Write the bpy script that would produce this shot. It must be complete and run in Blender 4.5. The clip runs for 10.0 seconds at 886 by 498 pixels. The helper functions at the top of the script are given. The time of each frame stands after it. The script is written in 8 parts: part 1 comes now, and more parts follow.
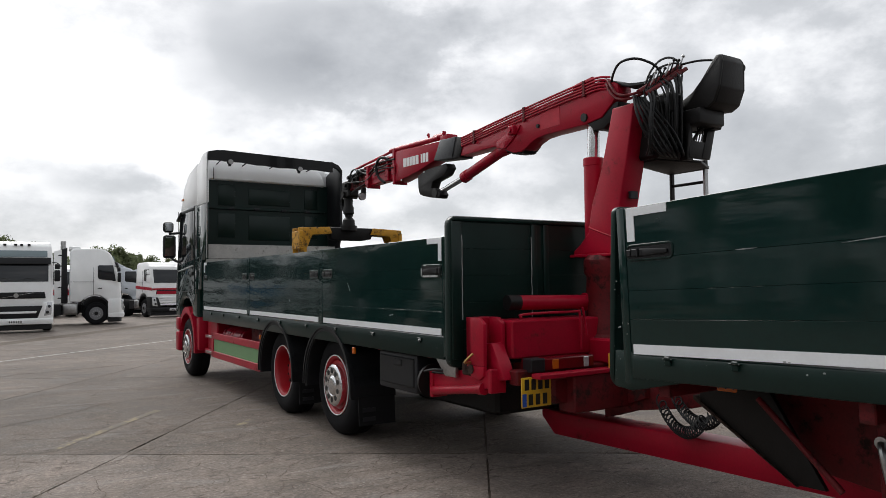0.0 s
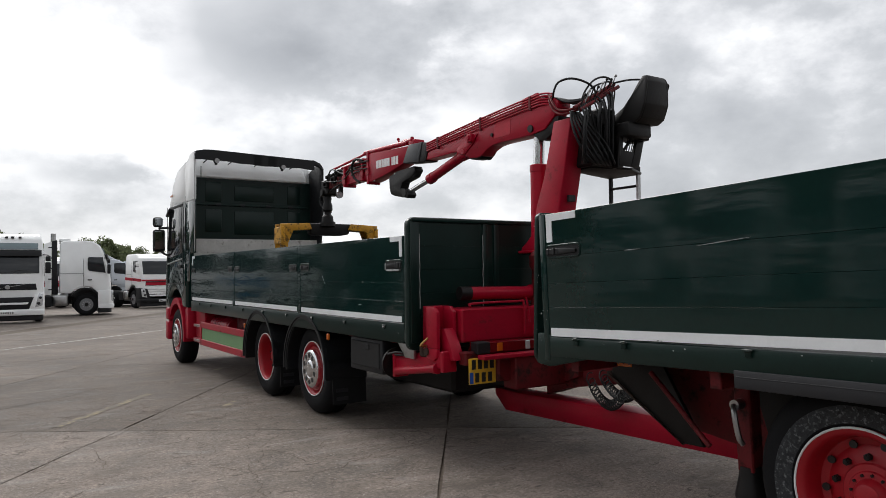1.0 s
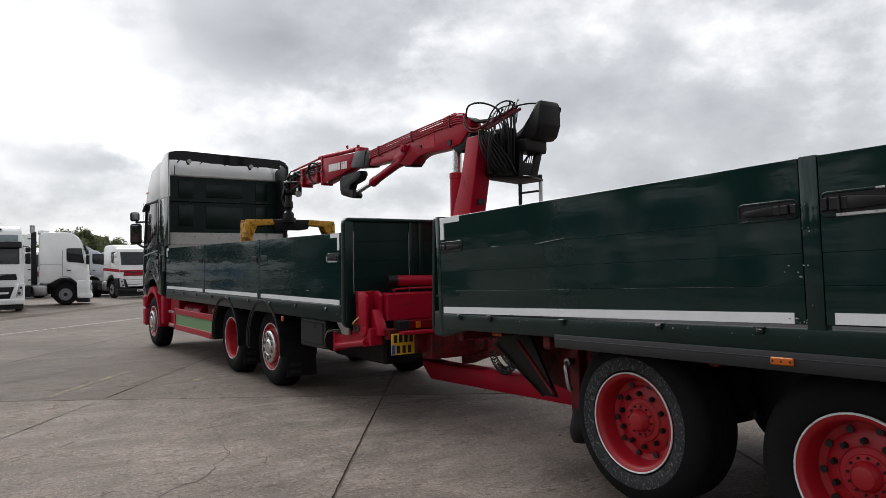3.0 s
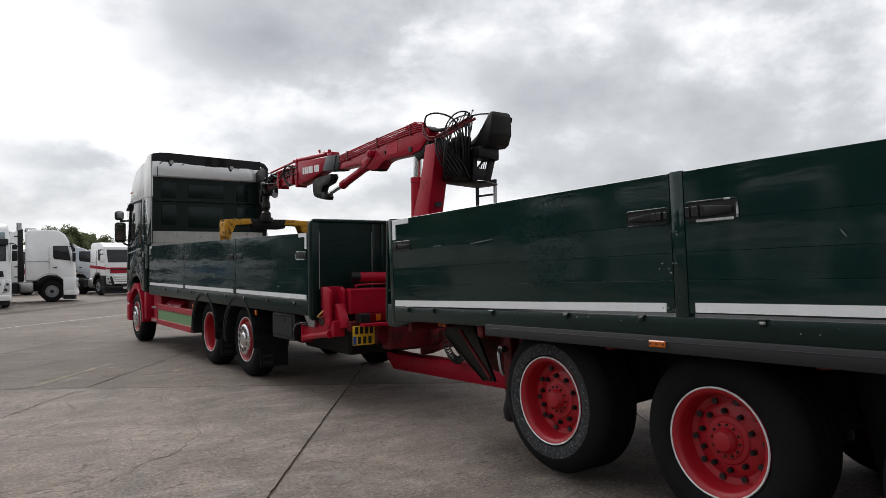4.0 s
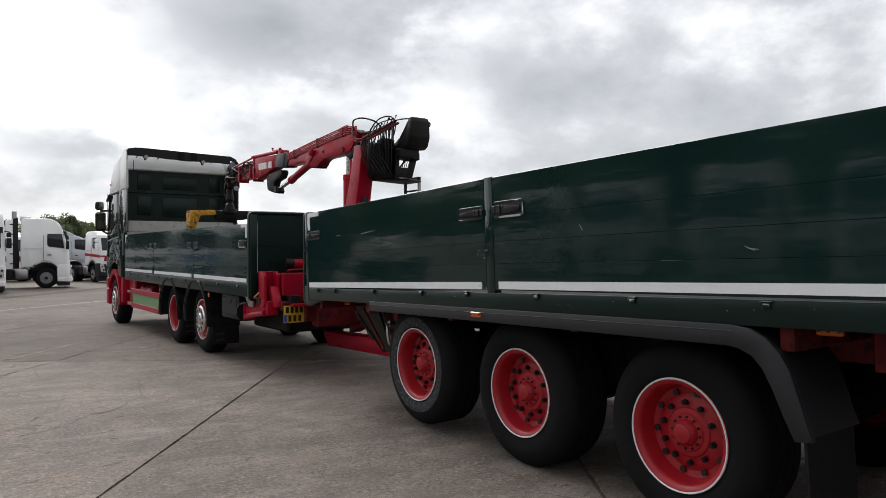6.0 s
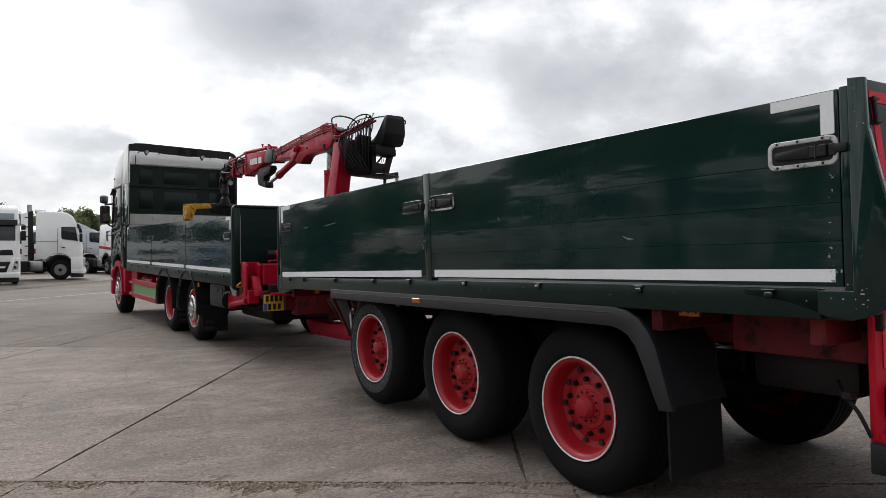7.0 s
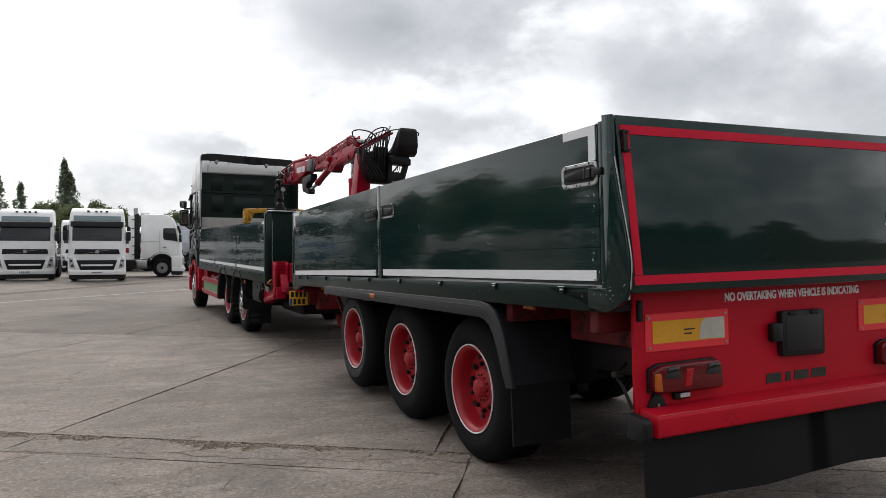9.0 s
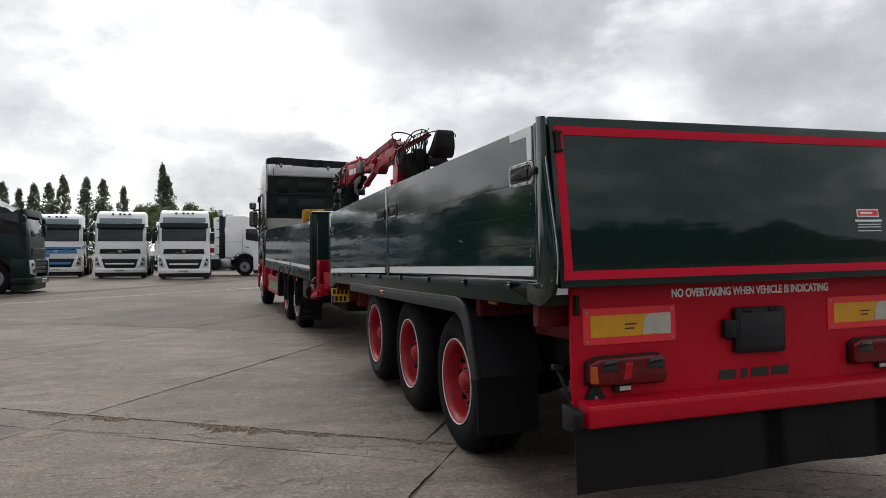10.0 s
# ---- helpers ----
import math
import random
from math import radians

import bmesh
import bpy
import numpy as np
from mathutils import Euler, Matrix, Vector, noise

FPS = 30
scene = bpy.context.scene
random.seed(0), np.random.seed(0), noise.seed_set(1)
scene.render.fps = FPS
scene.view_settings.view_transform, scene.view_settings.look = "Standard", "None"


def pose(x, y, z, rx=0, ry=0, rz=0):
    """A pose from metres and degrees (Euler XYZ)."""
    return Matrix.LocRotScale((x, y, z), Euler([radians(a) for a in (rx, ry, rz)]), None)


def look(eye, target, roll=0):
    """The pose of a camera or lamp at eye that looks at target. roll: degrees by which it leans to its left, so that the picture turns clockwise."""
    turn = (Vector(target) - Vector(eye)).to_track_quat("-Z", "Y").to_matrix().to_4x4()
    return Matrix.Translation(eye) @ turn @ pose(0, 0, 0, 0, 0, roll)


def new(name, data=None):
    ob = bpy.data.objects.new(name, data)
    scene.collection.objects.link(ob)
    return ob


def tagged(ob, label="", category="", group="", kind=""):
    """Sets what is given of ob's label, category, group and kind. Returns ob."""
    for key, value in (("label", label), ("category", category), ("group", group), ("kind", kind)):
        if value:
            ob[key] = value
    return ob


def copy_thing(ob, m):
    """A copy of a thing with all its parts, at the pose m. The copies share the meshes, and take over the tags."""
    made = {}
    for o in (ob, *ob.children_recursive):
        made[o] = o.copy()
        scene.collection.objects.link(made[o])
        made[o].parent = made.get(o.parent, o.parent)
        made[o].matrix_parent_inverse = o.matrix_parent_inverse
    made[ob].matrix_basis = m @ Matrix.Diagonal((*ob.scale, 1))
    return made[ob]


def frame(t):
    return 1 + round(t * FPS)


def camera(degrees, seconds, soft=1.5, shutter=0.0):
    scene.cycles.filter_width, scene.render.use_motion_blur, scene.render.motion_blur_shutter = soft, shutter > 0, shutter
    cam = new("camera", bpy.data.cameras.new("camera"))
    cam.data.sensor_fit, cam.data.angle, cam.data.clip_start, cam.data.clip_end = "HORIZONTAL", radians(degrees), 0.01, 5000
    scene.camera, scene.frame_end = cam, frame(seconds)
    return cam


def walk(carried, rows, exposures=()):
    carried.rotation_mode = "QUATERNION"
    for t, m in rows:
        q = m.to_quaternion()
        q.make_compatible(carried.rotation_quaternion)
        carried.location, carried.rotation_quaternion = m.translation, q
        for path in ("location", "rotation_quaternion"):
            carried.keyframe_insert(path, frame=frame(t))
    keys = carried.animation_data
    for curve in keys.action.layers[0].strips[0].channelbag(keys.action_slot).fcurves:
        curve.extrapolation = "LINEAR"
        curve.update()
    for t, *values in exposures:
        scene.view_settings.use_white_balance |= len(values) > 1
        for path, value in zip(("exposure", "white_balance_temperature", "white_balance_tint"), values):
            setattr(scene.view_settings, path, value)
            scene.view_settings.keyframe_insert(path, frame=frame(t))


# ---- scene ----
cam = camera(63.8, 10.0, soft=0.85)
PATH = [
    (0, (-2.898, 1.757, 1.561), (-1.896, 3.485, 1.663), -0.8),
    (0.5, (-2.975, 1.366, 1.587), (-1.961, 3.088, 1.675), -0.8),
    (1, (-3.047, 0.97, 1.578), (-2.021, 2.684, 1.653), -0.9),
    (1.5, (-3.193, 0.635, 1.59), (-2.155, 2.343, 1.656), -0.8),
    (2, (-3.244, 0.29, 1.584), (-2.195, 1.992, 1.633), -0.9),
    (2.5, (-3.248, -0.077, 1.581), (-2.188, 1.619, 1.627), -1.0),
    (4, (-3.292, -1.155, 1.558), (-2.197, 0.518, 1.6), -0.8),
    (4.5, (-3.325, -1.553, 1.56), (-2.22, 0.114, 1.594), -0.7),
    (5, (-3.27, -1.936, 1.538), (-2.161, -0.272, 1.571), -0.6),
    (5.5, (-3.149, -2.263, 1.518), (-2.045, -0.595, 1.549), -0.4),
    (6.8, (-2.812, -3.116, 1.489), (-1.754, -1.419, 1.488), -0.3),
    (7, (-2.762, -3.245, 1.474), (-1.71, -1.543, 1.477), -0.1),
    (7.5, (-2.633, -3.594, 1.493), (-1.619, -1.869, 1.492), -0.2),
    (8, (-2.409, -3.901, 1.47), (-1.451, -2.145, 1.471), -0.0),
    (8.5, (-2.203, -4.221, 1.475), (-1.311, -2.431, 1.476), -0.0),
    (9, (-2.03, -4.542, 1.491), (-1.22, -2.713, 1.495), 0.1),
    (9.5, (-1.737, -4.778, 1.508), (-1.051, -2.899, 1.509), 0.0),
    (10, (-1.432, -4.994, 1.474), (-0.844, -3.082, 1.478), 0.1),
]
walk(cam, [(t, look(eye, target, roll)) for t, eye, target, roll in PATH], exposures=((0, -0.12), (4, -0.12), (5.5, -0.1), (7, 0.0), (8, 0.06), (9, 0.0), (9.5, -0.12), (10, -0.23)))

# ---- light: overcast noon sky with broken cloud ----
SUN_AZ, SUN_EL = radians(4.0), radians(42.0)      # azimuth from +y towards -x


CLOUDS = ((41, 13, 8, 4.0, 0.06), (58, 14, 8, 5, 0.03), (22, 18, 9.5, 4.0, 0.16), (16, 14.5, 6, 2.2, 0.06), (46, 17, 13, 5.5, 0.06), (58, 10, 10, 3, 0.03), (5, 8, 4, 1.6, 0.10), (-1, 10, 4, 1.6, 0.07), (27, 9.5, 7, 1.6, 0.06), (-12, 9, 6, 2, 0.08), (-14, 17, 9, 3, 0.05), (32, 22, 16, 3.0, 0.05))


def build_world():
    w = bpy.data.worlds.new("overcast_sky")
    scene.world = w
    w.use_nodes = True
    nt = w.node_tree
    nt.nodes.clear()
    N, L = nt.nodes.new, nt.links.new
    out, bg = N("ShaderNodeOutputWorld"), N("ShaderNodeBackground")
    sky = N("ShaderNodeTexSky")
    sky.sky_type, sky.sun_disc = "NISHITA", False
    sky.sun_elevation, sky.sun_rotation = SUN_EL, -SUN_AZ
    co = N("ShaderNodeTexCoord")
    sep = N("ShaderNodeSeparateXYZ")
    L(co.outputs["Generated"], sep.inputs[0])

    def m(op, a, b=None, c=None):
        n = N("ShaderNodeMath")
        n.operation = op
        for i, v in enumerate((a, b, c)):
            if v is None:
                continue
            if isinstance(v, (int, float)):
                n.inputs[i].default_value = v
            else:
                L(v, n.inputs[i])
        return n.outputs[0]
    comb = N("ShaderNodeCombineXYZ")
    L(sep.outputs[0], comb.inputs[0])
    L(sep.outputs[1], comb.inputs[1])
    L(m("MULTIPLY", sep.outputs[2], 1.7), comb.inputs[2])

    def noise_tex(scale, detail, rough, off, dist=0.0):
        mp = N("ShaderNodeMapping")
        mp.inputs["Location"].default_value = off
        L(comb.outputs[0], mp.inputs[0])
        n = N("ShaderNodeTexNoise")
        n.inputs["Scale"].default_value, n.inputs["Detail"].default_value = scale, detail
        n.inputs["Roughness"].default_value, n.inputs["Distortion"].default_value = rough, dist
        L(mp.outputs[0], n.inputs["Vector"])
        return n.outputs[0]
    big = noise_tex(3.2, 3.0, 0.50, (3.1, 1.7, 0.0), 0.0)
    mid = noise_tex(7.5, 10.0, 0.60, (7.4, 2.2, 1.0), 0.0)
    v = m("ADD", m("MULTIPLY", big, 0.58), m("MULTIPLY", mid, 0.42))
    # the larger cloud masses, by bearing and height in degrees
    az = m("MULTIPLY", m("ARCTAN2", sep.outputs[0], sep.outputs[1]), 57.2958)
    el = m("MULTIPLY", m("ARCSINE", sep.outputs[2]), 57.2958)
    wob = m("MULTIPLY", m("SUBTRACT", mid, 0.5), 16.0)
    wob2 = m("MULTIPLY", m("SUBTRACT", big, 0.5), 14.0)
    for a0, e0, wa, we, k in CLOUDS:
        da = m("DIVIDE", m("ADD", m("SUBTRACT", az, a0), wob), wa)
        de = m("DIVIDE", m("ADD", m("SUBTRACT", el, e0), m("MULTIPLY", wob2, 0.5)), we)
        r2 = m("ADD", m("MULTIPLY", da, da), m("MULTIPLY", de, de))
        v = m("SUBTRACT", v, m("MULTIPLY", m("EXPONENT", m("MULTIPLY", m("MULTIPLY", r2, r2), -0.8)), k))
    # brighter towards the veiled sun
    dot = N("ShaderNodeVectorMath")
    dot.operation = "DOT_PRODUCT"
    L(co.outputs["Generated"], dot.inputs[0])
    dot.inputs[1].default_value = (-math.sin(SUN_AZ) * math.cos(SUN_EL), math.cos(SUN_AZ) * math.cos(SUN_EL), math.sin(SUN_EL))
    glow = m("POWER", m("MAXIMUM", dot.outputs["Value"], 0.0), 3.0)
    v = m("ADD", v, m("MULTIPLY", m("SUBTRACT", glow, 0.50), 0.20))
    ramp = N("ShaderNodeValToRGB")
    e = ramp.color_ramp.elements
    e[0].position, e[0].color = 0.08, (0.30, 0.312, 0.335, 1)
    e[1].position, e[1].color = 0.64, (1.25, 1.25, 1.25, 1)
    for pos_, c_ in ((0.24, (0.43, 0.445, 0.47, 1)), (0.385, (0.585, 0.60, 0.625, 1)), (0.44, (0.73, 0.74, 0.765, 1)), (0.485, (0.86, 0.868, 0.885, 1)), (0.53, (1.03, 1.033, 1.04, 1))):
        e.new(pos_).color = c_
    L(v, ramp.inputs[0])
    mix = N("ShaderNodeMix")
    mix.data_type = "RGBA"
    mix.inputs["Factor"].default_value = 0.94
    dim = N("ShaderNodeVectorMath")
    dim.operation = "SCALE"
    dim.inputs["Scale"].default_value = 0.10
    L(sky.outputs[0], dim.inputs[0])
    L(dim.outputs[0], mix.inputs["A"])
    L(ramp.outputs[0], mix.inputs["B"])
    # sky dimmed away from the sun, to lower the fill light from behind
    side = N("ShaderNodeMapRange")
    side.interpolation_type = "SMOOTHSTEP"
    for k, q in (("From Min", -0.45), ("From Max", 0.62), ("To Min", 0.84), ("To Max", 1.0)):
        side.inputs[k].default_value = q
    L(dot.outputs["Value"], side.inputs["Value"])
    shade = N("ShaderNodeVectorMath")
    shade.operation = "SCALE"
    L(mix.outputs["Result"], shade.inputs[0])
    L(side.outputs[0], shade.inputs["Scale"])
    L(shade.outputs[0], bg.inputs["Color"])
    bg.inputs["Strength"].default_value = 1.25
    L(bg.outputs[0], out.inputs[0])
    sun = bpy.data.lights.new("sun", "SUN")
    sun.energy, sun.angle, sun.color = 2.1, radians(30), (1.0, 0.98, 0.95)
    d = Vector((math.sin(SUN_AZ) * math.cos(SUN_EL), -math.cos(SUN_AZ) * math.cos(SUN_EL), -math.sin(SUN_EL)))
    new("sun", sun).matrix_world = d.to_track_quat("-Z", "Y").to_matrix().to_4x4()


build_world()

# ---- materials ----


def mat(name, base, rough=0.5, metal=0.0, vary=0.25, scale=3.0, fine=60.0, bump=0.15, dirt=None, dirt_at=0.62, coat=0.0, spec=0.5, emit=0.0, wave=0.0):
    """A painted or raw surface: broad and fine mottling, dirt patches, slight relief."""
    mt = bpy.data.materials.new(name)
    mt.use_nodes = True
    nt = mt.node_tree
    N, L = nt.nodes.new, nt.links.new
    p = nt.nodes["Principled BSDF"]
    p.inputs["Metallic"].default_value = metal
    p.inputs["Specular IOR Level"].default_value = spec
    p.inputs["Coat Weight"].default_value = coat
    p.inputs["Coat Roughness"].default_value = 0.12
    co = N("ShaderNodeTexCoord")
    info = N("ShaderNodeObjectInfo")
    shift = N("ShaderNodeVectorMath")
    shift.operation = "SCALE"
    shift.inputs["Scale"].default_value = 17.0
    L(info.outputs["Random"], shift.inputs[0])
    add = N("ShaderNodeVectorMath")
    L(co.outputs["Object"], add.inputs[0])
    L(shift.outputs[0], add.inputs[1])
    n1, n2 = N("ShaderNodeTexNoise"), N("ShaderNodeTexNoise")
    for n, s, d in ((n1, scale, 6.0), (n2, fine, 3.0)):
        n.inputs["Scale"].default_value, n.inputs["Detail"].default_value = s, d
        n.inputs["Roughness"].default_value = 0.62
        L(add.outputs[0], n.inputs["Vector"])
    ramp = N("ShaderNodeValToRGB")
    lo, hi = [max(0.0, c * (1 - vary)) for c in base], [min(1.0, c * (1 + vary)) for c in base]
    ramp.color_ramp.elements[0].position, ramp.color_ramp.elements[0].color = 0.3, (*lo, 1)
    ramp.color_ramp.elements[1].position, ramp.color_ramp.elements[1].color = 0.7, (*hi, 1)
    mixv = N("ShaderNodeMath")
    mixv.operation = "MULTIPLY_ADD"
    mixv.inputs[1].default_value, mixv.inputs[2].default_value = 0.35, 0.0
    L(n2.outputs[0], mixv.inputs[0])
    s = N("ShaderNodeMath")
    s.operation = "MULTIPLY_ADD"
    s.inputs[1].default_value = 0.65
    L(n1.outputs[0], s.inputs[0])
    L(mixv.outputs[0], s.inputs[2])
    L(s.outputs[0], ramp.inputs[0])
    colour = ramp.outputs[0]
    rr = N("ShaderNodeMapRange")
    rr.inputs["To Min"].default_value, rr.inputs["To Max"].default_value = max(0.02, rough * 0.75), min(1.0, rough * 1.3)
    L(s.outputs[0], rr.inputs["Value"])
    if dirt:
        n3 = N("ShaderNodeTexNoise")
        n3.inputs["Scale"].default_value, n3.inputs["Detail"].default_value, n3.inputs["Roughness"].default_value = scale * 1.7, 9.0, 0.7
        L(add.outputs[0], n3.inputs["Vector"])
        r3 = N("ShaderNodeMapRange")
        r3.inputs["From Min"].default_value, r3.inputs["From Max"].default_value = dirt_at, dirt_at + 0.12
        L(n3.outputs[0], r3.inputs["Value"])
        mx = N("ShaderNodeMix")
        mx.data_type = "RGBA"
        L(r3.outputs[0], mx.inputs["Factor"])
        L(colour, mx.inputs["A"])
        mx.inputs["B"].default_value = (*dirt, 1)
        colour = mx.outputs["Result"]
        ad = N("ShaderNodeMath")
        ad.operation, ad.use_clamp = "MULTIPLY_ADD", True
        ad.inputs[1].default_value = 0.35
        L(r3.outputs[0], ad.inputs[0])
        L(rr.outputs[0], ad.inputs[2])
        L(ad.outputs[0], p.inputs["Roughness"])
    else:
        L(rr.outputs[0], p.inputs["Roughness"])
    L(colour, p.inputs["Base Color"])
    if bump:
        b = N("ShaderNodeBump")
        b.inputs["Strength"].default_value, b.inputs["Distance"].default_value = bump, 0.004
        L(n2.outputs[0], b.inputs["Height"])
        L(b.outputs[0], p.inputs["Normal"])
        if wave:      # sheet not quite flat: long shallow ripples
            mp = N("ShaderNodeMapping")
            mp.inputs["Scale"].default_value = (1.0, 1.3, 6.0)
            L(add.outputs[0], mp.inputs[0])
            n4 = N("ShaderNodeTexNoise")
            n4.inputs["Scale"].default_value, n4.inputs["Detail"].default_value, n4.inputs["Roughness"].default_value = 1.6, 2.5, 0.45
            L(mp.outputs[0], n4.inputs["Vector"])
            b4 = N("ShaderNodeBump")
            b4.inputs["Strength"].default_value, b4.inputs["Distance"].default_value = 1.0, wave
            L(n4.outputs[0], b4.inputs["Height"])
            L(b4.outputs[0], b.inputs["Normal"])
    if emit:
        L(colour, p.inputs["Emission Color"])
        p.inputs["Emission Strength"].default_value = emit
    return mt


GREEN = mat("green_gloss_paint", (0.0056, 0.0225, 0.0200), 0.075, vary=0.22, scale=1.6, fine=25, bump=0.012, dirt=(0.012, 0.032, 0.026), dirt_at=0.66, spec=0.42, wave=0.0015)
GREEN_D = mat("green_worn_paint", (0.0046, 0.0165, 0.0136), 0.30, vary=0.25, scale=4, bump=0.1, dirt=(0.014, 0.026, 0.022), dirt_at=0.66, spec=0.26)
WORN = mat("worn_green_over_alloy", (0.006, 0.016, 0.014), 0.35, vary=0.3, scale=9, bump=0.2, dirt=(0.42, 0.43, 0.42), dirt_at=0.50)
BARE = mat("bare_worn_alloy", (0.50, 0.51, 0.51), 0.45, metal=0.2, vary=0.25, scale=14, bump=0.25, dirt=(0.02, 0.03, 0.028), dirt_at=0.53)
RED = mat("red_paint", (0.375, 0.0050, 0.024), 0.34, vary=0.20, scale=3, bump=0.06, dirt=(0.11, 0.010, 0.012), dirt_at=0.59, spec=0.24)
RED_P = mat("red_panel_paint", (0.50, 0.0065, 0.022), 0.42, vary=0.10, scale=2.2, bump=0.05, dirt=(0.30, 0.010, 0.018), dirt_at=0.63, spec=0.20)
PINK = mat("worn_pale_red", (0.58, 0.12, 0.13), 0.6, vary=0.2, scale=20, bump=0.1)
RED_L2 = mat("bright_red_lens", (0.42, 0.006, 0.012), 0.2, vary=0.3, scale=14, bump=0.05)
RED_F2 = mat("faded_pink_paint", (0.46, 0.030, 0.050), 0.5, vary=0.2, scale=6, bump=0.05, spec=0.2)
SLEEVE = mat("scuffed_grey_sleeve", (0.055, 0.058, 0.064), 0.5, vary=0.35, scale=7, bump=0.15, dirt=(0.02, 0.02, 0.02), dirt_at=0.60)
# grimy red, darkened further for the shade under the vehicles
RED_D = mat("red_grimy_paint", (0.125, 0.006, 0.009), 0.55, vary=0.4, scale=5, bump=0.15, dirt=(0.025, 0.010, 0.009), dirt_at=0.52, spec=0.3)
RED_T = mat("red_reflective_tape", (0.60, 0.007, 0.034), 0.45, vary=0.08, bump=0.02, spec=0.15)
RED_W = mat("red_wheel_paint", (0.35, 0.0055, 0.014), 0.42, vary=0.15, scale=8, bump=0.08, dirt=(0.12, 0.02, 0.02), dirt_at=0.68)
TAPE = mat("white_reflective_tape", (0.80, 0.82, 0.84), 0.4, vary=0.06, scale=6, bump=0.03, dirt=(0.35, 0.36, 0.36), dirt_at=0.70)
BLACK = mat("black_plastic", (0.009, 0.0095, 0.011), 0.5, vary=0.3, scale=5, bump=0.12, dirt=(0.028, 0.027, 0.026), dirt_at=0.68, spec=0.3)
GREY_P = mat("dark_grey_plastic", (0.0076, 0.0083, 0.0115), 0.55, vary=0.2, scale=6, bump=0.15, dirt=(0.045, 0.045, 0.045), dirt_at=0.66)
TYRE = mat("tyre_rubber", (0.0080, 0.0080, 0.0092), 0.8, vary=0.3, scale=8, fine=90, bump=0.3, dirt=(0.016, 0.015, 0.015), dirt_at=0.62, spec=0.15)
TYRE_S = mat("scuffed_tyre_rubber", (0.034, 0.036, 0.039), 0.85, vary=0.6, scale=34, fine=120, bump=0.4, dirt=(0.17, 0.175, 0.18), dirt_at=0.53, spec=0.2)
RUBBER = mat("rubber_flap", (0.0075, 0.0075, 0.0085), 0.75, vary=0.3, scale=4, bump=0.2, dirt=(0.018, 0.018, 0.018), dirt_at=0.64, spec=0.25)
# greasy steel, also the black of shaded undersides and filler boxes
GREASE_SHADE = mat("greasy_black_steel", (0.0085, 0.0075, 0.0075), 0.5, vary=0.5, scale=9, bump=0.3, dirt=(0.03, 0.011, 0.010), dirt_at=0.62, spec=0.3)
HOSE = mat("hydraulic_hose", (0.009, 0.009, 0.010), 0.45, vary=0.3, scale=12, bump=0.1, spec=0.35)
CHROME = mat("chrome", (0.72, 0.72, 0.73), 0.22, metal=1.0, vary=0.05, bump=0.0)
STEEL = mat("bare_steel", (0.42, 0.42, 0.42), 0.35, metal=1.0, vary=0.25, scale=12, bump=0.1, dirt=(0.12, 0.10, 0.09), dirt_at=0.62)
ALU = mat("weathered_aluminium_board", (0.46, 0.45, 0.43), 0.55, metal=0.3, vary=0.25, scale=4, bump=0.3, dirt=(0.25, 0.23, 0.21), dirt_at=0.56)
YELLOW = mat("chipped_yellow_paint", (0.60, 0.29, 0.012), 0.5, vary=0.2, scale=7, bump=0.2, dirt=(0.035, 0.022, 0.015), dirt_at=0.50)
BRASS = mat("worn_brass", (0.42, 0.28, 0.10), 0.4, metal=0.8, vary=0.3, scale=12, bump=0.1)
CHIP = mat("bare_chipped_metal", (0.27, 0.28, 0.28), 0.6, vary=0.3, scale=30, bump=0.1)
WHITE = mat("white_cab_paint", (0.87, 0.88, 0.88), 0.3, vary=0.05, scale=2, bump=0.02, coat=0.2, dirt=(0.55, 0.55, 0.54), dirt_at=0.72)
SILVER = mat("silver_cab_paint", (0.48, 0.51, 0.55), 0.32, metal=0.35, vary=0.06, scale=2, bump=0.02)
GLASS_D = mat("dark_cab_glass", (0.012, 0.014, 0.017), 0.06, vary=0.1, bump=0.0, spec=0.7)
GLASS_F = mat("far_cab_glass", (0.018, 0.021, 0.025), 0.08, vary=0.1, bump=0.0, spec=0.45)
GLASS_V = mat("tinted_visor_glass", (0.20, 0.26, 0.28), 0.15, vary=0.1, bump=0.0)
MIRROR = mat("mirror_glass", (0.55, 0.57, 0.59), 0.04, metal=1.0, vary=0.02, bump=0.0)
RIM = mat("dull_steel_rim", (0.20, 0.20, 0.21), 0.5, metal=0.3, vary=0.3, scale=9, bump=0.1, dirt=(0.06, 0.055, 0.05), dirt_at=0.6)
LAMP = mat("clear_lamp_lens", (0.62, 0.64, 0.66), 0.12, metal=0.4, vary=0.2, scale=20, bump=0.1)
AMBER = mat("amber_lens", (0.50, 0.11, 0.008), 0.2, vary=0.12, bump=0.03)
RED_L = mat("red_lamp_lens", (0.13, 0.003, 0.006), 0.18, vary=0.35, scale=12, bump=0.05)
RED_F = mat("fluorescent_red_border", (0.85, 0.035, 0.05), 0.45, vary=0.06, bump=0.02)
YEL_B = mat("yellow_reflective_board", (0.74, 0.36, 0.02), 0.4, vary=0.1, scale=8, bump=0.03)
YEL_N = mat("yellow_number_plate", (0.72, 0.42, 0.03), 0.35, vary=0.08, bump=0.02)
PEEL = mat("peeled_white_patch", (0.52, 0.50, 0.44), 0.6, vary=0.15, scale=14, bump=0.15)
BLUE = mat("blue_livery", (0.05, 0.22, 0.48), 0.35, vary=0.15, bump=0.02)
BLUE_N = mat("plate_blue_band", (0.02, 0.09, 0.42), 0.4, vary=0.05, bump=0.0)
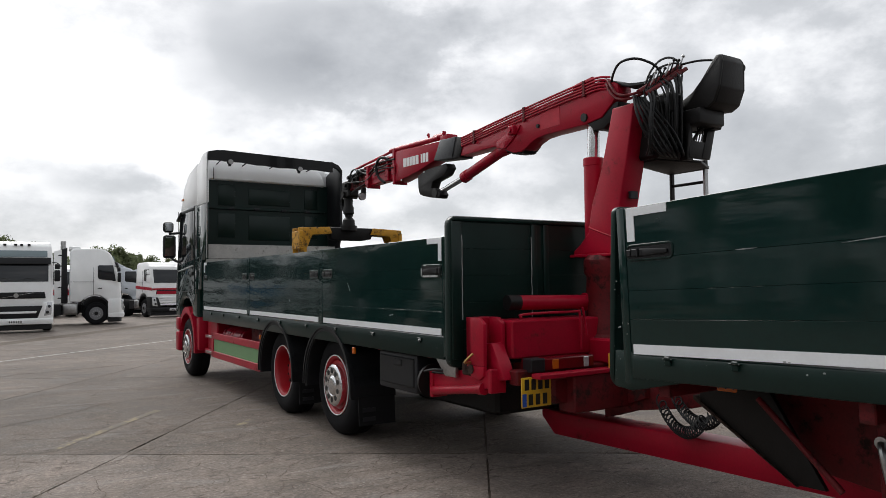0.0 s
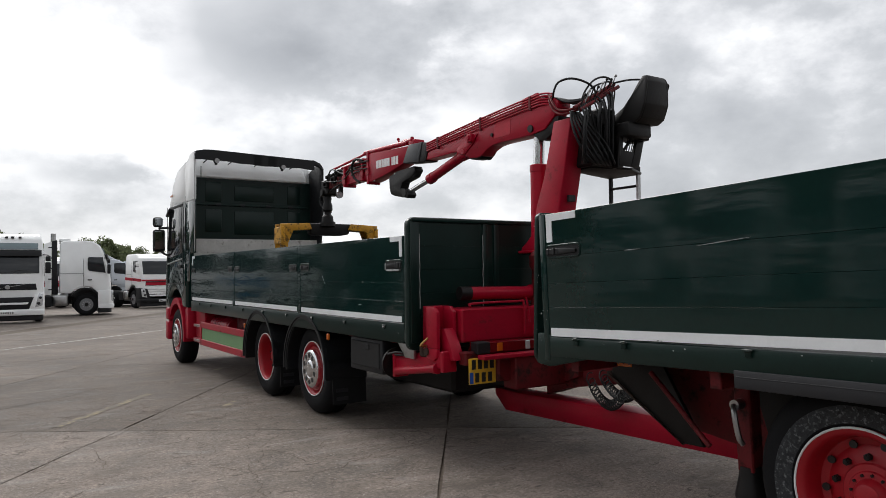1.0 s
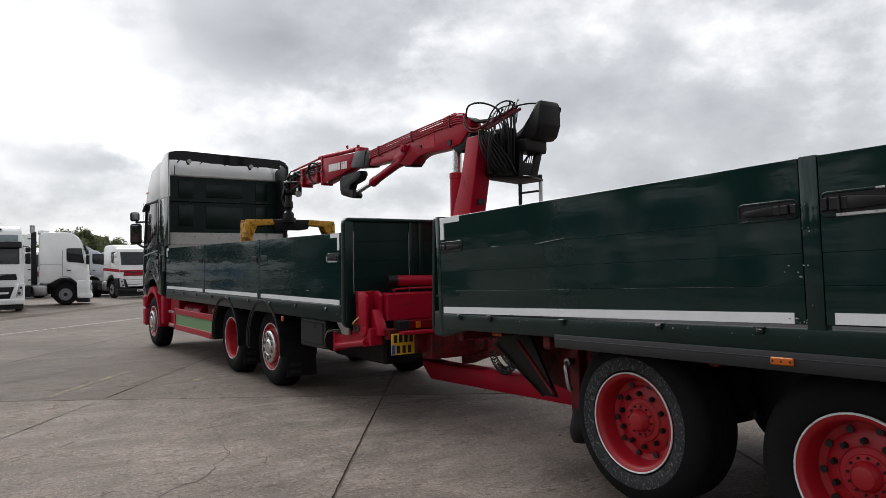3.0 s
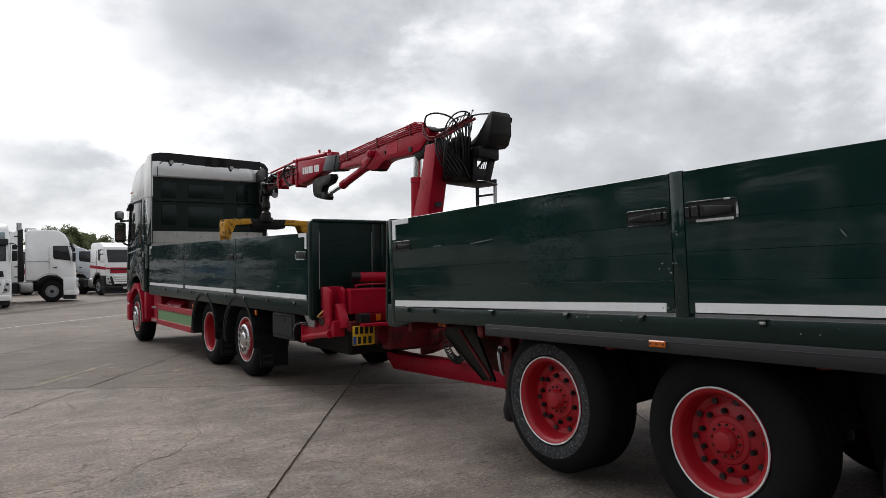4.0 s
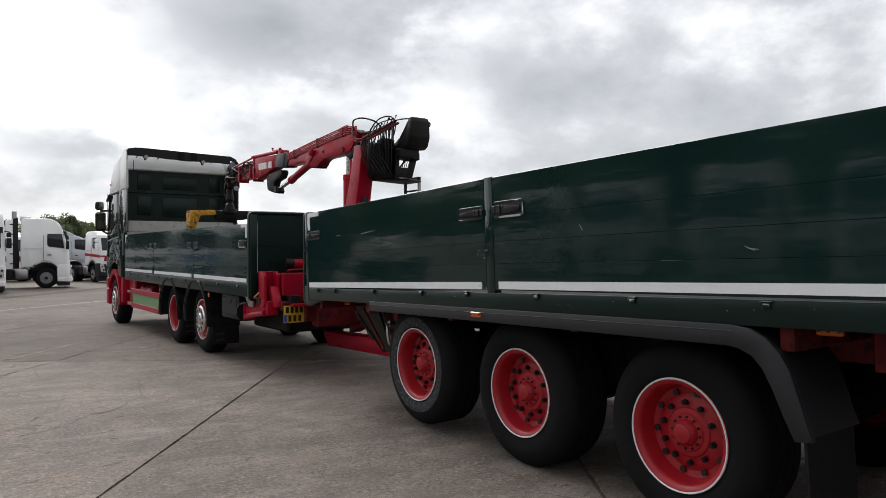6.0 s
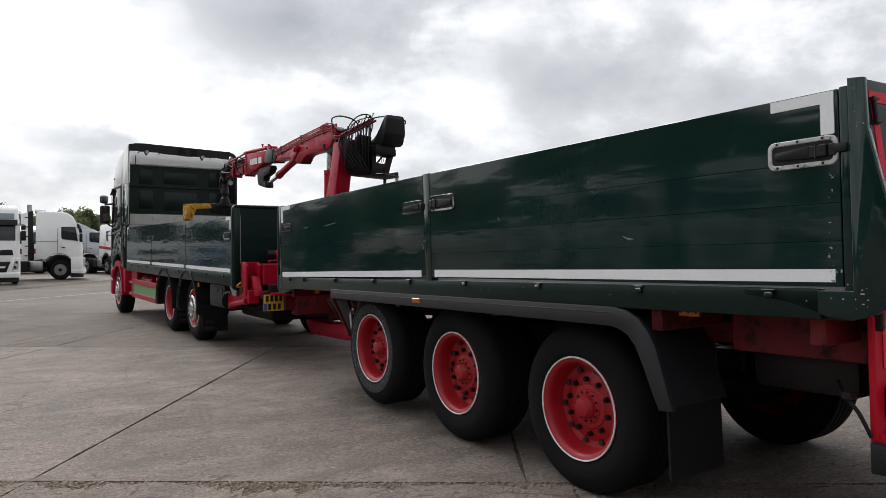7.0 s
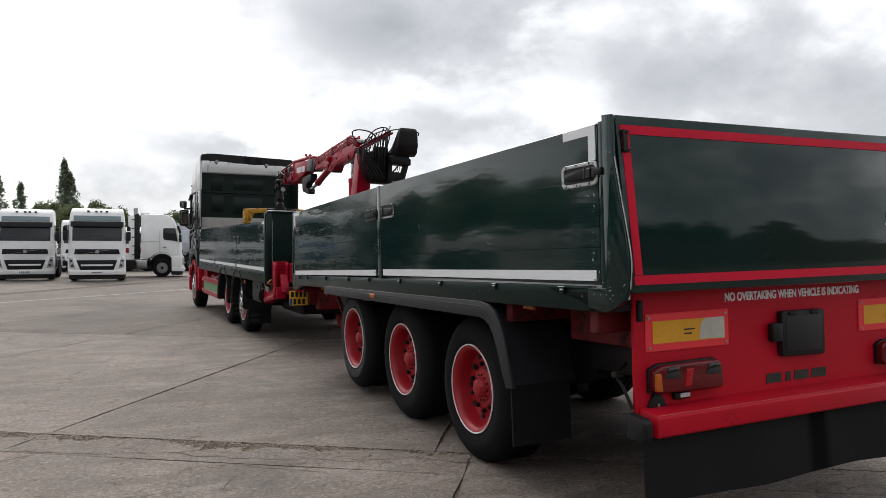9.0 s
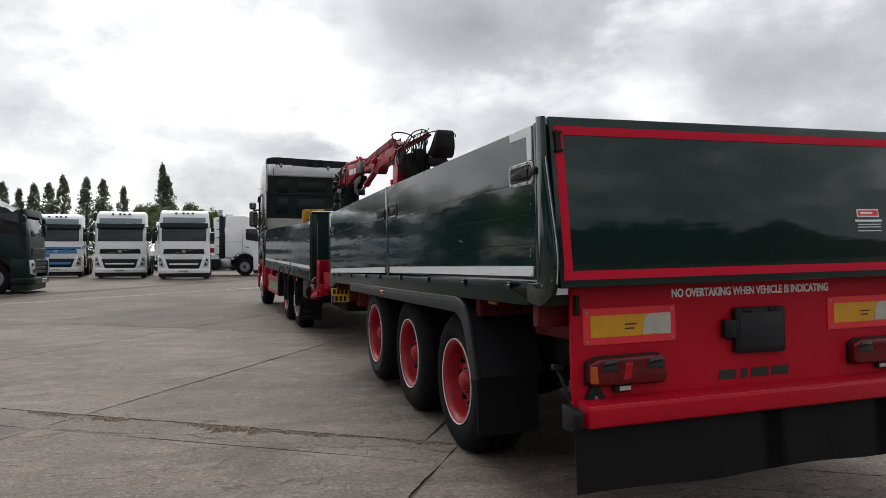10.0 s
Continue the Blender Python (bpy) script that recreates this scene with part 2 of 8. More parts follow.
LIME = mat("pale_green_panel", (0.155, 0.30, 0.135), 0.5, vary=0.12, scale=4, bump=0.06, dirt=(0.10, 0.16, 0.09), dirt_at=0.64)
INK = mat("black_ink", (0.012, 0.012, 0.012), 0.5, vary=0.1, bump=0.0)
RIM_W = mat("white_rim_paint", (0.74, 0.75, 0.76), 0.5, vary=0.1, scale=20, bump=0.1, dirt=(0.30, 0.28, 0.28), dirt_at=0.66)
WINK = mat("white_lettering", (0.86, 0.86, 0.86), 0.45, vary=0.06, bump=0.0)

# ---- mesh helpers ----


def box(bm, x0, x1, y0, y1, z0, z1, bev=0.006, seg=1, m=None):
    c = Vector(((x0 + x1) / 2, (y0 + y1) / 2, (z0 + z1) / 2))
    s = Matrix.Diagonal((abs(x1 - x0), abs(y1 - y0), abs(z1 - z0), 1))
    r = bmesh.ops.create_cube(bm, size=1.0, matrix=(m or Matrix()) @ Matrix.Translation(c) @ s)
    if bev:
        bev = min(bev, 0.45 * min(abs(x1 - x0), abs(y1 - y0), abs(z1 - z0)))
        es = list({e for v in r["verts"] for e in v.link_edges})
        bmesh.ops.bevel(bm, geom=es, offset=bev, segments=seg, affect="EDGES", profile=0.5)
    return bm


def prism(bm, pts, axis, a, b, bev=0.0, seg=2, m=None):
    """A polygon (the two other axes, in xyz order) drawn out along an axis from a to b."""
    def at(p, c):
        q = {"x": (c, p[0], p[1]), "y": (p[0], c, p[1]), "z": (p[0], p[1], c)}[axis]
        return (m @ Vector(q)) if m else q
    lo, hi = [bm.verts.new(at(p, a)) for p in pts], [bm.verts.new(at(p, b)) for p in pts]
    n = len(pts)
    fs = [bm.faces.new(lo), bm.faces.new(hi[::-1])]
    for i in range(n):
        fs.append(bm.faces.new((lo[i], hi[i], hi[(i + 1) % n], lo[(i + 1) % n])))
    bmesh.ops.recalc_face_normals(bm, faces=fs)
    if bev:
        es = list({e for f in fs for e in f.edges})
        bmesh.ops.bevel(bm, geom=es, offset=bev, segments=seg, affect="EDGES", profile=0.5)
    return bm


def cyl(bm, p0, p1, r, r2=None, n=20, caps=True):
    p0, p1 = Vector(p0), Vector(p1)
    d = p1 - p0
    mt = Matrix.Translation((p0 + p1) / 2) @ d.to_track_quat("Z", "Y").to_matrix().to_4x4()
    bmesh.ops.create_cone(bm, cap_ends=caps, cap_tris=False, segments=n, radius1=r, radius2=r if r2 is None else r2, depth=d.length, matrix=mt)
    return bm


def lathe(bm, prof, centre, axis="x", n=40, caps=True):
    """Rings of (offset along the axis, radius) round a centre."""
    rings = []
    for o, r in prof:
        ring = []
        for i in range(n):
            a = 2 * math.pi * i / n
            u, v = r * math.cos(a), r * math.sin(a)
            q = {"x": (o, u, v), "y": (u, o, v), "z": (u, v, o)}[axis]
            ring.append(bm.verts.new(Vector(centre) + Vector(q)))
        rings.append(ring)
    fs = []
    for a, b in zip(rings, rings[1:]):
        for i in range(n):
            fs.append(bm.faces.new((a[i], a[(i + 1) % n], b[(i + 1) % n], b[i])))
    for ring in (rings[0], rings[-1]) if caps else ():
        if (ring[0].co - ring[n // 2].co).length > 1e-4:
            fs.append(bm.faces.new(ring))
    bmesh.ops.recalc_face_normals(bm, faces=fs)
    return bm


def smooth_path(pts, k=6):
    pts = [Vector(p) for p in pts]
    out = []
    for i in range(len(pts) - 1):
        a, b, c, d = pts[max(i - 1, 0)], pts[i], pts[i + 1], pts[min(i + 2, len(pts) - 1)]
        for j in range(k):
            t = j / k
            out.append(0.5 * ((2 * b) + (c - a) * t + (2 * a - 5 * b + 4 * c - d) * t * t + (3 * b - a - 3 * c + d) * t ** 3))
    return out + [pts[-1]]


def tube(bm, pts, r, n=8, k=6):
    pts = smooth_path(pts, k) if k else [Vector(p) for p in pts]
    rings, side = [], None
    for i, p in enumerate(pts):
        d = (pts[min(i + 1, len(pts) - 1)] - pts[max(i - 1, 0)]).normalized()
        if side is None:
            side = d.orthogonal().normalized()
        side = (side - d * side.dot(d)).normalized()
        up = d.cross(side)
        rings.append([bm.verts.new(p + r * (side * math.cos(2 * math.pi * j / n) + up * math.sin(2 * math.pi * j / n))) for j in range(n)])
    for a, b in zip(rings, rings[1:]):
        for j in range(n):
            bm.faces.new((a[j], a[(j + 1) % n], b[(j + 1) % n], b[j]))
    bm.faces.new(rings[0][::-1])
    bm.faces.new(rings[-1])
    return bm


def mesh_of(name, bm, material, angle=35):
    me = bpy.data.meshes.new(name)
    bm.to_mesh(me)
    bm.free()
    me.materials.append(material)
    me.polygons.foreach_set("use_smooth", [True] * len(me.polygons))
    me.set_sharp_from_angle(angle=radians(angle))
    return me


def part(name, bm, material, parent, label=""):
    ob = new(name, mesh_of(name, bm, material))
    ob.parent = parent
    return tagged(ob, label)


def share(ob, m, parent=None):
    """Another part on the same mesh."""
    o = new(ob.name.split(".")[0], ob.data)
    o.parent = parent or ob.parent
    o.matrix_basis = m
    return tagged(o, ob.get("label", ""))


def B():
    return bmesh.new()


def thing(name, m, label, category, group=""):
    ob = new(name)
    ob.empty_display_size = 0.3
    ob.matrix_basis = m
    return tagged(ob, label, category, group)


def letters(name, text, size, material, parent, m, depth=0.001, label="", width=None, weight=0.0):
    cu = bpy.data.curves.new(name, "FONT")
    cu.body, cu.size, cu.extrude = text, size, depth
    cu.offset = weight
    cu.align_x, cu.align_y = "LEFT", "BOTTOM"
    tmp = new(name, cu)
    bpy.context.view_layer.update()
    me = bpy.data.meshes.new_from_object(tmp.evaluated_get(bpy.context.evaluated_depsgraph_get()))
    bpy.data.objects.remove(tmp)
    me.materials.clear()
    me.materials.append(material)
    if width:
        w = max(v.co.x for v in me.vertices)
        for v in me.vertices:
            v.co.x *= width / w
    ob = new(name, me)
    ob.parent, ob.matrix_basis = parent, m
    return tagged(ob, label)


# ---- ground ----
SLAB_T = radians(-32.6)     # joints run this way off +y
U, V = Vector((math.sin(-SLAB_T), math.cos(SLAB_T), 0)), Vector((math.cos(SLAB_T), -math.sin(-SLAB_T), 0))


def ground_material(name, tone, crack_scale, seed):
    mt = bpy.data.materials.new(name)
    mt.use_nodes = True
    nt = mt.node_tree
    N, L = nt.nodes.new, nt.links.new
    p = nt.nodes["Principled BSDF"]
    p.inputs["Specular IOR Level"].default_value = 0.35
    geo, info = N("ShaderNodeNewGeometry"), N("ShaderNodeObjectInfo")

    def tex(scale, detail, rough, kind="ShaderNodeTexNoise", dist=0.0):
        n = N(kind)
        n.inputs["Scale"].default_value = scale
        if kind == "ShaderNodeTexNoise":
            n.inputs["Detail"].default_value, n.inputs["Roughness"].default_value, n.inputs["Distortion"].default_value = detail, rough, dist
        return n

    def m(op, a, b):
        n = N("ShaderNodeMath")
        n.operation, n.use_clamp = op, False
        for i, v in enumerate((a, b)):
            if isinstance(v, (int, float)):
                n.inputs[i].default_value = v
            else:
                L(v, n.inputs[i])
        return n.outputs[0]

    def span(v, a, b, c=0.0, d=1.0):
        n = N("ShaderNodeMapRange")
        for k, q in (("From Min", a), ("From Max", b), ("To Min", c), ("To Max", d)):
            n.inputs[k].default_value = q
        L(v, n.inputs["Value"])
        return n.outputs[0]
    mp = N("ShaderNodeMapping")
    mp.inputs["Location"].default_value = (seed, seed * 0.7, 0)
    L(geo.outputs["Position"], mp.inputs[0])
    pos = mp.outputs[0]
    broad, mid, grit, speck = tex(0.35, 5, 0.6), tex(2.3, 8, 0.65, dist=0.4), tex(30, 6, 0.78), tex(110, 3, 0.65)
    for n in (broad, mid, grit, speck):
        L(pos, n.inputs["Vector"])
    # crazed hairline cracks, only where the slab is tired
    warp = tex(1.0, 7, 0.72)
    L(pos, warp.inputs["Vector"])
    wv = N("ShaderNodeVectorMath")
    wv.operation = "MULTIPLY_ADD"
    L(warp.outputs["Color"], wv.inputs[0])
    wv.inputs[1].default_value = (1.1, 1.1, 0.0)
    L(pos, wv.inputs[2])
    lines = []
    for sc, w in ((crack_scale * 1.3, 0.009), (crack_scale * 4.2, 0.022)):
        vo = N("ShaderNodeTexVoronoi")
        vo.feature = "DISTANCE_TO_EDGE"
        vo.inputs["Scale"].default_value = sc
        L(wv.outputs[0], vo.inputs["Vector"])
        lines.append(span(vo.outputs["Distance"], 0.0, w, 1.0, 0.0))
    where = tex(0.22, 4, 0.6)
    L(pos, where.inputs["Vector"])
    mask = m("MULTIPLY", span(where.outputs[0], 0.48, 0.60), span(mid.outputs[0], 0.40, 0.58))
    where2 = m("MULTIPLY", span(broad.outputs[0], 0.48, 0.60), span(mid.outputs[0], 0.42, 0.56))
    crack = m("MAXIMUM", m("MULTIPLY", lines[0], mask), m("MULTIPLY", lines[1], m("MULTIPLY", where2, 0.8)))
    v = m("ADD", m("MULTIPLY", broad.outputs[0], 0.30), m("ADD", m("MULTIPLY", mid.outputs[0], 0.30), m("MULTIPLY", grit.outputs[0], 0.40)))
    ramp = N("ShaderNodeValToRGB")
    e = ramp.color_ramp.elements
    e[0].position, e[0].color = 0.425, (tone[0] * 0.50, tone[1] * 0.49, tone[2] * 0.47, 1)
    e[1].position, e[1].color = 0.570, (tone[0] * 1.45, tone[1] * 1.44, tone[2] * 1.42, 1)
    L(v, ramp.inputs[0])

    def blend(fac, a, b):
        n = N("ShaderNodeMix")
        n.data_type = "RGBA"
        if isinstance(fac, (int, float)):
            n.inputs["Factor"].default_value = fac
        else:
            L(fac, n.inputs["Factor"])
        L(a, n.inputs["A"])
        if isinstance(b, tuple):
            n.inputs["B"].default_value = (*b, 1)
        else:
            L(b, n.inputs["B"])
        return n.outputs["Result"]
    c = ramp.outputs[0]
    # aggregate: stones of differing tone, pale specks, dark pits and flakes
    stone = N("ShaderNodeTexVoronoi")
    stone.inputs["Scale"].default_value = 70.0
    L(pos, stone.inputs["Vector"])
    sx = N("ShaderNodeSeparateColor")
    L(stone.outputs["Color"], sx.inputs[0])
    tone_n = N("ShaderNodeMixRGB")
    tone_n.blend_type = "MULTIPLY"
    tone_n.inputs[0].default_value = 1.0
    L(c, tone_n.inputs[1])
    L(span(sx.outputs[0], 0.0, 1.0, 0.80, 1.20), tone_n.inputs[2])
    c = tone_n.outputs[0]
    c = blend(m("MULTIPLY", span(sx.outputs[1], 0.975, 0.99), 0.45), c, (0.40, 0.37, 0.34))
    c = blend(m("MULTIPLY", span(speck.outputs[0], 0.58, 0.70), 0.30), c, (0.32, 0.29, 0.265))
    c = blend(m("MULTIPLY", span(speck.outputs[0], 0.43, 0.34), 0.7), c, (0.040, 0.034, 0.028))
    turn = N("ShaderNodeMapping")
    turn.inputs["Rotation"].default_value = (0, 0, SLAB_T)
    turn.inputs["Scale"].default_value = (1.0, 2.6, 1.0)
    L(pos, turn.inputs[0])
    flake = tex(6.5, 5, 0.62, dist=0.7)
    L(turn.outputs[0], flake.inputs["Vector"])
    fl = m("MULTIPLY", span(flake.outputs[0], 0.58, 0.63), span(mid.outputs[0], 0.46, 0.56))
    c = blend(m("MULTIPLY", fl, 0.75), c, (0.050, 0.040, 0.032))
    worn = tex(1.1, 7, 0.68, dist=0.5)
    L(turn.outputs[0], worn.inputs["Vector"])
    c = blend(m("MULTIPLY", span(worn.outputs[0], 0.52, 0.68), 0.70), c, (0.105, 0.085, 0.068))
    c = blend(m("MULTIPLY", span(worn.outputs[0], 0.44, 0.30), 0.40), c, (0.30, 0.285, 0.27))
    scuff = tex(3.4, 7, 0.75, dist=1.2)
    L(pos, scuff.inputs["Vector"])
    c = blend(m("MULTIPLY", span(scuff.outputs[0], 0.66, 0.74), 0.35), c, (0.42, 0.41, 0.39))
    blue = tex(1.7, 6, 0.7)
    L(turn.outputs[0], blue.inputs["Vector"])
    c = blend(m("MULTIPLY", span(blue.outputs[0], 0.66, 0.76), 0.30), c, (0.17, 0.19, 0.24))
    oil = tex(0.9, 5, 0.55)
    mp2 = N("ShaderNodeMapping")
    mp2.inputs["Location"].default_value = (31.0, 12.0, 4.0)
    L(pos, mp2.inputs[0])
    L(mp2.outputs[0], oil.inputs["Vector"])
    c = blend(m("MULTIPLY", span(oil.outputs[0], 0.60, 0.70), 0.40), c, (0.055, 0.05, 0.047))
    c = blend(m("MULTIPLY", crack, 0.80), c, (0.040, 0.034, 0.029))
    tint = N("ShaderNodeMixRGB")
    tint.blend_type = "MULTIPLY"
    tint.inputs[0].default_value = 1.0
    L(c, tint.inputs[1])
    L(span(info.outputs["Random"], 0.0, 1.0, 0.88, 1.10), tint.inputs[2])
    L(tint.outputs[0], p.inputs["Base Color"])
    L(span(mid.outputs[0], 0.3, 0.7, 0.72, 0.95), p.inputs["Roughness"])
    b = N("ShaderNodeBump")
    b.inputs["Strength"].default_value, b.inputs["Distance"].default_value = 0.8, 0.010
    h = m("SUBTRACT", m("ADD", m("MULTIPLY", grit.outputs[0], 0.5), m("MULTIPLY", mid.outputs[0], 0.6)), m("MULTIPLY", crack, 0.9))
    L(h, b.inputs["Height"])
    L(b.outputs[0], p.inputs["Normal"])
    return mt


CONCRETE = ground_material("worn_concrete", (0.178, 0.147, 0.128), 0.75, 3.0)
CONCRETE_B = ground_material("older_brown_concrete", (0.138, 0.112, 0.095), 1.1, 7.0)
TARMAC = ground_material("old_yard_surface", (0.166, 0.139, 0.121), 0.6, 11.0)
RUBBLE = mat("joint_rubble", (0.125, 0.092, 0.068), 0.95, vary=0.6, scale=28, fine=90, bump=1.0, dirt=(0.030, 0.024, 0.018), dirt_at=0.50, spec=0.2)
JOINT = mat("joint_dirt", (0.0990, 0.0780, 0.0615), 0.95, vary=0.5, scale=9, fine=70, bump=0.6, spec=0.2)
GRIT = mat("loose_grit", (0.225, 0.185, 0.150), 0.95, vary=0.4, scale=20, bump=0.3, spec=0.2)
W_LINE = mat("faded_white_line", (0.42, 0.41, 0.39), 0.85, vary=0.3, scale=6, bump=0.3, dirt=(0.19, 0.178, 0.16), dirt_at=0.46)
Y_LINE = mat("faded_yellow_line", (0.27, 0.22, 0.13), 0.85, vary=0.3, scale=6, bump=0.3, dirt=(0.16, 0.14, 0.12), dirt_at=0.40)

def slab_at(u, v):
    return U * u + V * v


def build_ground():
    bm = B()
    bmesh.ops.create_grid(bm, x_segments=2, y_segments=2, size=900.0)
    bmesh.ops.translate(bm, verts=bm.verts, vec=(0, 0, -0.016))
    g = tagged(new("ground", mesh_of("ground", bm, TARMAC)), "wide worn grey-brown yard surface running to the horizon", "ground", kind="structure")
    return g


ground = build_ground()
rnd = random.Random(5)


def crumble(c):
    """How badly the arris has broken at a place, 0 to about 1."""
    v = c.dot(V)
    return 0.0 if v > 1.2 or v < -7.0 else min(0.62, max(0.0, 0.05 + 0.42 * math.exp(-((v + 1.6) / 0.75) ** 2) + 0.30 * math.exp(-((v - 0.05) / 0.45) ** 2) + 0.16 * math.exp(-((v + 3.4) / 0.6) ** 2) + 0.55 * noise.noise(c * 1.3)))


def build_slabs():
    """Cast slabs with worn, uneven arrises; the open joints between them lie lower."""
    bm = B()
    a = [slab_at(-19, -18), slab_at(42, -18), slab_at(42, 27), slab_at(-19, 27)]
    bm.faces.new([bm.verts.new((p.x, p.y, -0.012)) for p in a])
    part("joint_bed", bm, JOINT, ground, "dark dirt in the open slab joints")
    us = [-18.0, -12.4, -6.3, -0.22, 0.30, 6.62, 12.4, 18.2, 24.0, 29.8, 35.6, 41.4]
    vs = [-17.1, -13.65, -10.2, -6.75, -3.30, 0.0, 3.6, 7.05, 10.5, 13.95, 17.4, 20.85, 24.3]

    def bite(c, k):
        """How far an arris has crumbled away."""
        w = noise.noise(c * 3.1) * 0.45 + noise.noise(c * 11.0) * 0.35 + noise.noise(c * 31.0) * 0.3
        deep = crumble(c)
        return k[0] * (0.9 + 1.2 * w) + k[1] * deep * (0.6 + 1.1 * abs(noise.noise(c * 7.0)) + 0.7 * noise.noise(c * 23.0))
    for iu in range(len(us) - 1):
        for iv in range(len(vs) - 1):
            u0, u1, v0, v1 = us[iu], us[iu + 1], vs[iv], vs[iv + 1]
            if v0 == 0.0:
                v0 = -0.12 if u0 > 0 else 0.16
            if v1 == 0.0:
                v1 = -0.12 if u0 > 0 else 0.16
            near = (slab_at((u0 + u1) / 2, (v0 + v1) / 2) - Vector((-1, 3, 0))).length < 11
            step = 0.03 if u1 - u0 < 1 and near else 0.07 if near else 0.6
            thin, wide, long_ = (0.007, 0.0), (0.020, 0.40), (0.0085, 0.022)
            k0 = {0.30: (0.005, 0.0), -0.22: (0.004, 0.01)}.get(u0, thin)
            k1 = {0.30: wide, -0.22: (0.004, 0.02), 6.62: (0.010, 0.06)}.get(u1, thin)
            ring = []

            def edge(p, q, k, nrm):
                n = max(2, int((q - p).length / step))
                for i in range(n):
                    c = p.lerp(q, i / n)
                    ring.append(c + nrm * max(0.002, bite(c, k) * min(1.0, 0.05 + min(i, n - i) * step / 0.35)))
            A, C, D, E_ = slab_at(u0, v0), slab_at(u1, v0), slab_at(u1, v1), slab_at(u0, v1)
            edge(A, C, long_, V)
            edge(C, D, k1, -U)
            edge(D, E_, long_, -V)
            edge(E_, A, k0, U)
            n = len(ring)
            vs_ = [(p.x, p.y, 0.0) for p in ring] + [(p.x, p.y, -0.0155) for p in ring]
            fs = [list(range(n))[::-1]] + [(i, (i + 1) % n, n + (i + 1) % n, n + i) for i in range(n)]
            me = bpy.data.meshes.new("slab")
            me.from_pydata(vs_, [], fs)
            if me.polygons[0].normal.z < 0:
                me.flip_normals()
            me.materials.append(CONCRETE_B if u0 > 6 and v1 < 4 else CONCRETE)
            o = new("slab", me)
            o.parent = ground
            tagged(o)


def strip(name, p, q, w, material, label, z=0.003, ragged=0.3, gaps=0.0):
    """A painted line, worn ragged at its edges."""
    p, q = Vector((*p, 0)), Vector((*q, 0))
    d = (q - p).normalized()
    s = Vector((d.y, -d.x, 0))
    n = max(4, int((q - p).length / 0.12))
    bm = B()
    prev = None
    for i in range(n + 1):
        c = p.lerp(q, i / n)
        a, b = (w / 2) * (1 - ragged * abs(noise.noise(c * 4))), (w / 2) * (1 - ragged * abs(noise.noise(c * 4 + Vector((7, 0, 0)))))
        cur = (bm.verts.new(c + s * a + Vector((0, 0, z))), bm.verts.new(c - s * b + Vector((0, 0, z))))
        if prev and noise.noise(c * 1.1) > -0.6 + gaps:
            bm.faces.new((prev[0], cur[0], cur[1], prev[1]))
        prev = cur
    bmesh.ops.recalc_face_normals(bm, faces=bm.faces[:])
    for f in bm.faces:
        if f.normal.z < 0:
            f.normal_flip()
    return part(name, bm, material, ground, label)


strip("painted_line", (-9.5, 14.6), (3.6, 27.5), 0.13, W_LINE, "faded white painted bay line")
strip("painted_line", (-2.75, 9.72), (0.1, 13.95), 0.11, Y_LINE, "worn yellow painted bay line", gaps=0.62)
strip("painted_line", (-0.9, 9.9), (1.2, 12.8), 0.11, Y_LINE, "worn yellow painted bay line", gaps=0.66)


def crack_line(pts, w, label):
    """A wandering open crack, as a thin dark sliver set in the surface."""
    path = smooth_path([(x, y, 0) for x, y in pts], 34)
    bm = B()
    prev = None
    for i, c in enumerate(path):
        d = (path[min(i + 1, len(path) - 1)] - path[max(i - 1, 0)]).normalized()
        s = Vector((d.y, -d.x, 0))
        j = c + s * (noise.noise(c * 1.7) * 0.12 + noise.noise(c * 6.0) * 0.05 + noise.noise(c * 19.0) * 0.025)
        ww = w * (0.35 + 0.9 * abs(noise.noise(c * 3.7)))
        cur = (bm.verts.new(j + s * ww + Vector((0, 0, 0.0025))), bm.verts.new(j - s * ww + Vector((0, 0, 0.0025))))
        if prev:
            bm.faces.new((prev[0], cur[0], cur[1], prev[1]))
        prev = cur
    for f in bm.faces:
        f.normal_update()
        if f.normal.z < 0:
            f.normal_flip()
    return part("crack", bm, JOINT, ground, label)


for pts in ([(-3.5, 7.2), (-2.4, 8.75), (-1.2, 10.4), (0.0, 11.7), (1.3, 13.4)], [(-3.2, 10.6), (-1.5, 10.1), (0.2, 9.2), (2.0, 9.0)],
            [(-2.5, 4.6), (-1.6, 5.6), (-1.4, 7.0), (-0.7, 8.1)], [(-1.0, 6.5), (0.2, 6.9), (1.4, 6.7), (2.6, 7.3)],
            [(0.0, 1.55), (0.05, 1.0), (0.18, 0.45)], [(0.35, 0.25), (0.9, -0.35), (1.9, -0.8), (3.0, -0.8)], [(-3.4, 1.75), (-2.2, 1.25), (-1.0, 0.55), (0.1, 0.05), (1.4, -0.7)],
            [(-4.4, 15.5), (-2.0, 15.2), (0.3, 16.0)], [(-5.5, 18.5), (-2.5, 18.9), (0.5, 18.3), (3.0, 18.8)]):
    crack_line(pts, 0.0065, "open crack in the concrete")
for pts, w in (([(-6.6, 13.1), (-5.58, 15.4), (-4.39, 16.7), (-2.92, 17.4), (-1.2, 17.9)], 0.045), ([(-5.6, 9.5), (-4.99, 10.1), (-3.97, 10.9), (-3.25, 11.43), (-1.9, 12.6)], 0.016), ([(-3.6, 29.0), (-2.4, 29.2), (-1.05, 28.9), (0.4, 28.4)], 0.11)):
    crack_line(pts, w, "wide dark crack along a broken slab edge")


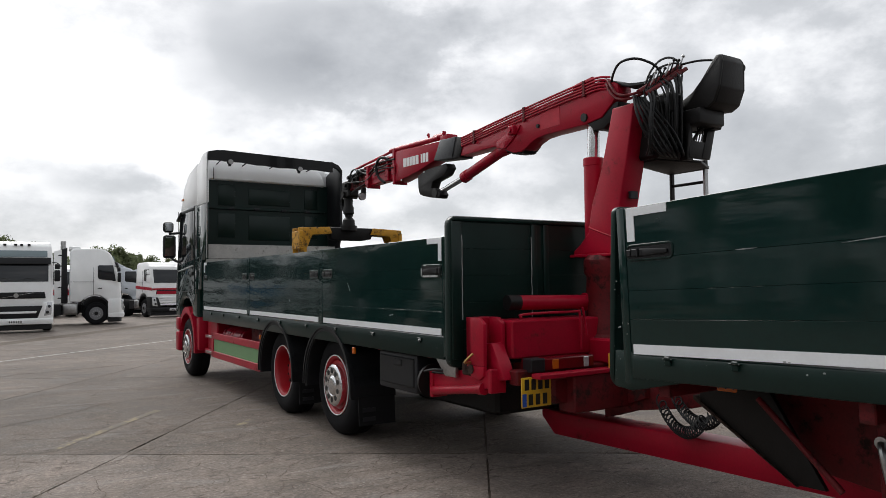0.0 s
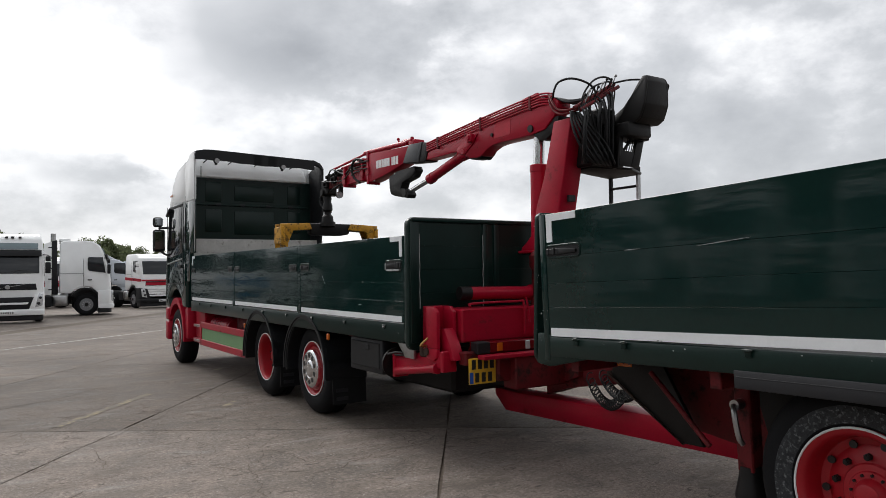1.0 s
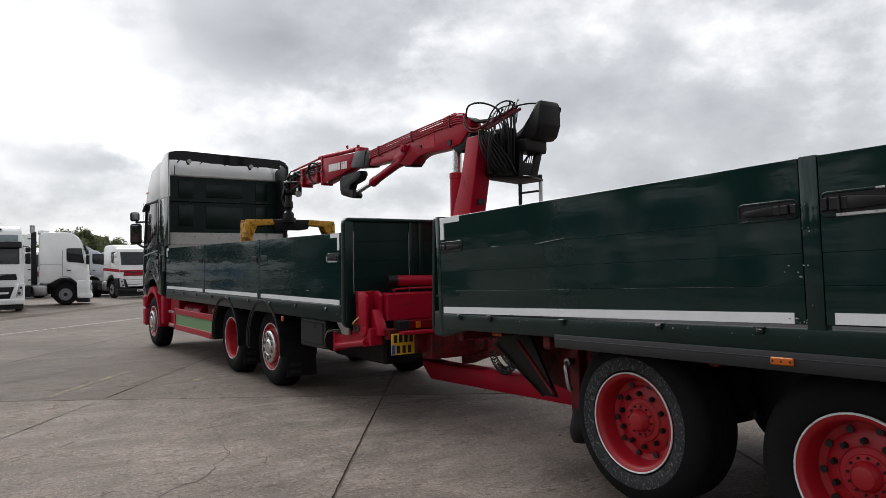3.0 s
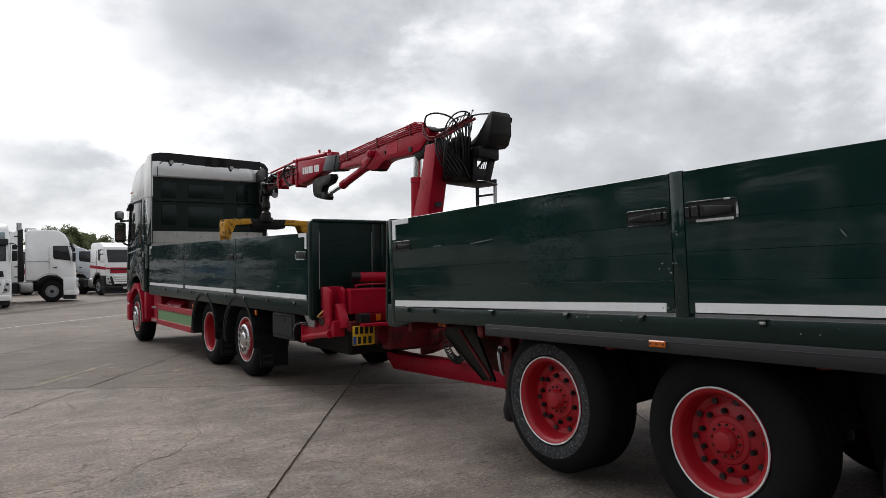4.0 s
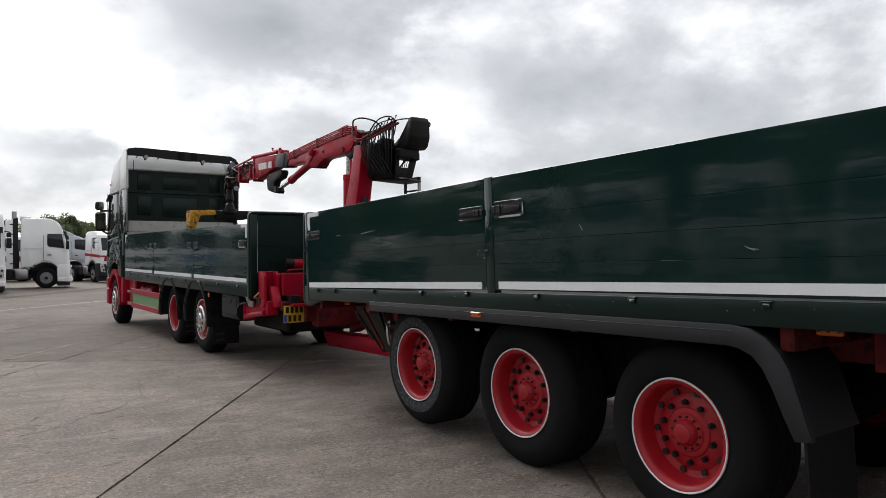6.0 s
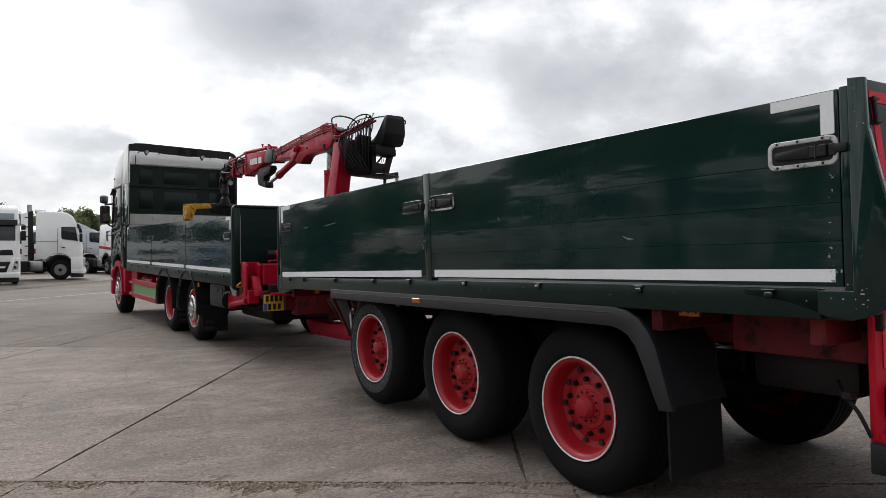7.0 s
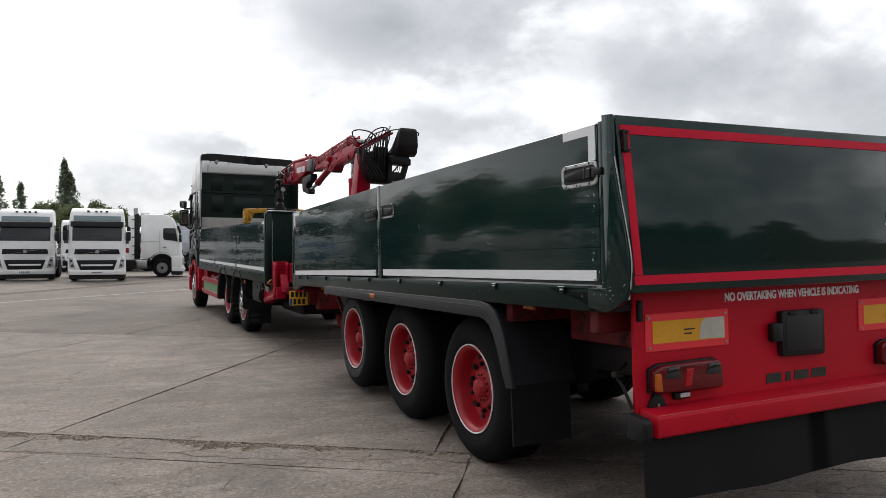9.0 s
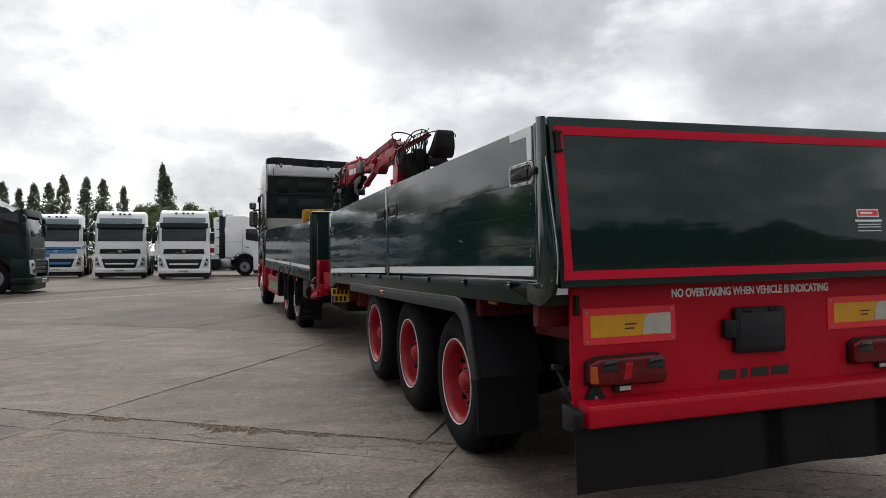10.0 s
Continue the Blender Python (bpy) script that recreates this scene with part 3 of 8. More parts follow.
def build_crazing():
    """Old slabs broken into a net of wandering fine cracks: u, v centre, spreads, count."""
    r = random.Random(14)
    bm = B()
    for u0, v0, su, sv, n in ((6.7, -6.2, 1.0, 2.6, 330), (9.0, -7.5, 1.2, 2.0, 70), (4.2, -4.6, 0.8, 1.2, 9), (0.05, -2.6, 0.12, 0.5, 14), (0.05, -0.6, 0.12, 0.5, 12), (0.0, -4.4, 0.15, 0.8, 12), (13.0, -9.0, 2.5, 4.0, 22), (-0.9, -1.0, 0.5, 1.2, 5), (3.0, -3.6, 0.299, 0.4, 20), (2.6, -4.0, 0.295, 2.2, 60), (1.5, -2.6, 0.29, 2.2, 50), (4.2, -4.2, 0.298, 2.0, 70), (5.4, -5.0, 0.297, 2.2, 90), (-1.2, -1.5, 0.29, 1.6, 50), (-2.2, -0.5, 0.29, 1.2, 30)):
        for _ in range(n):
            small = su < 0.3
            p = slab_at(u0 + r.gauss(0, su * (2.2 if su > 0.28 and small else 1)), v0 + r.gauss(0, sv))
            a = SLAB_T + r.choice((0.0, 0.0, 1.57, 1.57, 0.7, 2.4)) + r.gauss(0, 0.25)
            w0 = r.uniform(0.0016, 0.0036) * (0.9 if small else 1.15)
            steps = r.randint(3, 12) if small else r.choice((4, 5, 6, 7, 8, 9, 10, 12, 14, 18, 26))
            prev = None
            for i in range(steps):
                a += r.gauss(0, 0.13)
                d = Vector((math.sin(a), math.cos(a), 0))
                s = Vector((d.y, -d.x, 0))
                p = p + d * (0.022 if small else 0.035) + s * r.gauss(0, 0.007)
                w = w0 * math.sin(math.pi * (i + 0.4) / steps) ** 0.5 * r.uniform(0.4, 1.8)
                cur = (bm.verts.new(p + s * w + Vector((0, 0, 0.0022))), bm.verts.new(p - s * w + Vector((0, 0, 0.0022))))
                if prev:
                    bm.faces.new((prev[0], prev[1], cur[1], cur[0]))
                prev = cur
    for f in bm.faces:
        f.normal_update()
        if f.normal.z < 0:
            f.normal_flip()
    tagged(part("crazing", bm, JOINT, ground, "net of fine cracks in the old concrete"), kind="stuff")


build_crazing()


def build_grit():
    """Crumbled edge along the wide joint, with loose chips; a few stones strewn further out."""
    r = random.Random(9)
    vs_, fs = [], []
    for i in range(7200):
        v = r.uniform(-7.5, 3.2)
        if i < 5600:
            c = slab_at(0.30, v)
            deep = crumble(c)
            if r.random() > deep * 2.4 + 0.15:
                continue
            u, z, s = 0.295 - abs(r.gauss(0, 0.55)) * (0.04 + 0.34 * deep), -0.009, r.uniform(0.004, 0.017)
        elif i < 6400:
            u, z, s = 0.20 + r.gauss(0, 0.13), 0.0, r.uniform(0.002, 0.006)
        else:
            u, v, z, s = r.uniform(-2.4, 5.5), r.uniform(-6.5, 1.5), 0.0, r.uniform(0.0015, 0.0048)
        p = slab_at(u, v)
        a, k = r.uniform(0, 6.283), len(vs_)
        for j in range(5):
            q = s * r.uniform(0.7, 1.3)
            vs_.append((p.x + q * math.cos(a + j * 1.2566), p.y + q * math.sin(a + j * 1.2566), z))
        for j in range(4):
            q = s * r.uniform(0.4, 0.8)
            vs_.append((p.x + q * math.cos(a + j * 1.5708), p.y + q * math.sin(a + j * 1.5708), z + s * r.uniform(0.5, 0.9)))
        fs += [(k, k + 1, k + 5), (k + 1, k + 6, k + 5), (k + 1, k + 2, k + 6), (k + 2, k + 7, k + 6), (k + 2, k + 3, k + 7), (k + 3, k + 8, k + 7), (k + 3, k + 4, k + 8), (k + 4, k, k + 8), (k, k + 5, k + 8), (k + 5, k + 6, k + 7, k + 8)]
    me = bpy.data.meshes.new("grit")
    me.from_pydata(vs_, [], fs)
    me.materials.append(GRIT)
    tagged(new("grit", me), "crumbled grey concrete chips lying along a slab joint", "grit", kind="stuff")
    # packed dirt and rubble in the crumbled joint
    bm = B()
    prev = None
    for i in range(420):
        c = slab_at(0.30, -8.0 + i * 0.03)
        w = 0.06 + 0.50 * crumble(c)
        cur = (bm.verts.new(c + U * -0.004 + Vector((0, 0, -0.008))), bm.verts.new(c - U * w + Vector((0, 0, -0.005))))
        if prev:
            bm.faces.new((prev[0], cur[0], cur[1], prev[1]))
        prev = cur
    for f in bm.faces:
        f.normal_update()
        if f.normal.z < 0:
            f.normal_flip()
    part("joint_rubble", bm, RUBBLE, ground, "brown dirt packed in a crumbled joint")


build_grit()

BRICK = mat("dark_brick_wall", (0.075, 0.050, 0.040), 0.9, vary=0.35, scale=0.8, fine=14, bump=0.3, spec=0.2)


def build_yard_wall():
    """The plain workshop wall that closes the yard behind."""
    bm = B()
    prism(bm, [(-26, -0.02), (80, -0.02), (80, 3.6), (33, 3.6), (25.0, 6.4), (17, 3.6), (-26, 3.6)], "y", -23.4, -23.0)
    tagged(new("wall_south", mesh_of("wall_south", bm, BRICK)), "dark plain brick workshop wall closing the yard", "wall", kind="structure")


build_yard_wall()

# ---- shared vehicle pieces ----


def add_wheel(parent, x, y, z, r=0.53, width=0.37, side=-1, style="dish", scuffed=False):
    """A lorry wheel at axle end (x, y, z), x the outer face. side -1: its face looks to -x. Styles: dish, deep, cap."""
    s = side
    rim_r, c = 0.304, (x, y, z)
    tb = [(0.030, rim_r + 0.002), (0.008, rim_r + 0.022), (0.0, rim_r + 0.05), (-0.004, rim_r + 0.10), (-0.002, r - 0.10), (0.012, r - 0.055), (0.030, r - 0.030), (0.055, r - 0.010), (0.075, r - 0.002)]
    g = 0.085
    while g < width - 0.085:      # tread ribs with grooves between
        tb += [(g, r), (g + 0.052, r), (g + 0.054, r - 0.012), (g + 0.064, r - 0.012)]
        g += 0.066
    tb += [(width - 0.06, r - 0.006), (width - 0.02, r - 0.05), (width, r - 0.12), (width - 0.02, rim_r)]
    wb = B()
    depth = {"dish": 0.125, "deep": 0.17, "cap": 0.03}[style]
    rim = [(0.028, rim_r - 0.030), (0.010, rim_r - 0.016), (0.004, rim_r + 0.002), (0.008, rim_r + 0.010), (0.030, rim_r + 0.012), (width - 0.03, rim_r + 0.01)]
    inner = [(0.060, rim_r - 0.036), (depth, rim_r - 0.050), (depth + 0.01, rim_r - 0.085), (depth - 0.012, 0.175), (depth - 0.016, 0.10), (depth - 0.016, 0.0)]
    prof = [(-s * o, q) for o, q in inner[::-1] + rim]
    lathe(wb, prof, c, "x", 56, False)
    w = part("wheel", wb, RED_W, parent, "red steel rim")
    bm = B()
    lathe(bm, [(-s * o, q) for o, q in tb], c, "x", 64, False)
    part("tyre", bm, TYRE, w, "black rubber tyre")
    if scuffed:
        bm = B()
        lathe(bm, [(-s * (o - 0.0015), q) for o, q in ((0.006, rim_r + 0.026), (-0.001, rim_r + 0.05), (-0.005, rim_r + 0.10), (-0.004, r - 0.115))], c, "x", 64, False)
        part("scuffed_sidewall", bm, TYRE_S, w, "grey kerb-scuffed sidewall")
    bm = B()
    lathe(bm, [(-s * 0.003, rim_r + 0.002), (s * 0.001, rim_r + 0.005), (s * 0.001, rim_r + 0.011), (-s * 0.006, rim_r + 0.0135)], c, "x", 56, False)
    part("rim_edge", bm, RIM_W, w, "white painted rim edge")
    if style in ("dish", "deep"):
        d = depth - 0.016
        bm = B()
        hub = [(d, 0.142), (d - 0.008, 0.134), (d - 0.012, 0.108), (d - 0.020, 0.102), (d - 0.024, 0.076), (d - 0.050, 0.068), (d - 0.058, 0.058), (d - 0.066, 0.054), (d - 0.070, 0.046), (d - 0.071, 0.0)]
        if style == "deep":
            hub = [(d, 0.15), (d - 0.015, 0.14), (d - 0.025, 0.10), (d - 0.045, 0.09), (d - 0.052, 0.07), (d - 0.052, 0.0)]
        lathe(bm, [(-s * o, q) for o, q in hub], c, "x", 32)
        part("hub", bm, RED_W, w)
        bm = B()
        for i in range(12):
            a = 2 * math.pi * (i + 0.2) / 12
            py, pz = 0.090 * math.cos(a), 0.090 * math.sin(a)
            cyl(bm, (x - s * (d - 0.018), y + py, z + pz), (x - s * (d - 0.030), y + py, z + pz), 0.0075, n=6)
        tagged(part("hub_bolt", bm, GREASE_SHADE, w, "ring of small dark hub bolts"), kind="stuff")
        first = None
        for i in range(10):
            a = 2 * math.pi * (i + 0.4) / 10
            pz, py = 0.1675 * math.sin(a), 0.1675 * math.cos(a)
            if first is None:
                bm = B()
                cyl(bm, (0, 0, 0), (s * 0.022, 0, 0), 0.0175, n=6)
                cyl(bm, (s * 0.018, 0, 0), (s * 0.030, 0, 0), 0.0115, n=8)
                first = part("wheel_nut", bm, GREASE_SHADE, w, "dark steel wheel nut")
                first.matrix_basis = Matrix.Translation((x - s * d, y + py, z + pz))
            else:
                share(first, Matrix.Translation((x - s * d, y + py, z + pz)), w)
        first = None
        for i in range(10):
            a = 2 * math.pi * (i + 0.9) / 10
            pz, py = 0.226 * math.sin(a), 0.226 * math.cos(a)
            if first is None:
                bm = B()
                cyl(bm, (-s * 0.004, 0, 0), (s * 0.007, 0, 0), 0.0185, n=14)
                first = part("hand_hole", bm, INK, w, "dark hole through the wheel disc")
                first.matrix_basis = Matrix.Translation((x - s * (depth - 0.005), y + py, z + pz))
            else:
                share(first, Matrix.Translation((x - s * (depth - 0.005), y + py, z + pz)), w)
    else:
        bm = B()
        cap = [(0.03, 0.222), (-0.024, 0.219), (-0.036, 0.208), (-0.041, 0.188), (-0.041, 0.112), (-0.035, 0.104), (-0.041, 0.098), (-0.049, 0.088), (-0.053, 0.060), (-0.054, 0.0)]
        lathe(bm, [(-s * o, q) for o, q in cap], c, "x", 40)
        part("wheel_cover", bm, CHROME, w, "chrome wheel trim")
        for i in range(10):
            a = 2 * math.pi * (i + 0.5) / 10
            pz, py = 0.152 * math.sin(a), 0.152 * math.cos(a)
            bm = B()
            cyl(bm, (x + s * 0.036, y + py, z + pz), (x + s * 0.0435, y + py, z + pz), 0.0285, n=16)
            part("trim_hole", bm, INK, w, "dark hole in the chrome trim")
    return w


def latch(parent, y0, y1, z0, z1, flip, worn=0, x=0.0):
    """A recessed dropside latch: pressed round-cornered frame, dark recess, lever and catch. worn: 0 none, 1 part, 2 all."""
    def rounded(d, r):
        out = []
        for cy, cz, a0 in ((y1 - d - r, z1 - d - r, 0), (y0 + d + r, z1 - d - r, 90), (y0 + d + r, z0 + d + r, 180), (y1 - d - r, z0 + d + r, 270)):
            out += [(cy + r * math.cos(radians(a0 + 22.5 * k)), cz + r * math.sin(radians(a0 + 22.5 * k))) for k in range(5)]
        return out
    rim = 0.020 if worn == 2 else 0.013
    bm = B()
    rings = [[bm.verts.new((xx, a, b)) for a, b in rounded(d, r)] for xx, d, r in ((x + 0.003, 0.0, 0.032), (x - 0.005, 0.001, 0.032), (x - 0.0075, 0.004, 0.029), (x - 0.0075, rim - 0.003, 0.018), (x - 0.005, rim, 0.016), (x + 0.0035, rim + 0.002, 0.014))]
    for a, b in zip(rings, rings[1:]):
        for k in range(20):
            bm.faces.new((a[k], a[(k + 1) % 20], b[(k + 1) % 20], b[k]))
    bmesh.ops.recalc_face_normals(bm, faces=bm.faces[:])
    f = part("latch", bm, BARE if worn == 2 else GREEN_D, parent, "worn bare alloy latch frame" if worn == 2 else "green latch frame")
    bm = B()
    box(bm, x - 0.0030, x + 0.002, y0 + 0.012, y1 - 0.012, z0 + 0.012, z1 - 0.012, bev=0.0)
    part("recess", bm, BLACK, f, "dark latch recess")
    zc, L_ = (z0 + z1) / 2, y1 - y0
    h = (z1 - z0) / 2 - rim - 0.010
    s, ye, yp = (1, y0, y1) if flip else (-1, y1, y0)        # yp: the end at the post
    bm = B()
    prism(bm, [(ye + s * 0.035, zc - h * 0.45), (ye + s * 0.045, zc - h * 0.62), (ye + s * 0.62 * L_, zc - h * 0.85), (ye + s * 0.62 * L_, zc + h * 0.85), (ye + s * 0.045, zc + h * 0.42), (ye + s * 0.035, zc + h * 0.25)], "x", x - 0.014, x - 0.002, bev=0.004)
    part("lever", bm, BLACK, f, "dark tapered latch lever")
    bm = B()
    for q, w, t_ in ((0.66, 0.030, 0.014), (0.78, 0.050, 0.020), (0.93, 0.030, 0.016)):
        c = ye + s * q * L_
        box(bm, x - t_, x, c - w / 2, c + w / 2, zc - h * 0.80, zc + h * 0.80, bev=0.004)
    cyl(bm, (x - 0.016, ye + s * 0.72 * L_, zc - h * 0.95), (x - 0.016, ye + s * 0.72 * L_, zc + h * 0.95), 0.006, n=8)
    part("catch", bm, BLACK, f, "dark catch")
    if worn == 1:
        bm = B()
        e0, e1 = sorted((ye + s * 0.03, ye + s * 0.26))
        box(bm, x - 0.0090, x - 0.0045, e0, e1, z0 + 0.001, z0 + 0.016, bev=0.003)
        e0, e1 = sorted((ye + s * 0.002, ye + s * 0.015))
        box(bm, x - 0.0090, x - 0.0045, e0, e1, z0 + 0.012, z1 - 0.030, bev=0.003)
        e0, e1 = sorted((ye + s * 0.045, ye + s * 0.085))
        box(bm, x - 0.0085, x - 0.0045, e0, e1, z1 - 0.012, z1 - 0.002, bev=0.002)
        part("worn_edge", bm, BARE, f, "bare metal where the paint is gone")
    if worn == 2:
        bm = B()
        box(bm, x - 0.016, x + 0.002, yp - 0.040, yp + 0.035, zc - 0.016, zc + 0.022, bev=0.010, seg=2)
        part("hook", bm, BLACK, f, "black latch hook")
        for yb in (0.15, 0.45, 0.8):
            for zb in (z0 + 0.010, z1 - 0.010):
                bm = B()
                cyl(bm, (x - 0.006, ye + s * yb * L_, zb), (x - 0.0095, ye + s * yb * L_, zb), 0.006, n=8)
                part("rivet", bm, GREASE_SHADE, f, "dark rivet")
    return f


def dropside(parent, y0, y1, zs, x=0.0, th=0.032, side=-1):
    """One hinged side panel made of stacked aluminium planks."""
    for a, b in zip(zs, zs[1:]):
        bm = B()
        xi = x - side * th
        box(bm, min(x, xi), max(x, xi), y0, y1, a + 0.0001, b - 0.0001, bev=0.0018)
        part("plank", bm, GREEN, parent)


def bracket(parent, y, z, x=0.0):
    bm = B()
    box(bm, x - 0.016, x + 0.002, y - 0.032, y + 0.032, z, z + 0.008, bev=0.003)
    box(bm, x - 0.014, x + 0.002, y - 0.018, y + 0.018, z - 0.030, z, bev=0.004)
    h = part("hinge", bm, GREEN_D, parent, "green panel hinge")
    bm = B()
    box(bm, x - 0.019, x - 0.010, y - 0.022, y + 0.016, z - 0.020, z - 0.004, bev=0.004)
    part("hinge_hook", bm, WORN, h, "scraped hook")
    return h


# ---- trailer ----
RUST = mat("rusty_steel", (0.055, 0.034, 0.027), 0.75, vary=0.5, scale=9, bump=0.3, dirt=(0.02, 0.012, 0.010), dirt_at=0.5, spec=0.2)
TRAILER = pose(0.075, 0, 0.006, -1.10, -1.1, 1.3)
TRAILER_INV = TRAILER.inverted()


def build_trailer():
    t = thing("drawbar_trailer", TRAILER, "dark green three-axle dropside trailer with red chassis and wheels", "trailer")
    W = 2.66
    Z = [1.285, 1.470, 1.625, 1.798, 2.078]
    for a, b in ((1.485, 4.604), (-1.695, 1.388)):
        dropside(t, a, b, Z)
        dropside(t, a, b, Z, x=W, side=1)
    # posts
    for y0, y1, z0 in ((1.392, 1.480, 1.135), (4.608, 4.664, 1.12), (-1.735, -1.700, 1.22)):
        for xx in (0.0, W):
            bm = B()
            s = -1 if xx == 0 else 1
            box(bm, min(xx + s * 0.002, xx - s * 0.06), max(xx + s * 0.002, xx - s * 0.06), y0, y1, z0, 2.084, bev=0.006, seg=2)
            part("post", bm, GREEN, t)
    # side rail below the panels
    for xx, s in ((0.0, -1), (W, 1)):
        bm = B()
        a, b = sorted((xx + s * 0.004, xx - s * 0.05))
        box(bm, a, b, -1.60, 4.60, 1.150, 1.277, bev=0.008, seg=2)
        part("side_rail", bm, GREEN_D, t, "dark green lower side rail")
    for y in (4.35, 3.95, 3.15, 2.35, 1.72, 0.95, 0.15, -0.65, -1.38):
        bracket(t, y, 1.262, -0.004)
    # white tapes
    bm = B()
    for y0, y1, za, zb in ((1.540, 4.586, 1.288, 1.283), (-1.667, 1.345, 1.304, 1.292)):
        prism(bm, [(y0, za), (y1, zb), (y1, zb + 0.053), (y0, za + 0.053)], "x", -0.0045, 0.0)
        part("reflective_tape", bm, TAPE, t, "white reflective tape strip")
        bm = B()
    for a in ((4.535, 4.589, 1.893, 2.074), (4.31, 4.535, 2.030, 2.074)):
        box(bm, -0.0045, 0.0, *a, bev=0.0)
    part("reflective_tape", bm, TAPE, t, "white corner tape")
    bm = B()
    for a in ((-1.681, -1.626, 1.902, 2.074), (-1.626, -1.411, 2.028, 2.074)):
        box(bm, -0.0045, 0.0, *a, bev=0.0)
    part("reflective_tape", bm, TAPE, t, "white corner tape")
    latch(t, 4.277, 4.600, 1.783, 1.877, True, 0)
    latch(t, 1.488, 1.812, 1.788, 1.890, False, 0)
    latch(t, 1.052, 1.384, 1.785, 1.905, True, 1)
    latch(t, -1.694, -1.392, 1.778, 1.900, False, 2)
    # front wall, its lower corners cut round
    bm = B()
    c = 0.10
    ring = []
    for cx, cz, a0 in ((c, 1.075 + c, 180), (W - c, 1.075 + c, 270), (W - 0.04, 2.10 - 0.04, 0), (0.04, 2.10 - 0.04, 90)):
        rr = c if cz < 1.5 else 0.04
        for k in range(5):
            a = radians(a0 + 22.5 * k)
            ring.append((cx + rr * math.cos(a), cz + rr * math.sin(a)))
    prism(bm, ring, "y", 4.668, 4.705, bev=0.006)
    for v in bm.verts:        # its foot stands forward
        v.co.y += 0.085 * (2.10 - v.co.z)
    part("front_wall", bm, GREEN_D, t)
    bm = B()
    prism(bm, [(4.26, 1.150), (4.38, 1.128), (4.62, 1.082), (4.748, 1.10), (4.728, 1.30), (4.26, 1.278)], "x", 0.0, 0.03, bev=0.006)
    part("corner_plate", bm, GREEN_D, t)
    # rear wall with its curved side wings
    for x0, x1 in ((-0.004, 0.022), (W - 0.022, W + 0.004)):
        bm = B()
        prof = [(-1.735, 2.112), (-1.800, 2.104), (-1.806, 1.90), (-1.845, 1.72), (-1.880, 1.57), (-1.905, 1.44), (-1.912, 1.36), (-1.900, 1.27), (-1.868, 1.215), (-1.81, 1.178), (-1.73, 1.152), (-1.62, 1.165), (-1.46, 1.215), (-1.25, 1.24), (-1.25, 1.27), (-1.735, 1.27)]
        prism(bm, prof, "x", x0, x1, bev=0.004)
        part("rear_wing", bm, GREEN, t, "dark green curved end plate")
    bm = B()
    tube(bm, [(0.008, -1.812, 1.90), (0.008, -1.85, 1.72), (0.008, -1.885, 1.57), (0.008, -1.912, 1.44), (0.008, -1.916, 1.36), (0.008, -1.903, 1.27)], 0.0030, n=6)
    part("chipped_edge", bm, BARE, t, "bare chipped edge")
    bm = B()
    def back(z):
        """The tailboard leans: its face at a height."""
        return -1.772 - 0.108 * (2.112 - z)

    def on_board(bm, x0, x1, z0, z1, proud=0.003):
        return prism(bm, [(back(z0) + 0.01, z0), (back(z0) - proud, z0), (back(z1) - proud, z1), (back(z1) + 0.01, z1)], "x", x0, x1)
    prism(bm, [(back(2.112) + 0.055, 2.112), (back(2.112), 2.112), (back(1.245), 1.245), (back(1.245) + 0.055, 1.245)], "x", 0.048, W - 0.048, bev=0.012)
    part("rear_wall", bm, GREEN, t)
    for x0, x1, z0, z1 in ((0.070, W - 0.07, 2.016, 2.062), (0.070, W - 0.07, 1.285, 1.330), (0.075, 0.122, 1.332, 2.014), (W - 0.122, W - 0.075, 1.332, 2.014)):
        bm = on_board(B(), x0, x1, z0, z1)
        part("red_stripe", bm, RED_T, t, "red reflective stripe")
    for x, s in ((0.090, 1), (W - 0.090, -1)):
        bm = on_board(B(), x - 0.014, x + 0.014, 1.925, 2.035, 0.012)
        for zz in (1.932, 2.022):
            on_board(bm, x - 0.022, x + 0.022, zz, zz + 0.010, 0.020)
        cyl(bm, (x - 0.012 * s, back(1.94) - 0.014, 1.930), (x - 0.012 * s, back(2.03) - 0.014, 2.036), 0.007, n=8)
        part("top_hinge", bm, GREASE_SHADE, t, "dark tailboard hinge")
        bm = B()
        box(bm, x + s * 0.115 - 0.014, x + s * 0.115 + 0.014, -1.745, -1.715, 1.095, 1.200, bev=0.006)
        part("lower_hinge", bm, GREASE_SHADE, t, "dark tailboard hinge")
    # small dealer sticker, plain bars
    bm = on_board(B(), 1.995, 2.160, 1.592, 1.640)
    st = part("sticker", bm, WINK, t, "small red and white sticker")
    bm = on_board(B(), 2.003, 2.152, 1.601, 1.632, 0.0045)
    part("sticker_field", bm, RED_F, st, "red field")
    bm = on_board(B(), 2.018, 2.110, 1.610, 1.623, 0.006)
    part("printed_bar", bm, WINK, st, "white bar")
    for i, zz in enumerate((1.566, 1.548, 1.532, 1.510)):
        bm = on_board(B(), 1.978 + 0.014 * (i > 0), 2.180 - 0.012 * (i > 0), zz, zz + (0.012 if i == 0 else 0.005))
        part("printed_bar", bm, WINK, st, "white bar of small print")
    # red rear panel and bumper
    bm = B()
    box(bm, 0.178, W - 0.178, -1.720, -1.690, 0.610, 1.242, bev=0.006)
    part("rear_panel", bm, RED_P, t)
    bm = B()
    box(bm, 0.060, W - 0.060, -1.745, -1.700, 1.243, 1.262, bev=0.004)
    part("sill", bm, GREEN_D, t, "dark green sill under the tailboard")
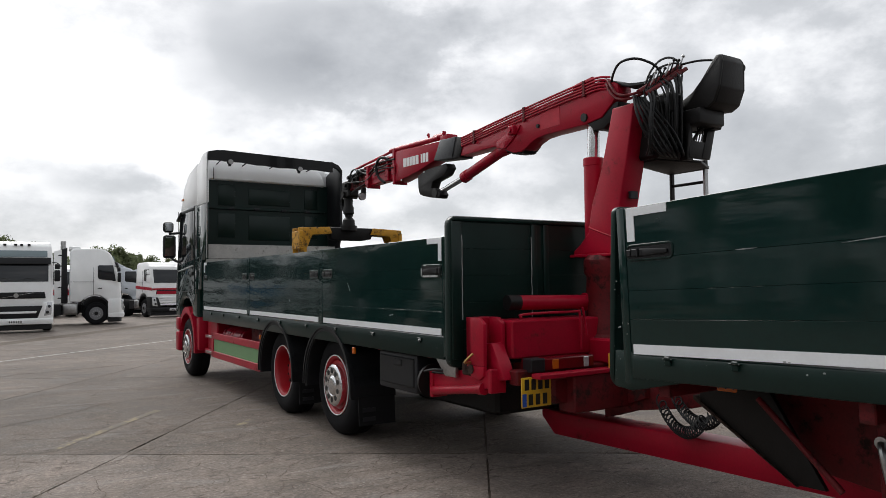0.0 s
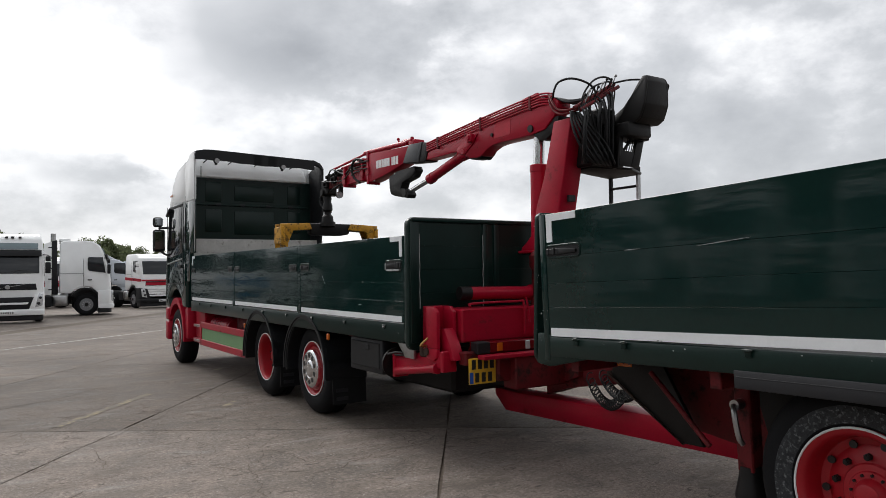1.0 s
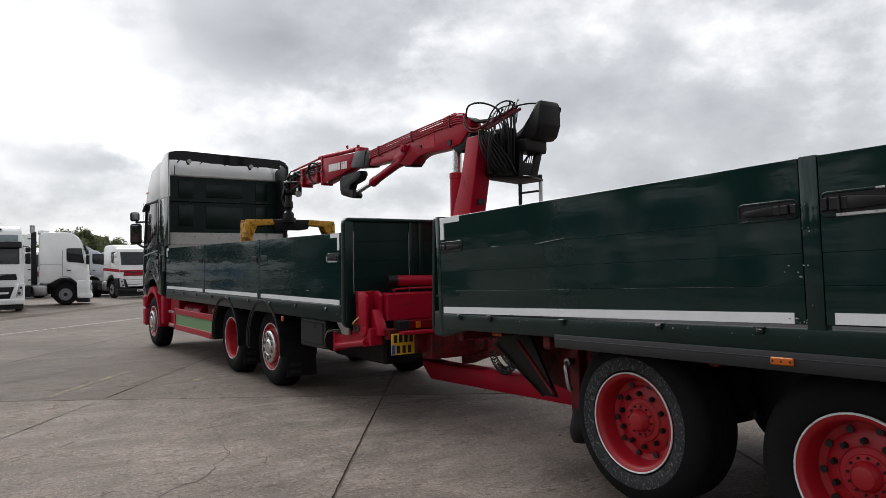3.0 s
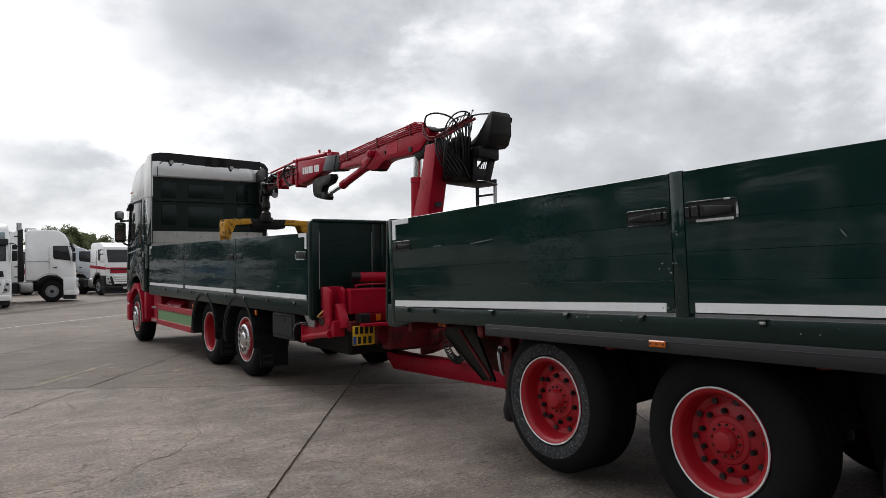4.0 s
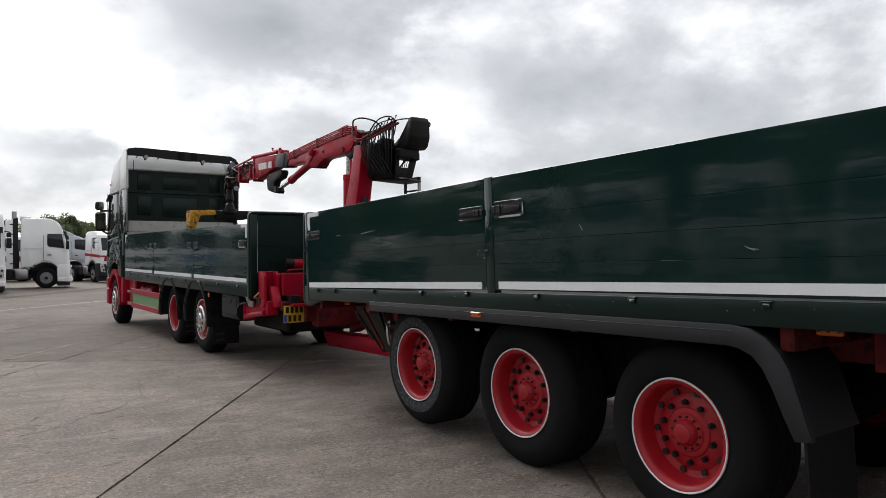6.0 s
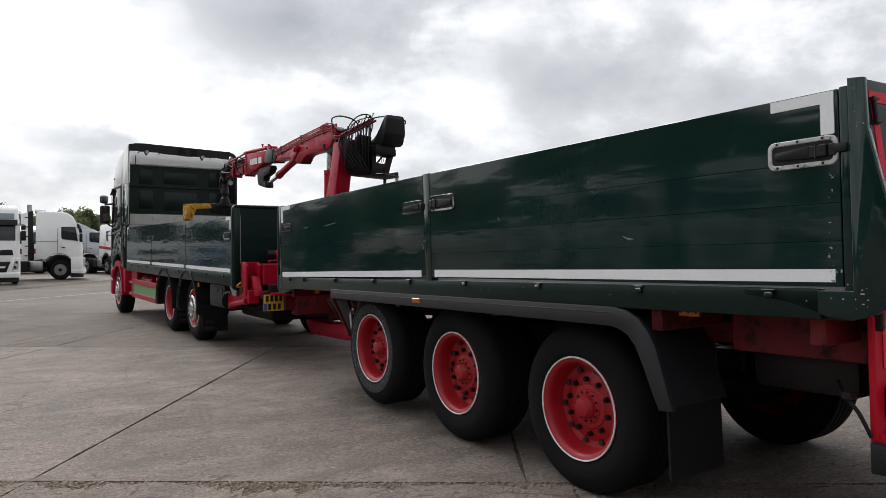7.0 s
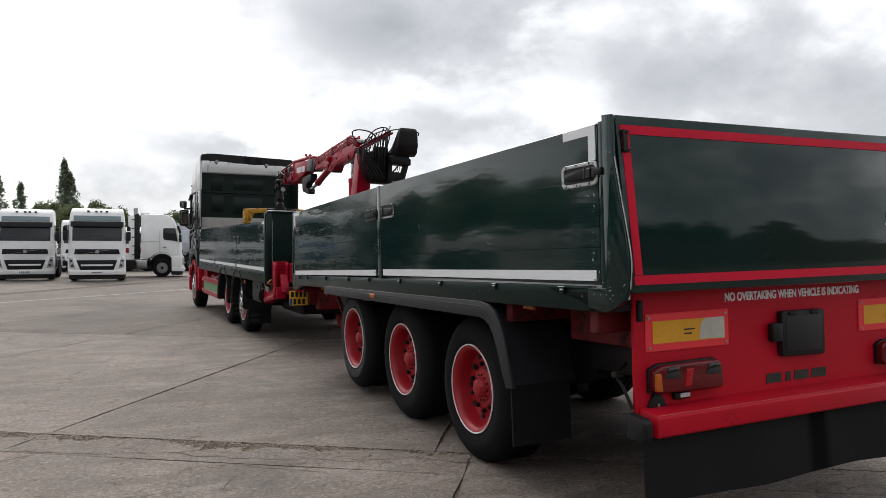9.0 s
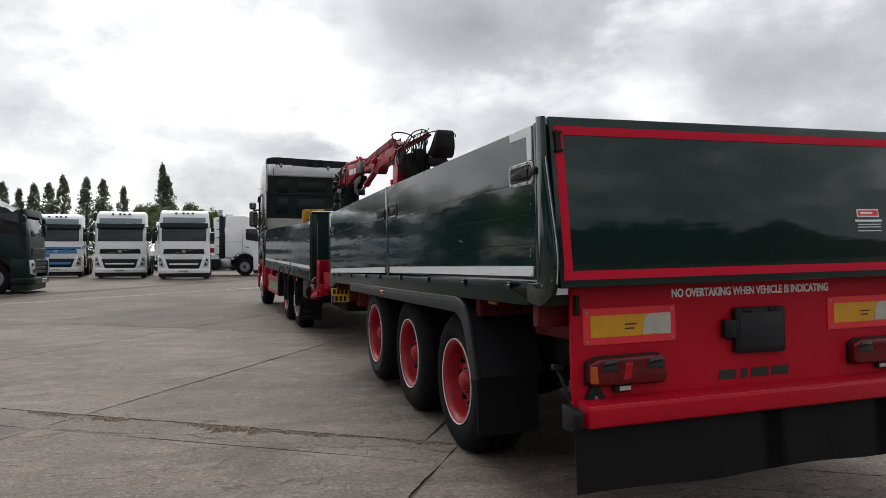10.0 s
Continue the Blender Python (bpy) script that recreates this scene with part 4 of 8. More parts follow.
    letters("lettering", "NO OVERTAKING WHEN VEHICLE IS INDICATING", 0.062, WINK, t, pose(0.789, -1.7215, 1.157, 90, 0, 0), label="white warning words", width=1.087, weight=0.0021)
    bm = B()
    prism(bm, [(-1.715, 0.668), (-1.842, 0.648), (-1.856, 0.636), (-1.858, 0.550), (-1.846, 0.540), (-1.715, 0.540)], "x", 0.196, W - 0.196, bev=0.006)
    part("bumper", bm, RED_P, t)
    # highlight on the bumper crease, painted as a thin pale strip
    bm = B()
    n = 60
    for k in range(n):
        xa, xb = 0.20 + (W - 0.4) * k / n, 0.20 + (W - 0.4) * (k + 1) / n
        w0, w1 = [0.0004 + 0.0022 * max(0.0, 0.5 + noise.noise(Vector((q * 0.23, 3.0, 0)))) for q in (k, k + 1)]
        bm.faces.new([bm.verts.new(c) for c in ((xa, -1.8462 - w0, 0.6482), (xb, -1.8462 - w1, 0.6482), (xb, -1.8462 + w1, 0.6498), (xa, -1.8462 + w0, 0.6498))])
    bmesh.ops.remove_doubles(bm, verts=bm.verts[:], dist=0.0003)
    part("worn_edge", bm, PINK, t, "pale highlight painted along the bumper edge")
    for xa, xb in ((0.110, 0.166), (W - 0.166, W - 0.110)):
        bm = B()
        prism(bm, [(-1.72, 0.655), (-1.83, 0.640), (-1.852, 0.622), (-1.852, 0.548), (-1.84, 0.532), (-1.72, 0.525)], "x", xa, xb, bev=0.010)
        part("bumper_end", bm, BLACK, t, "black bumper end cap")
    bm = B()
    n = 36
    for k in range(n):
        xa, xb = 0.135 + (W - 0.27) * k / n, 0.135 + (W - 0.27) * (k + 1) / n
        ya, yb = [-1.812 + 0.007 * math.sin(q * 0.37) + 0.0035 * math.sin(q * 0.83 + 1.0) for q in (k, k + 1)]
        lo = [(x, y - 0.02, z) for x, y, z in ((xa, ya, 0.215), (xb, yb, 0.215), (xb, yb + 0.010, 0.215), (xa, ya + 0.010, 0.215))]
        hi = [(xa, ya, 0.545), (xb, yb, 0.545), (xb, yb + 0.010, 0.545), (xa, ya + 0.010, 0.545)]
        q = [bm.verts.new((x, y, z + 0.006 * math.sin(5.1 * x))) for x, y, z in lo] + [bm.verts.new(c) for c in hi]
        for f in ((0, 1, 5, 4), (1, 2, 6, 5), (2, 3, 7, 6), (3, 0, 4, 7), (3, 2, 1, 0), (4, 5, 6, 7)):
            bm.faces.new([q[i] for i in f])
    bmesh.ops.remove_doubles(bm, verts=bm.verts[:], dist=0.001)
    part("spray_flap", bm, RUBBER, t, "black rubber rear flap")
    for xa in (0.242, W - 0.242 - 0.566 + 0.012):     # marker boards
        bm = B()
        box(bm, xa, xa + 0.566, -1.727, -1.720, 0.937, 1.130, bev=0.004)
        mb = part("marker_board", bm, RED_F, t, "red-bordered rear marker board")
        bm = B()
        box(bm, xa + 0.044, xa + 0.530, -1.7295, -1.726, 0.977, 1.091, bev=0.0)
        part("yellow_field", bm, YEL_B, mb, "yellow reflective field")
        bm = B()
        torn = [(xa + 0.354, 0.981), (xa + 0.420, 0.984), (xa + 0.530, 0.978), (xa + 0.530, 1.091), (xa + 0.400, 1.091), (xa + 0.376, 1.076), (xa + 0.362, 1.050), (xa + 0.358, 1.016)]
        prism(bm, torn, "y", -1.732, -1.729)
        part("peeled_patch", bm, PEEL, mb, "peeled pale patch")
        bm = B()
        for zz, ww in ((1.036, 0.072), (1.014, 0.055)):
            box(bm, xa + 0.248, xa + 0.248 + ww, -1.7315, -1.729, zz, zz + 0.007, bev=0.0)
        part("printed_bar", bm, INK, mb, "small dark print")
        for bx in (xa + 0.022, xa + 0.540):
            for bz in (0.958, 1.108):
                bm = B()
                cyl(bm, (bx, -1.725, bz), (bx, -1.7320, bz), 0.008, n=10)
                part("rivet", bm, STEEL, mb)
    for xa, fl in ((0.249, 1), (W - 0.190, -1)):     # tail lamps
        bm = B()
        x0, x1 = sorted((xa, xa + fl * 0.466))
        prism(bm, [(x0 + 0.02, 0.735), (x1 - 0.02, 0.728), (x1, 0.748), (x1 - 0.010, 0.850), (x1 - 0.035, 0.876), (x0 + 0.06, 0.872), (x0, 0.850), (x0, 0.755)], "y", -1.778, -1.720, bev=0.012, seg=3)
        tl = part("tail_lamp", bm, RED_L, t, "dark red tail lamp cluster")
        bm = B()
        prism(bm, [(x0 - 0.006, 0.735), (x0 + 0.05, 0.726), (x1 - 0.03, 0.720), (x1 + 0.004, 0.745), (x1 - 0.006, 0.858), (x1 - 0.035, 0.884), (x0 + 0.05, 0.880), (x0 - 0.006, 0.855)], "y", -1.745, -1.720, bev=0.006)
        part("lamp_body", bm, BLACK, tl, "black lamp housing")
        bm = B()
        xe = xa + fl * 0.004
        prism(bm, [(min(xe, xe + fl * 0.046), 0.750), (max(xe, xe + fl * 0.046), 0.746), (max(xe, xe + fl * 0.036), 0.838), (min(xe, xe + fl * 0.036), 0.838)], "y", -1.783, -1.73, bev=0.006)
        part("indicator", bm, AMBER, tl, "amber indicator lens")
        for ca, cb, ma, nm, lab in ((0.060, 0.165, GLASS_D, "lens", "dark lens"), (0.190, 0.235, RED_F, "lens", "bright red lens strip"), (0.330, 0.440, GLASS_D, "lens", "dark lens")):
            bm = B()
            u0, u1 = sorted((xa + fl * ca, xa + fl * cb))
            if ma is GLASS_D:
                prism(bm, [(u0, 0.808), (u1, 0.804), (u1 - 0.008, 0.862), (u0 + 0.03, 0.862)], "y", -1.784, -1.775, bev=0.004)
            else:
                prism(bm, [(u0, 0.758), (u1, 0.756), (u1 + 0.02, 0.846), (u0 + 0.02, 0.846)], "y", -1.782, -1.775, bev=0.004)
            part(nm, bm, RED_L2 if ma is RED_F else ma, tl, lab)
        bm = B()
        u0, u1 = sorted((xa + fl * 0.155, xa + fl * 0.258))
        box(bm, u0, u1, -1.752, -1.720, 0.690, 0.728, bev=0.006)
        part("side_light", bm, BLACK, t, "small black light")
        bm = B()
        u0, u1 = sorted((xa + fl * 0.185, xa + fl * 0.250))
        box(bm, u0, u1, -1.756, -1.750, 0.698, 0.722, bev=0.002)
        part("side_light_lens", bm, LAMP, t, "clear lens")
        bm = B()
        c = xa + fl * 0.053
        prism(bm, [(c - 0.080, 0.636), (c + 0.080, 0.632), (c + 0.018, 0.738), (c - 0.018, 0.738)], "y", -1.738, -1.720, bev=0.004)
        part("triangle_reflector", bm, BLACK, t, "black triangular reflector holder")
        bm = B()
        cyl(bm, (c, -1.736, 0.672), (c, -1.743, 0.672), 0.009, n=10)
        part("bolt", bm, STEEL, t)
    bm = B()
    prism(bm, [(1.186, 0.846), (1.510, 0.838), (1.520, 0.850), (1.522, 1.082), (1.510, 1.094), (1.186, 1.097), (1.174, 1.086), (1.174, 0.858)], "y", -1.760, -1.720, bev=0.008, seg=2)
    ph = part("plate_holder", bm, BLACK, t, "empty black number plate holder")
    bm = B()
    prism(bm, [(1.205, 0.872), (1.498, 0.866), (1.500, 1.062), (1.205, 1.066)], "y", -1.7625, -1.757, bev=0.002)
    part("plate_face", bm, GREY_P, ph, "dull dark face")
    bm = B()
    box(bm, 1.096, 1.176, -1.768, -1.725, 0.930, 1.035, bev=0.014, seg=2)
    part("plate_lamp", bm, BLACK, ph, "black lamp nub")
    for x in (1.225, 1.400):
        bm = B()
        box(bm, x, x + 0.060, -1.770, -1.752, 1.072, 1.092, bev=0.005)
        part("clip", bm, BLACK, ph)
    # brand mark as plain blocks
    for x0, wd in ((1.080, 0.118), (1.232, 0.042), (1.302, 0.118), (1.445, 0.118)):
        bm = B()
        prism(bm, [(x0, 0.704), (x0 + wd, 0.702), (x0 + wd + 0.006, 0.754), (x0 + 0.008, 0.756)], "y", -1.7235, -1.7185)
        part("brand_block", bm, GLASS_D, t, "glossy black brand block")
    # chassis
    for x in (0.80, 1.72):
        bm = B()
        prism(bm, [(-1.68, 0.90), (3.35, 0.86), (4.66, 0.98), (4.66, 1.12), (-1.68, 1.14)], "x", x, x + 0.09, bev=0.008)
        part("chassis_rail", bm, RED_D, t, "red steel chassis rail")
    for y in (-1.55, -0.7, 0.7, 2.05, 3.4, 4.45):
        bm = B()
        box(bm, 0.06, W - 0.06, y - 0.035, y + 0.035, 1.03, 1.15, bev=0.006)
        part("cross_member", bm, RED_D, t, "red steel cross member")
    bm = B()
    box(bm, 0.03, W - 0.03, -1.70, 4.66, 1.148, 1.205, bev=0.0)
    part("deck", bm, GREASE_SHADE, t, "dark timber load deck")
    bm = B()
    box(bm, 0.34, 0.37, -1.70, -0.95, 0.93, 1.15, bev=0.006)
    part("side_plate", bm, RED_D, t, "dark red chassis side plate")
    # drawbar and its braces
    bm = B()
    prism(bm, [(3.10, 0.345), (3.10, 0.545), (6.60, 0.535), (6.90, 0.550), (6.90, 0.48), (6.74, 0.338)], "x", 1.20, 1.42, bev=0.012)
    part("drawbar", bm, RED, t, "red box-section drawbar")
    bm = B()
    prism(bm, [(6.12, 0.560), (6.12, 0.74), (5.60, 0.86), (4.62, 1.05), (4.62, 0.90), (5.25, 0.735), (5.80, 0.655)], "x", 1.22, 1.40, bev=0.010)
    part("drawbar_stay", bm, RED_D, t, "grimy red sloping stay over the drawbar")
    for x in (0.60, 2.03):
        bm = B()
        prism(bm, [(3.92, 0.555), (4.08, 0.555), (4.66, 0.93), (4.66, 1.12), (4.26, 1.12)], "x", x, x + 0.03, bev=0.004)
        part("gusset", bm, GREASE_SHADE, t, "grimy dark gusset plate")
    bm = B()
    prism(bm, [(4.70, 0.935), (4.70, 0.960), (4.10, 0.570), (4.07, 0.548)], "x", 0.585, 0.65, bev=0.003)
    part("gusset_flange", bm, RUST, t, "worn rusty edge flange")
    bm = B()
    cyl(bm, (0.40, 4.13, 1.02), (0.40, 3.72, 0.63), 0.016, n=12)
    part("brace", bm, RED_D, t, "thin red diagonal brace")
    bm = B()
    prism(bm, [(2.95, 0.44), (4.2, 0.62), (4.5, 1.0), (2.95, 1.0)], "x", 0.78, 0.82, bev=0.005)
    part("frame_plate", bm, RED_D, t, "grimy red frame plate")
    # landing leg
    bm = B()
    box(bm, 0.42, 0.52, 3.46, 3.56, 0.52, 1.02, bev=0.008)
    part("jack_leg", bm, RED_D, t, "red landing leg")
    bm = B()
    lathe(bm, [(0.30, 0.0), (0.30, 0.07), (0.33, 0.085), (0.39, 0.092), (0.44, 0.080), (0.50, 0.065), (0.55, 0.06)], (0.47, 3.51, 0), "z", 18)
    part("jack_foot", bm, GREASE_SHADE, t, "greasy black jack foot")
    bm = B()
    cyl(bm, (0.40, 3.50, 0.90), (0.34, 3.50, 0.90), 0.03, n=14)
    tube(bm, [(0.34, 3.5, 0.90), (0.31, 3.48, 0.86), (0.31, 3.46, 0.74), (0.33, 3.45, 0.70)], 0.016)
    part("winding_handle", bm, STEEL, t, "steel jack winding handle")
    # coiled air lines
    for y0, y1, x0, z0, z1, drop in ((5.44, 5.06, 1.12, 0.80, 0.72, 0.17), (5.34, 4.98, 1.17, 0.82, 0.74, 0.12)):
        bm = B()
        pts = []
        for i in range(220):
            f = i / 219
            a = f * 2 * math.pi * 19
            zc = z0 + (z1 - z0) * f - drop * (1 - (2 * f - 1) ** 2) ** 0.8
            pts.append((x0 + 0.034 * math.cos(a), y0 + (y1 - y0) * f + 0.026 * math.sin(a), zc + 0.036 * math.sin(a + 0.6)))
        tube(bm, pts, 0.0062, n=5, k=0)
        part("air_line", bm, HOSE, t, "black coiled air line")
    bm = B()
    tube(bm, [(1.15, 5.20, 0.90), (1.0, 4.7, 1.00), (0.95, 4.0, 0.90), (0.9, 3.5, 0.72), (0.9, 3.2, 0.68)], 0.014)
    tube(bm, [(1.22, 5.05, 0.90), (1.1, 4.4, 0.96), (0.98, 3.8, 0.82), (0.92, 3.3, 0.76)], 0.012)
    part("brake_hose", bm, HOSE, t, "black brake hose")
    # long wing over the three wheels, its tail turned down
    for xx, s in ((0.0, -1), (W, 1)):
        a, b = sorted((xx + s * 0.010, xx - s * 0.46))
        bm = B()
        arc = [(3.235, 1.135), (-0.46, 1.135), (-0.545, 1.122), (-0.62, 1.085), (-0.68, 1.03), (-0.725, 0.95), (-0.76, 0.84), (-0.795, 0.72), (-0.82, 0.655)]
        arc_in = [(-0.79, 0.65), (-0.76, 0.72), (-0.725, 0.84), (-0.695, 0.94), (-0.655, 1.01), (-0.60, 1.06), (-0.535, 1.092), (-0.46, 1.105), (3.235, 1.105)]
        prism(bm, arc + arc_in, "x", a, b)
        lip = [(3.235, 1.150), (-0.46, 1.150), (-0.56, 1.135), (-0.64, 1.095), (-0.705, 1.03), (-0.75, 0.95), (-0.785, 0.84), (-0.82, 0.72), (-0.845, 0.645), (-0.76, 0.635), (-0.715, 0.73), (-0.66, 0.86), (-0.615, 0.95), (-0.565, 1.005), (-0.50, 1.035), (-0.44, 1.045), (3.235, 1.062)]
        a, b = sorted((xx + s * 0.014, xx - s * 0.016))
        prism(bm, lip, "x", a, b, bev=0.005)
        mg = part("mudguard", bm, GREY_P, t, "dark grey plastic wing over the wheels")
        bm = B()
        a, b = sorted((xx + s * 0.016, xx + s * 0.013))
        for zz in (1.118,):
            box(bm, xx - 0.0152 if s < 0 else xx + 0.012, xx - 0.012 if s < 0 else xx + 0.0152, -0.46, 3.22, zz - 0.003, zz + 0.003, bev=0.001)
        part("rib", bm, GREY_P, mg)
        bm = B()
        a, b = sorted((xx + s * 0.0, xx - s * 0.42))
        prism(bm, [(-0.795, 0.68), (-0.810, 0.68), (-0.818, 0.29), (-0.805, 0.29)], "x", a, b)
        part("mudflap", bm, RUBBER, t, "black rubber mudflap")
    for y, z in ((1.607, 1.103), (-0.885, 1.135), (4.20, 1.085)):
        bm = B()
        box(bm, {1.607: -0.024, 4.2: 0.24}.get(y, 0.08), {1.607: -0.010, 4.2: 0.255}.get(y, 0.105), y - 0.060, y + 0.060, z - 0.020, z + 0.020, bev=0.006)
        ml = part("side_marker", bm, AMBER, t, "amber side marker lamp")
        for q in (-0.045, 0.0, 0.045):
            bm = B()
            cyl(bm, ({1.607: -0.0235, 4.2: 0.241}.get(y, 0.081), y + q, z), ({1.607: -0.026, 4.2: 0.238}.get(y, 0.078), y + q, z), 0.006, n=8)
            part("screw", bm, INK, ml)
    # axles and wheels: level with the ground although the frame leans
    for i, y in enumerate((2.765, 1.385, 0.02)):
        c = TRAILER_INV @ Vector((0.2 - 0.0227 * y, y, (0.558, 0.525, 0.506)[i]))     # the first axle is a part-raised lift axle
        cz, cy = c.z, c.y
        c2 = TRAILER_INV @ Vector((2.4 - 0.0227 * y, y + 0.05, 0.525))
        add_wheel(t, (0.165, 0.165, 0.145)[i], cy, cz, 0.527 if i < 2 else 0.520, 0.385, -1, "dish", i == 0)
        add_wheel(t, W - 0.165, cy, c2.z, 0.527, 0.385, 1, "dish")
        bm = B()
        cyl(bm, (0.3, cy, cz), (W - 0.3, cy, cz), 0.065, n=16)
        box(bm, 0.72, 0.98, cy - 0.14, cy + 0.14, cz + 0.06, cz + 0.22, bev=0.02)
        box(bm, 1.62, 1.88, cy - 0.14, cy + 0.14, cz + 0.06, cz + 0.22, bev=0.02)
        part("axle", bm, GREASE_SHADE, t, "greasy black axle")
        # drums, trailing arms, hangers, air bags and brake chambers
        # unseen running gear, added to block the light between the wheels
        for xx, s in ((0.50, 1), (W - 0.50, -1)):
            bm = B()
            lathe(bm, [(0.0, 0.0), (0.0, 0.205), (s * 0.20, 0.215), (s * 0.215, 0.19), (s * 0.215, 0.0)], (xx, cy, cz), "x", 28)
            part("brake_drum", bm, GREASE_SHADE, t, "greasy black brake drum")
            a, b = sorted((xx + s * 0.26, xx + s * 0.36))
            bm = B()
            prism(bm, [(cy - 0.42, cz - 0.02), (cy - 0.10, cz - 0.13), (cy + 0.10, cz - 0.13), (cy + 0.66, cz - 0.05), (cy + 0.72, cz + 0.03), (cy + 0.10, cz - 0.03), (cy - 0.42, cz + 0.06)], "x", a, b, bev=0.006)
            part("trailing_arm", bm, GREASE_SHADE, t, "black trailing suspension arm")
            bm = B()
            prism(bm, [(cy + 0.56, cz - 0.10), (cy + 0.78, cz - 0.10), (cy + 0.90, 0.95), (cy + 0.44, 0.95)], "x", a - 0.02, b + 0.02, bev=0.008)
            part("spring_hanger", bm, GREASE_SHADE, t, "black suspension hanger")
            bm = B()
            zt = 0.92 - cz
            lathe(bm, [(0.04, 0.0), (0.04, 0.10), (0.06, 0.145), (0.30 * zt, 0.155), (0.45 * zt, 0.135), (0.60 * zt, 0.155), (0.95 * zt, 0.145), (zt, 0.10), (zt, 0.0)], ((a + b) / 2, cy - 0.33, cz), "z", 24)
            part("air_bag", bm, RUBBER, t, "black rubber air bag")
            bm = B()
            cyl(bm, (xx + s * 0.34, cy + 0.14, cz + 0.12), (xx + s * 0.34, cy + 0.40, cz + 0.17), 0.085, n=18)
            part("brake_chamber", bm, GREASE_SHADE, t, "round black brake chamber")
    # invented tanks that close the bright gaps between the axles
    for y in (0.72, 2.10):
        bm = B()
        lathe(bm, [(0.0, 0.0), (0.02, 0.12), (0.07, 0.17), (0.93, 0.17), (0.98, 0.12), (1.0, 0.0)], (0.86, y, 0.70), "x", 26)
        part("air_tank", bm, GREASE_SHADE, t, "black transverse tank added to block light")
    # unseen guard, added to keep far-side light out from underneath
    for xx in (W - 0.06,):
        bm = B()
        box(bm, xx, xx + 0.03, 3.3, 4.6, 0.55, 0.95, bev=0.01)
        part("side_guard", bm, RED_D, t, "dark red guard added on the unseen far side")
    # invented box behind the axles, added to darken the space under the tail
    bm = B()
    box(bm, 0.45, 2.15, -1.52, -0.98, 0.74, 1.06, bev=0.04, seg=2)
    part("underbody_tank", bm, GREASE_SHADE, t, "black filler darkening the underside near the tail")
    # spare carrier and bracket arm near the tail
    bm = B()
    tube(bm, [(0.30, -1.50, 0.85), (0.16, -1.60, 0.82), (0.15, -1.66, 0.76), (0.17, -1.70, 0.66)], 0.009)
    box(bm, 0.11, 0.17, -1.65, -1.61, 0.81, 0.84, bev=0.006)
    part("lamp_bracket", bm, GREASE_SHADE, t, "black bracket arm")
    # the front panels hang a little low
    sagging = {"plank", "post", "reflective_tape", "latch", "recess", "lever", "catch", "front_wall", "corner_plate", "side_rail", "hinge", "deck"}
    for o in t.children_recursive:
        if o.name.split(".")[0] in sagging:
            for v in o.data.vertices:
                v.co.z -= 0.0085 * max(0.0, v.co.y - 1.48)
    return t


trailer = build_trailer()


def chips(parent, spots, x, seed, name="paint_chip"):
    """Bare flecks where the paint has come off: (y, z, spread y, spread z, count, size)."""
    r = random.Random(seed)
    bm = B()
    for y0, z0, sy, sz, n, size in spots:
        for _ in range(n):
            y, z, k = y0 + r.uniform(-sy, sy), z0 + r.uniform(-sz, sz), size * r.uniform(0.25, 0.85)
            m = r.randint(4, 7)
            st = r.uniform(0.4, 2.2)
            pts = [(y + k * st * math.cos(6.283 * i / m) * r.uniform(0.5, 1.1), z + k * math.sin(6.283 * i / m) * r.uniform(0.5, 1.1)) for i in range(m)]
            bm.faces.new([bm.verts.new((x, a, b)) for a, b in pts])
    bmesh.ops.recalc_face_normals(bm, faces=bm.faces[:])
    o = part(name, bm, CHIP, parent, "bare paint chips and scratches")
    return tagged(o, kind="stuff")


def scratch(parent, y0, z0, y1, z1, x, w=0.004):
    bm = B()
    n = 5
    up, lo = [], []
    for i in range(n + 1):
        f = i / n
        k = w * math.sin(math.pi * min(0.97, max(0.03, f))) * (0.6 + 0.5 * math.sin(i * 2.1) ** 2)
        y, z = y0 + (y1 - y0) * f, z0 + (z1 - z0) * f
        d = Vector((0, z1 - z0, -(y1 - y0))).normalized()
        up.append(bm.verts.new((x, y + d.y * k, z + d.z * k)))
        lo.append(bm.verts.new((x, y - d.y * k, z - d.z * k)))
    for i in range(n):
        bm.faces.new((up[i], up[i + 1], lo[i + 1], lo[i]))
    return part("scratch", bm, CHIP, parent, "pale scratch in the paint")


chips(trailer, [(4.70, 1.62, 0.03, 0.06, 4, 0.008), (4.66, 1.40, 0.06, 0.04, 5, 0.009), (4.70, 1.20, 0.03, 0.10, 6, 0.006), (1.46, 1.62, 0.02, 0.3, 10, 0.006), (1.52, 1.31, 0.05, 0.02, 8, 0.008),
                (1.53, 1.55, 0.05, 0.05, 4, 0.008), (-1.66, 1.42, 0.02, 0.03, 4, 0.012), (-1.66, 1.55, 0.008, 0.25, 10, 0.005), (-1.69, 1.33, 0.03, 0.02, 5, 0.010), (-1.67, 1.74, 0.01, 0.10, 6, 0.006)], -0.0082, 31)
chips(trailer, [(2.6, 1.235, 2.0, 0.03, 16, 0.006), (3.9, 1.25, 0.5, 0.03, 8, 0.007), (0.4, 1.235, 1.5, 0.03, 10, 0.005)], -0.0052, 33)
chips(trailer, [(-1.78, 1.25, 0.10, 0.05, 14, 0.006), (-1.78, 1.95, 0.02, 0.12, 6, 0.005), (-1.60, 1.22, 0.15, 0.02, 7, 0.006)], -0.0056, 35)
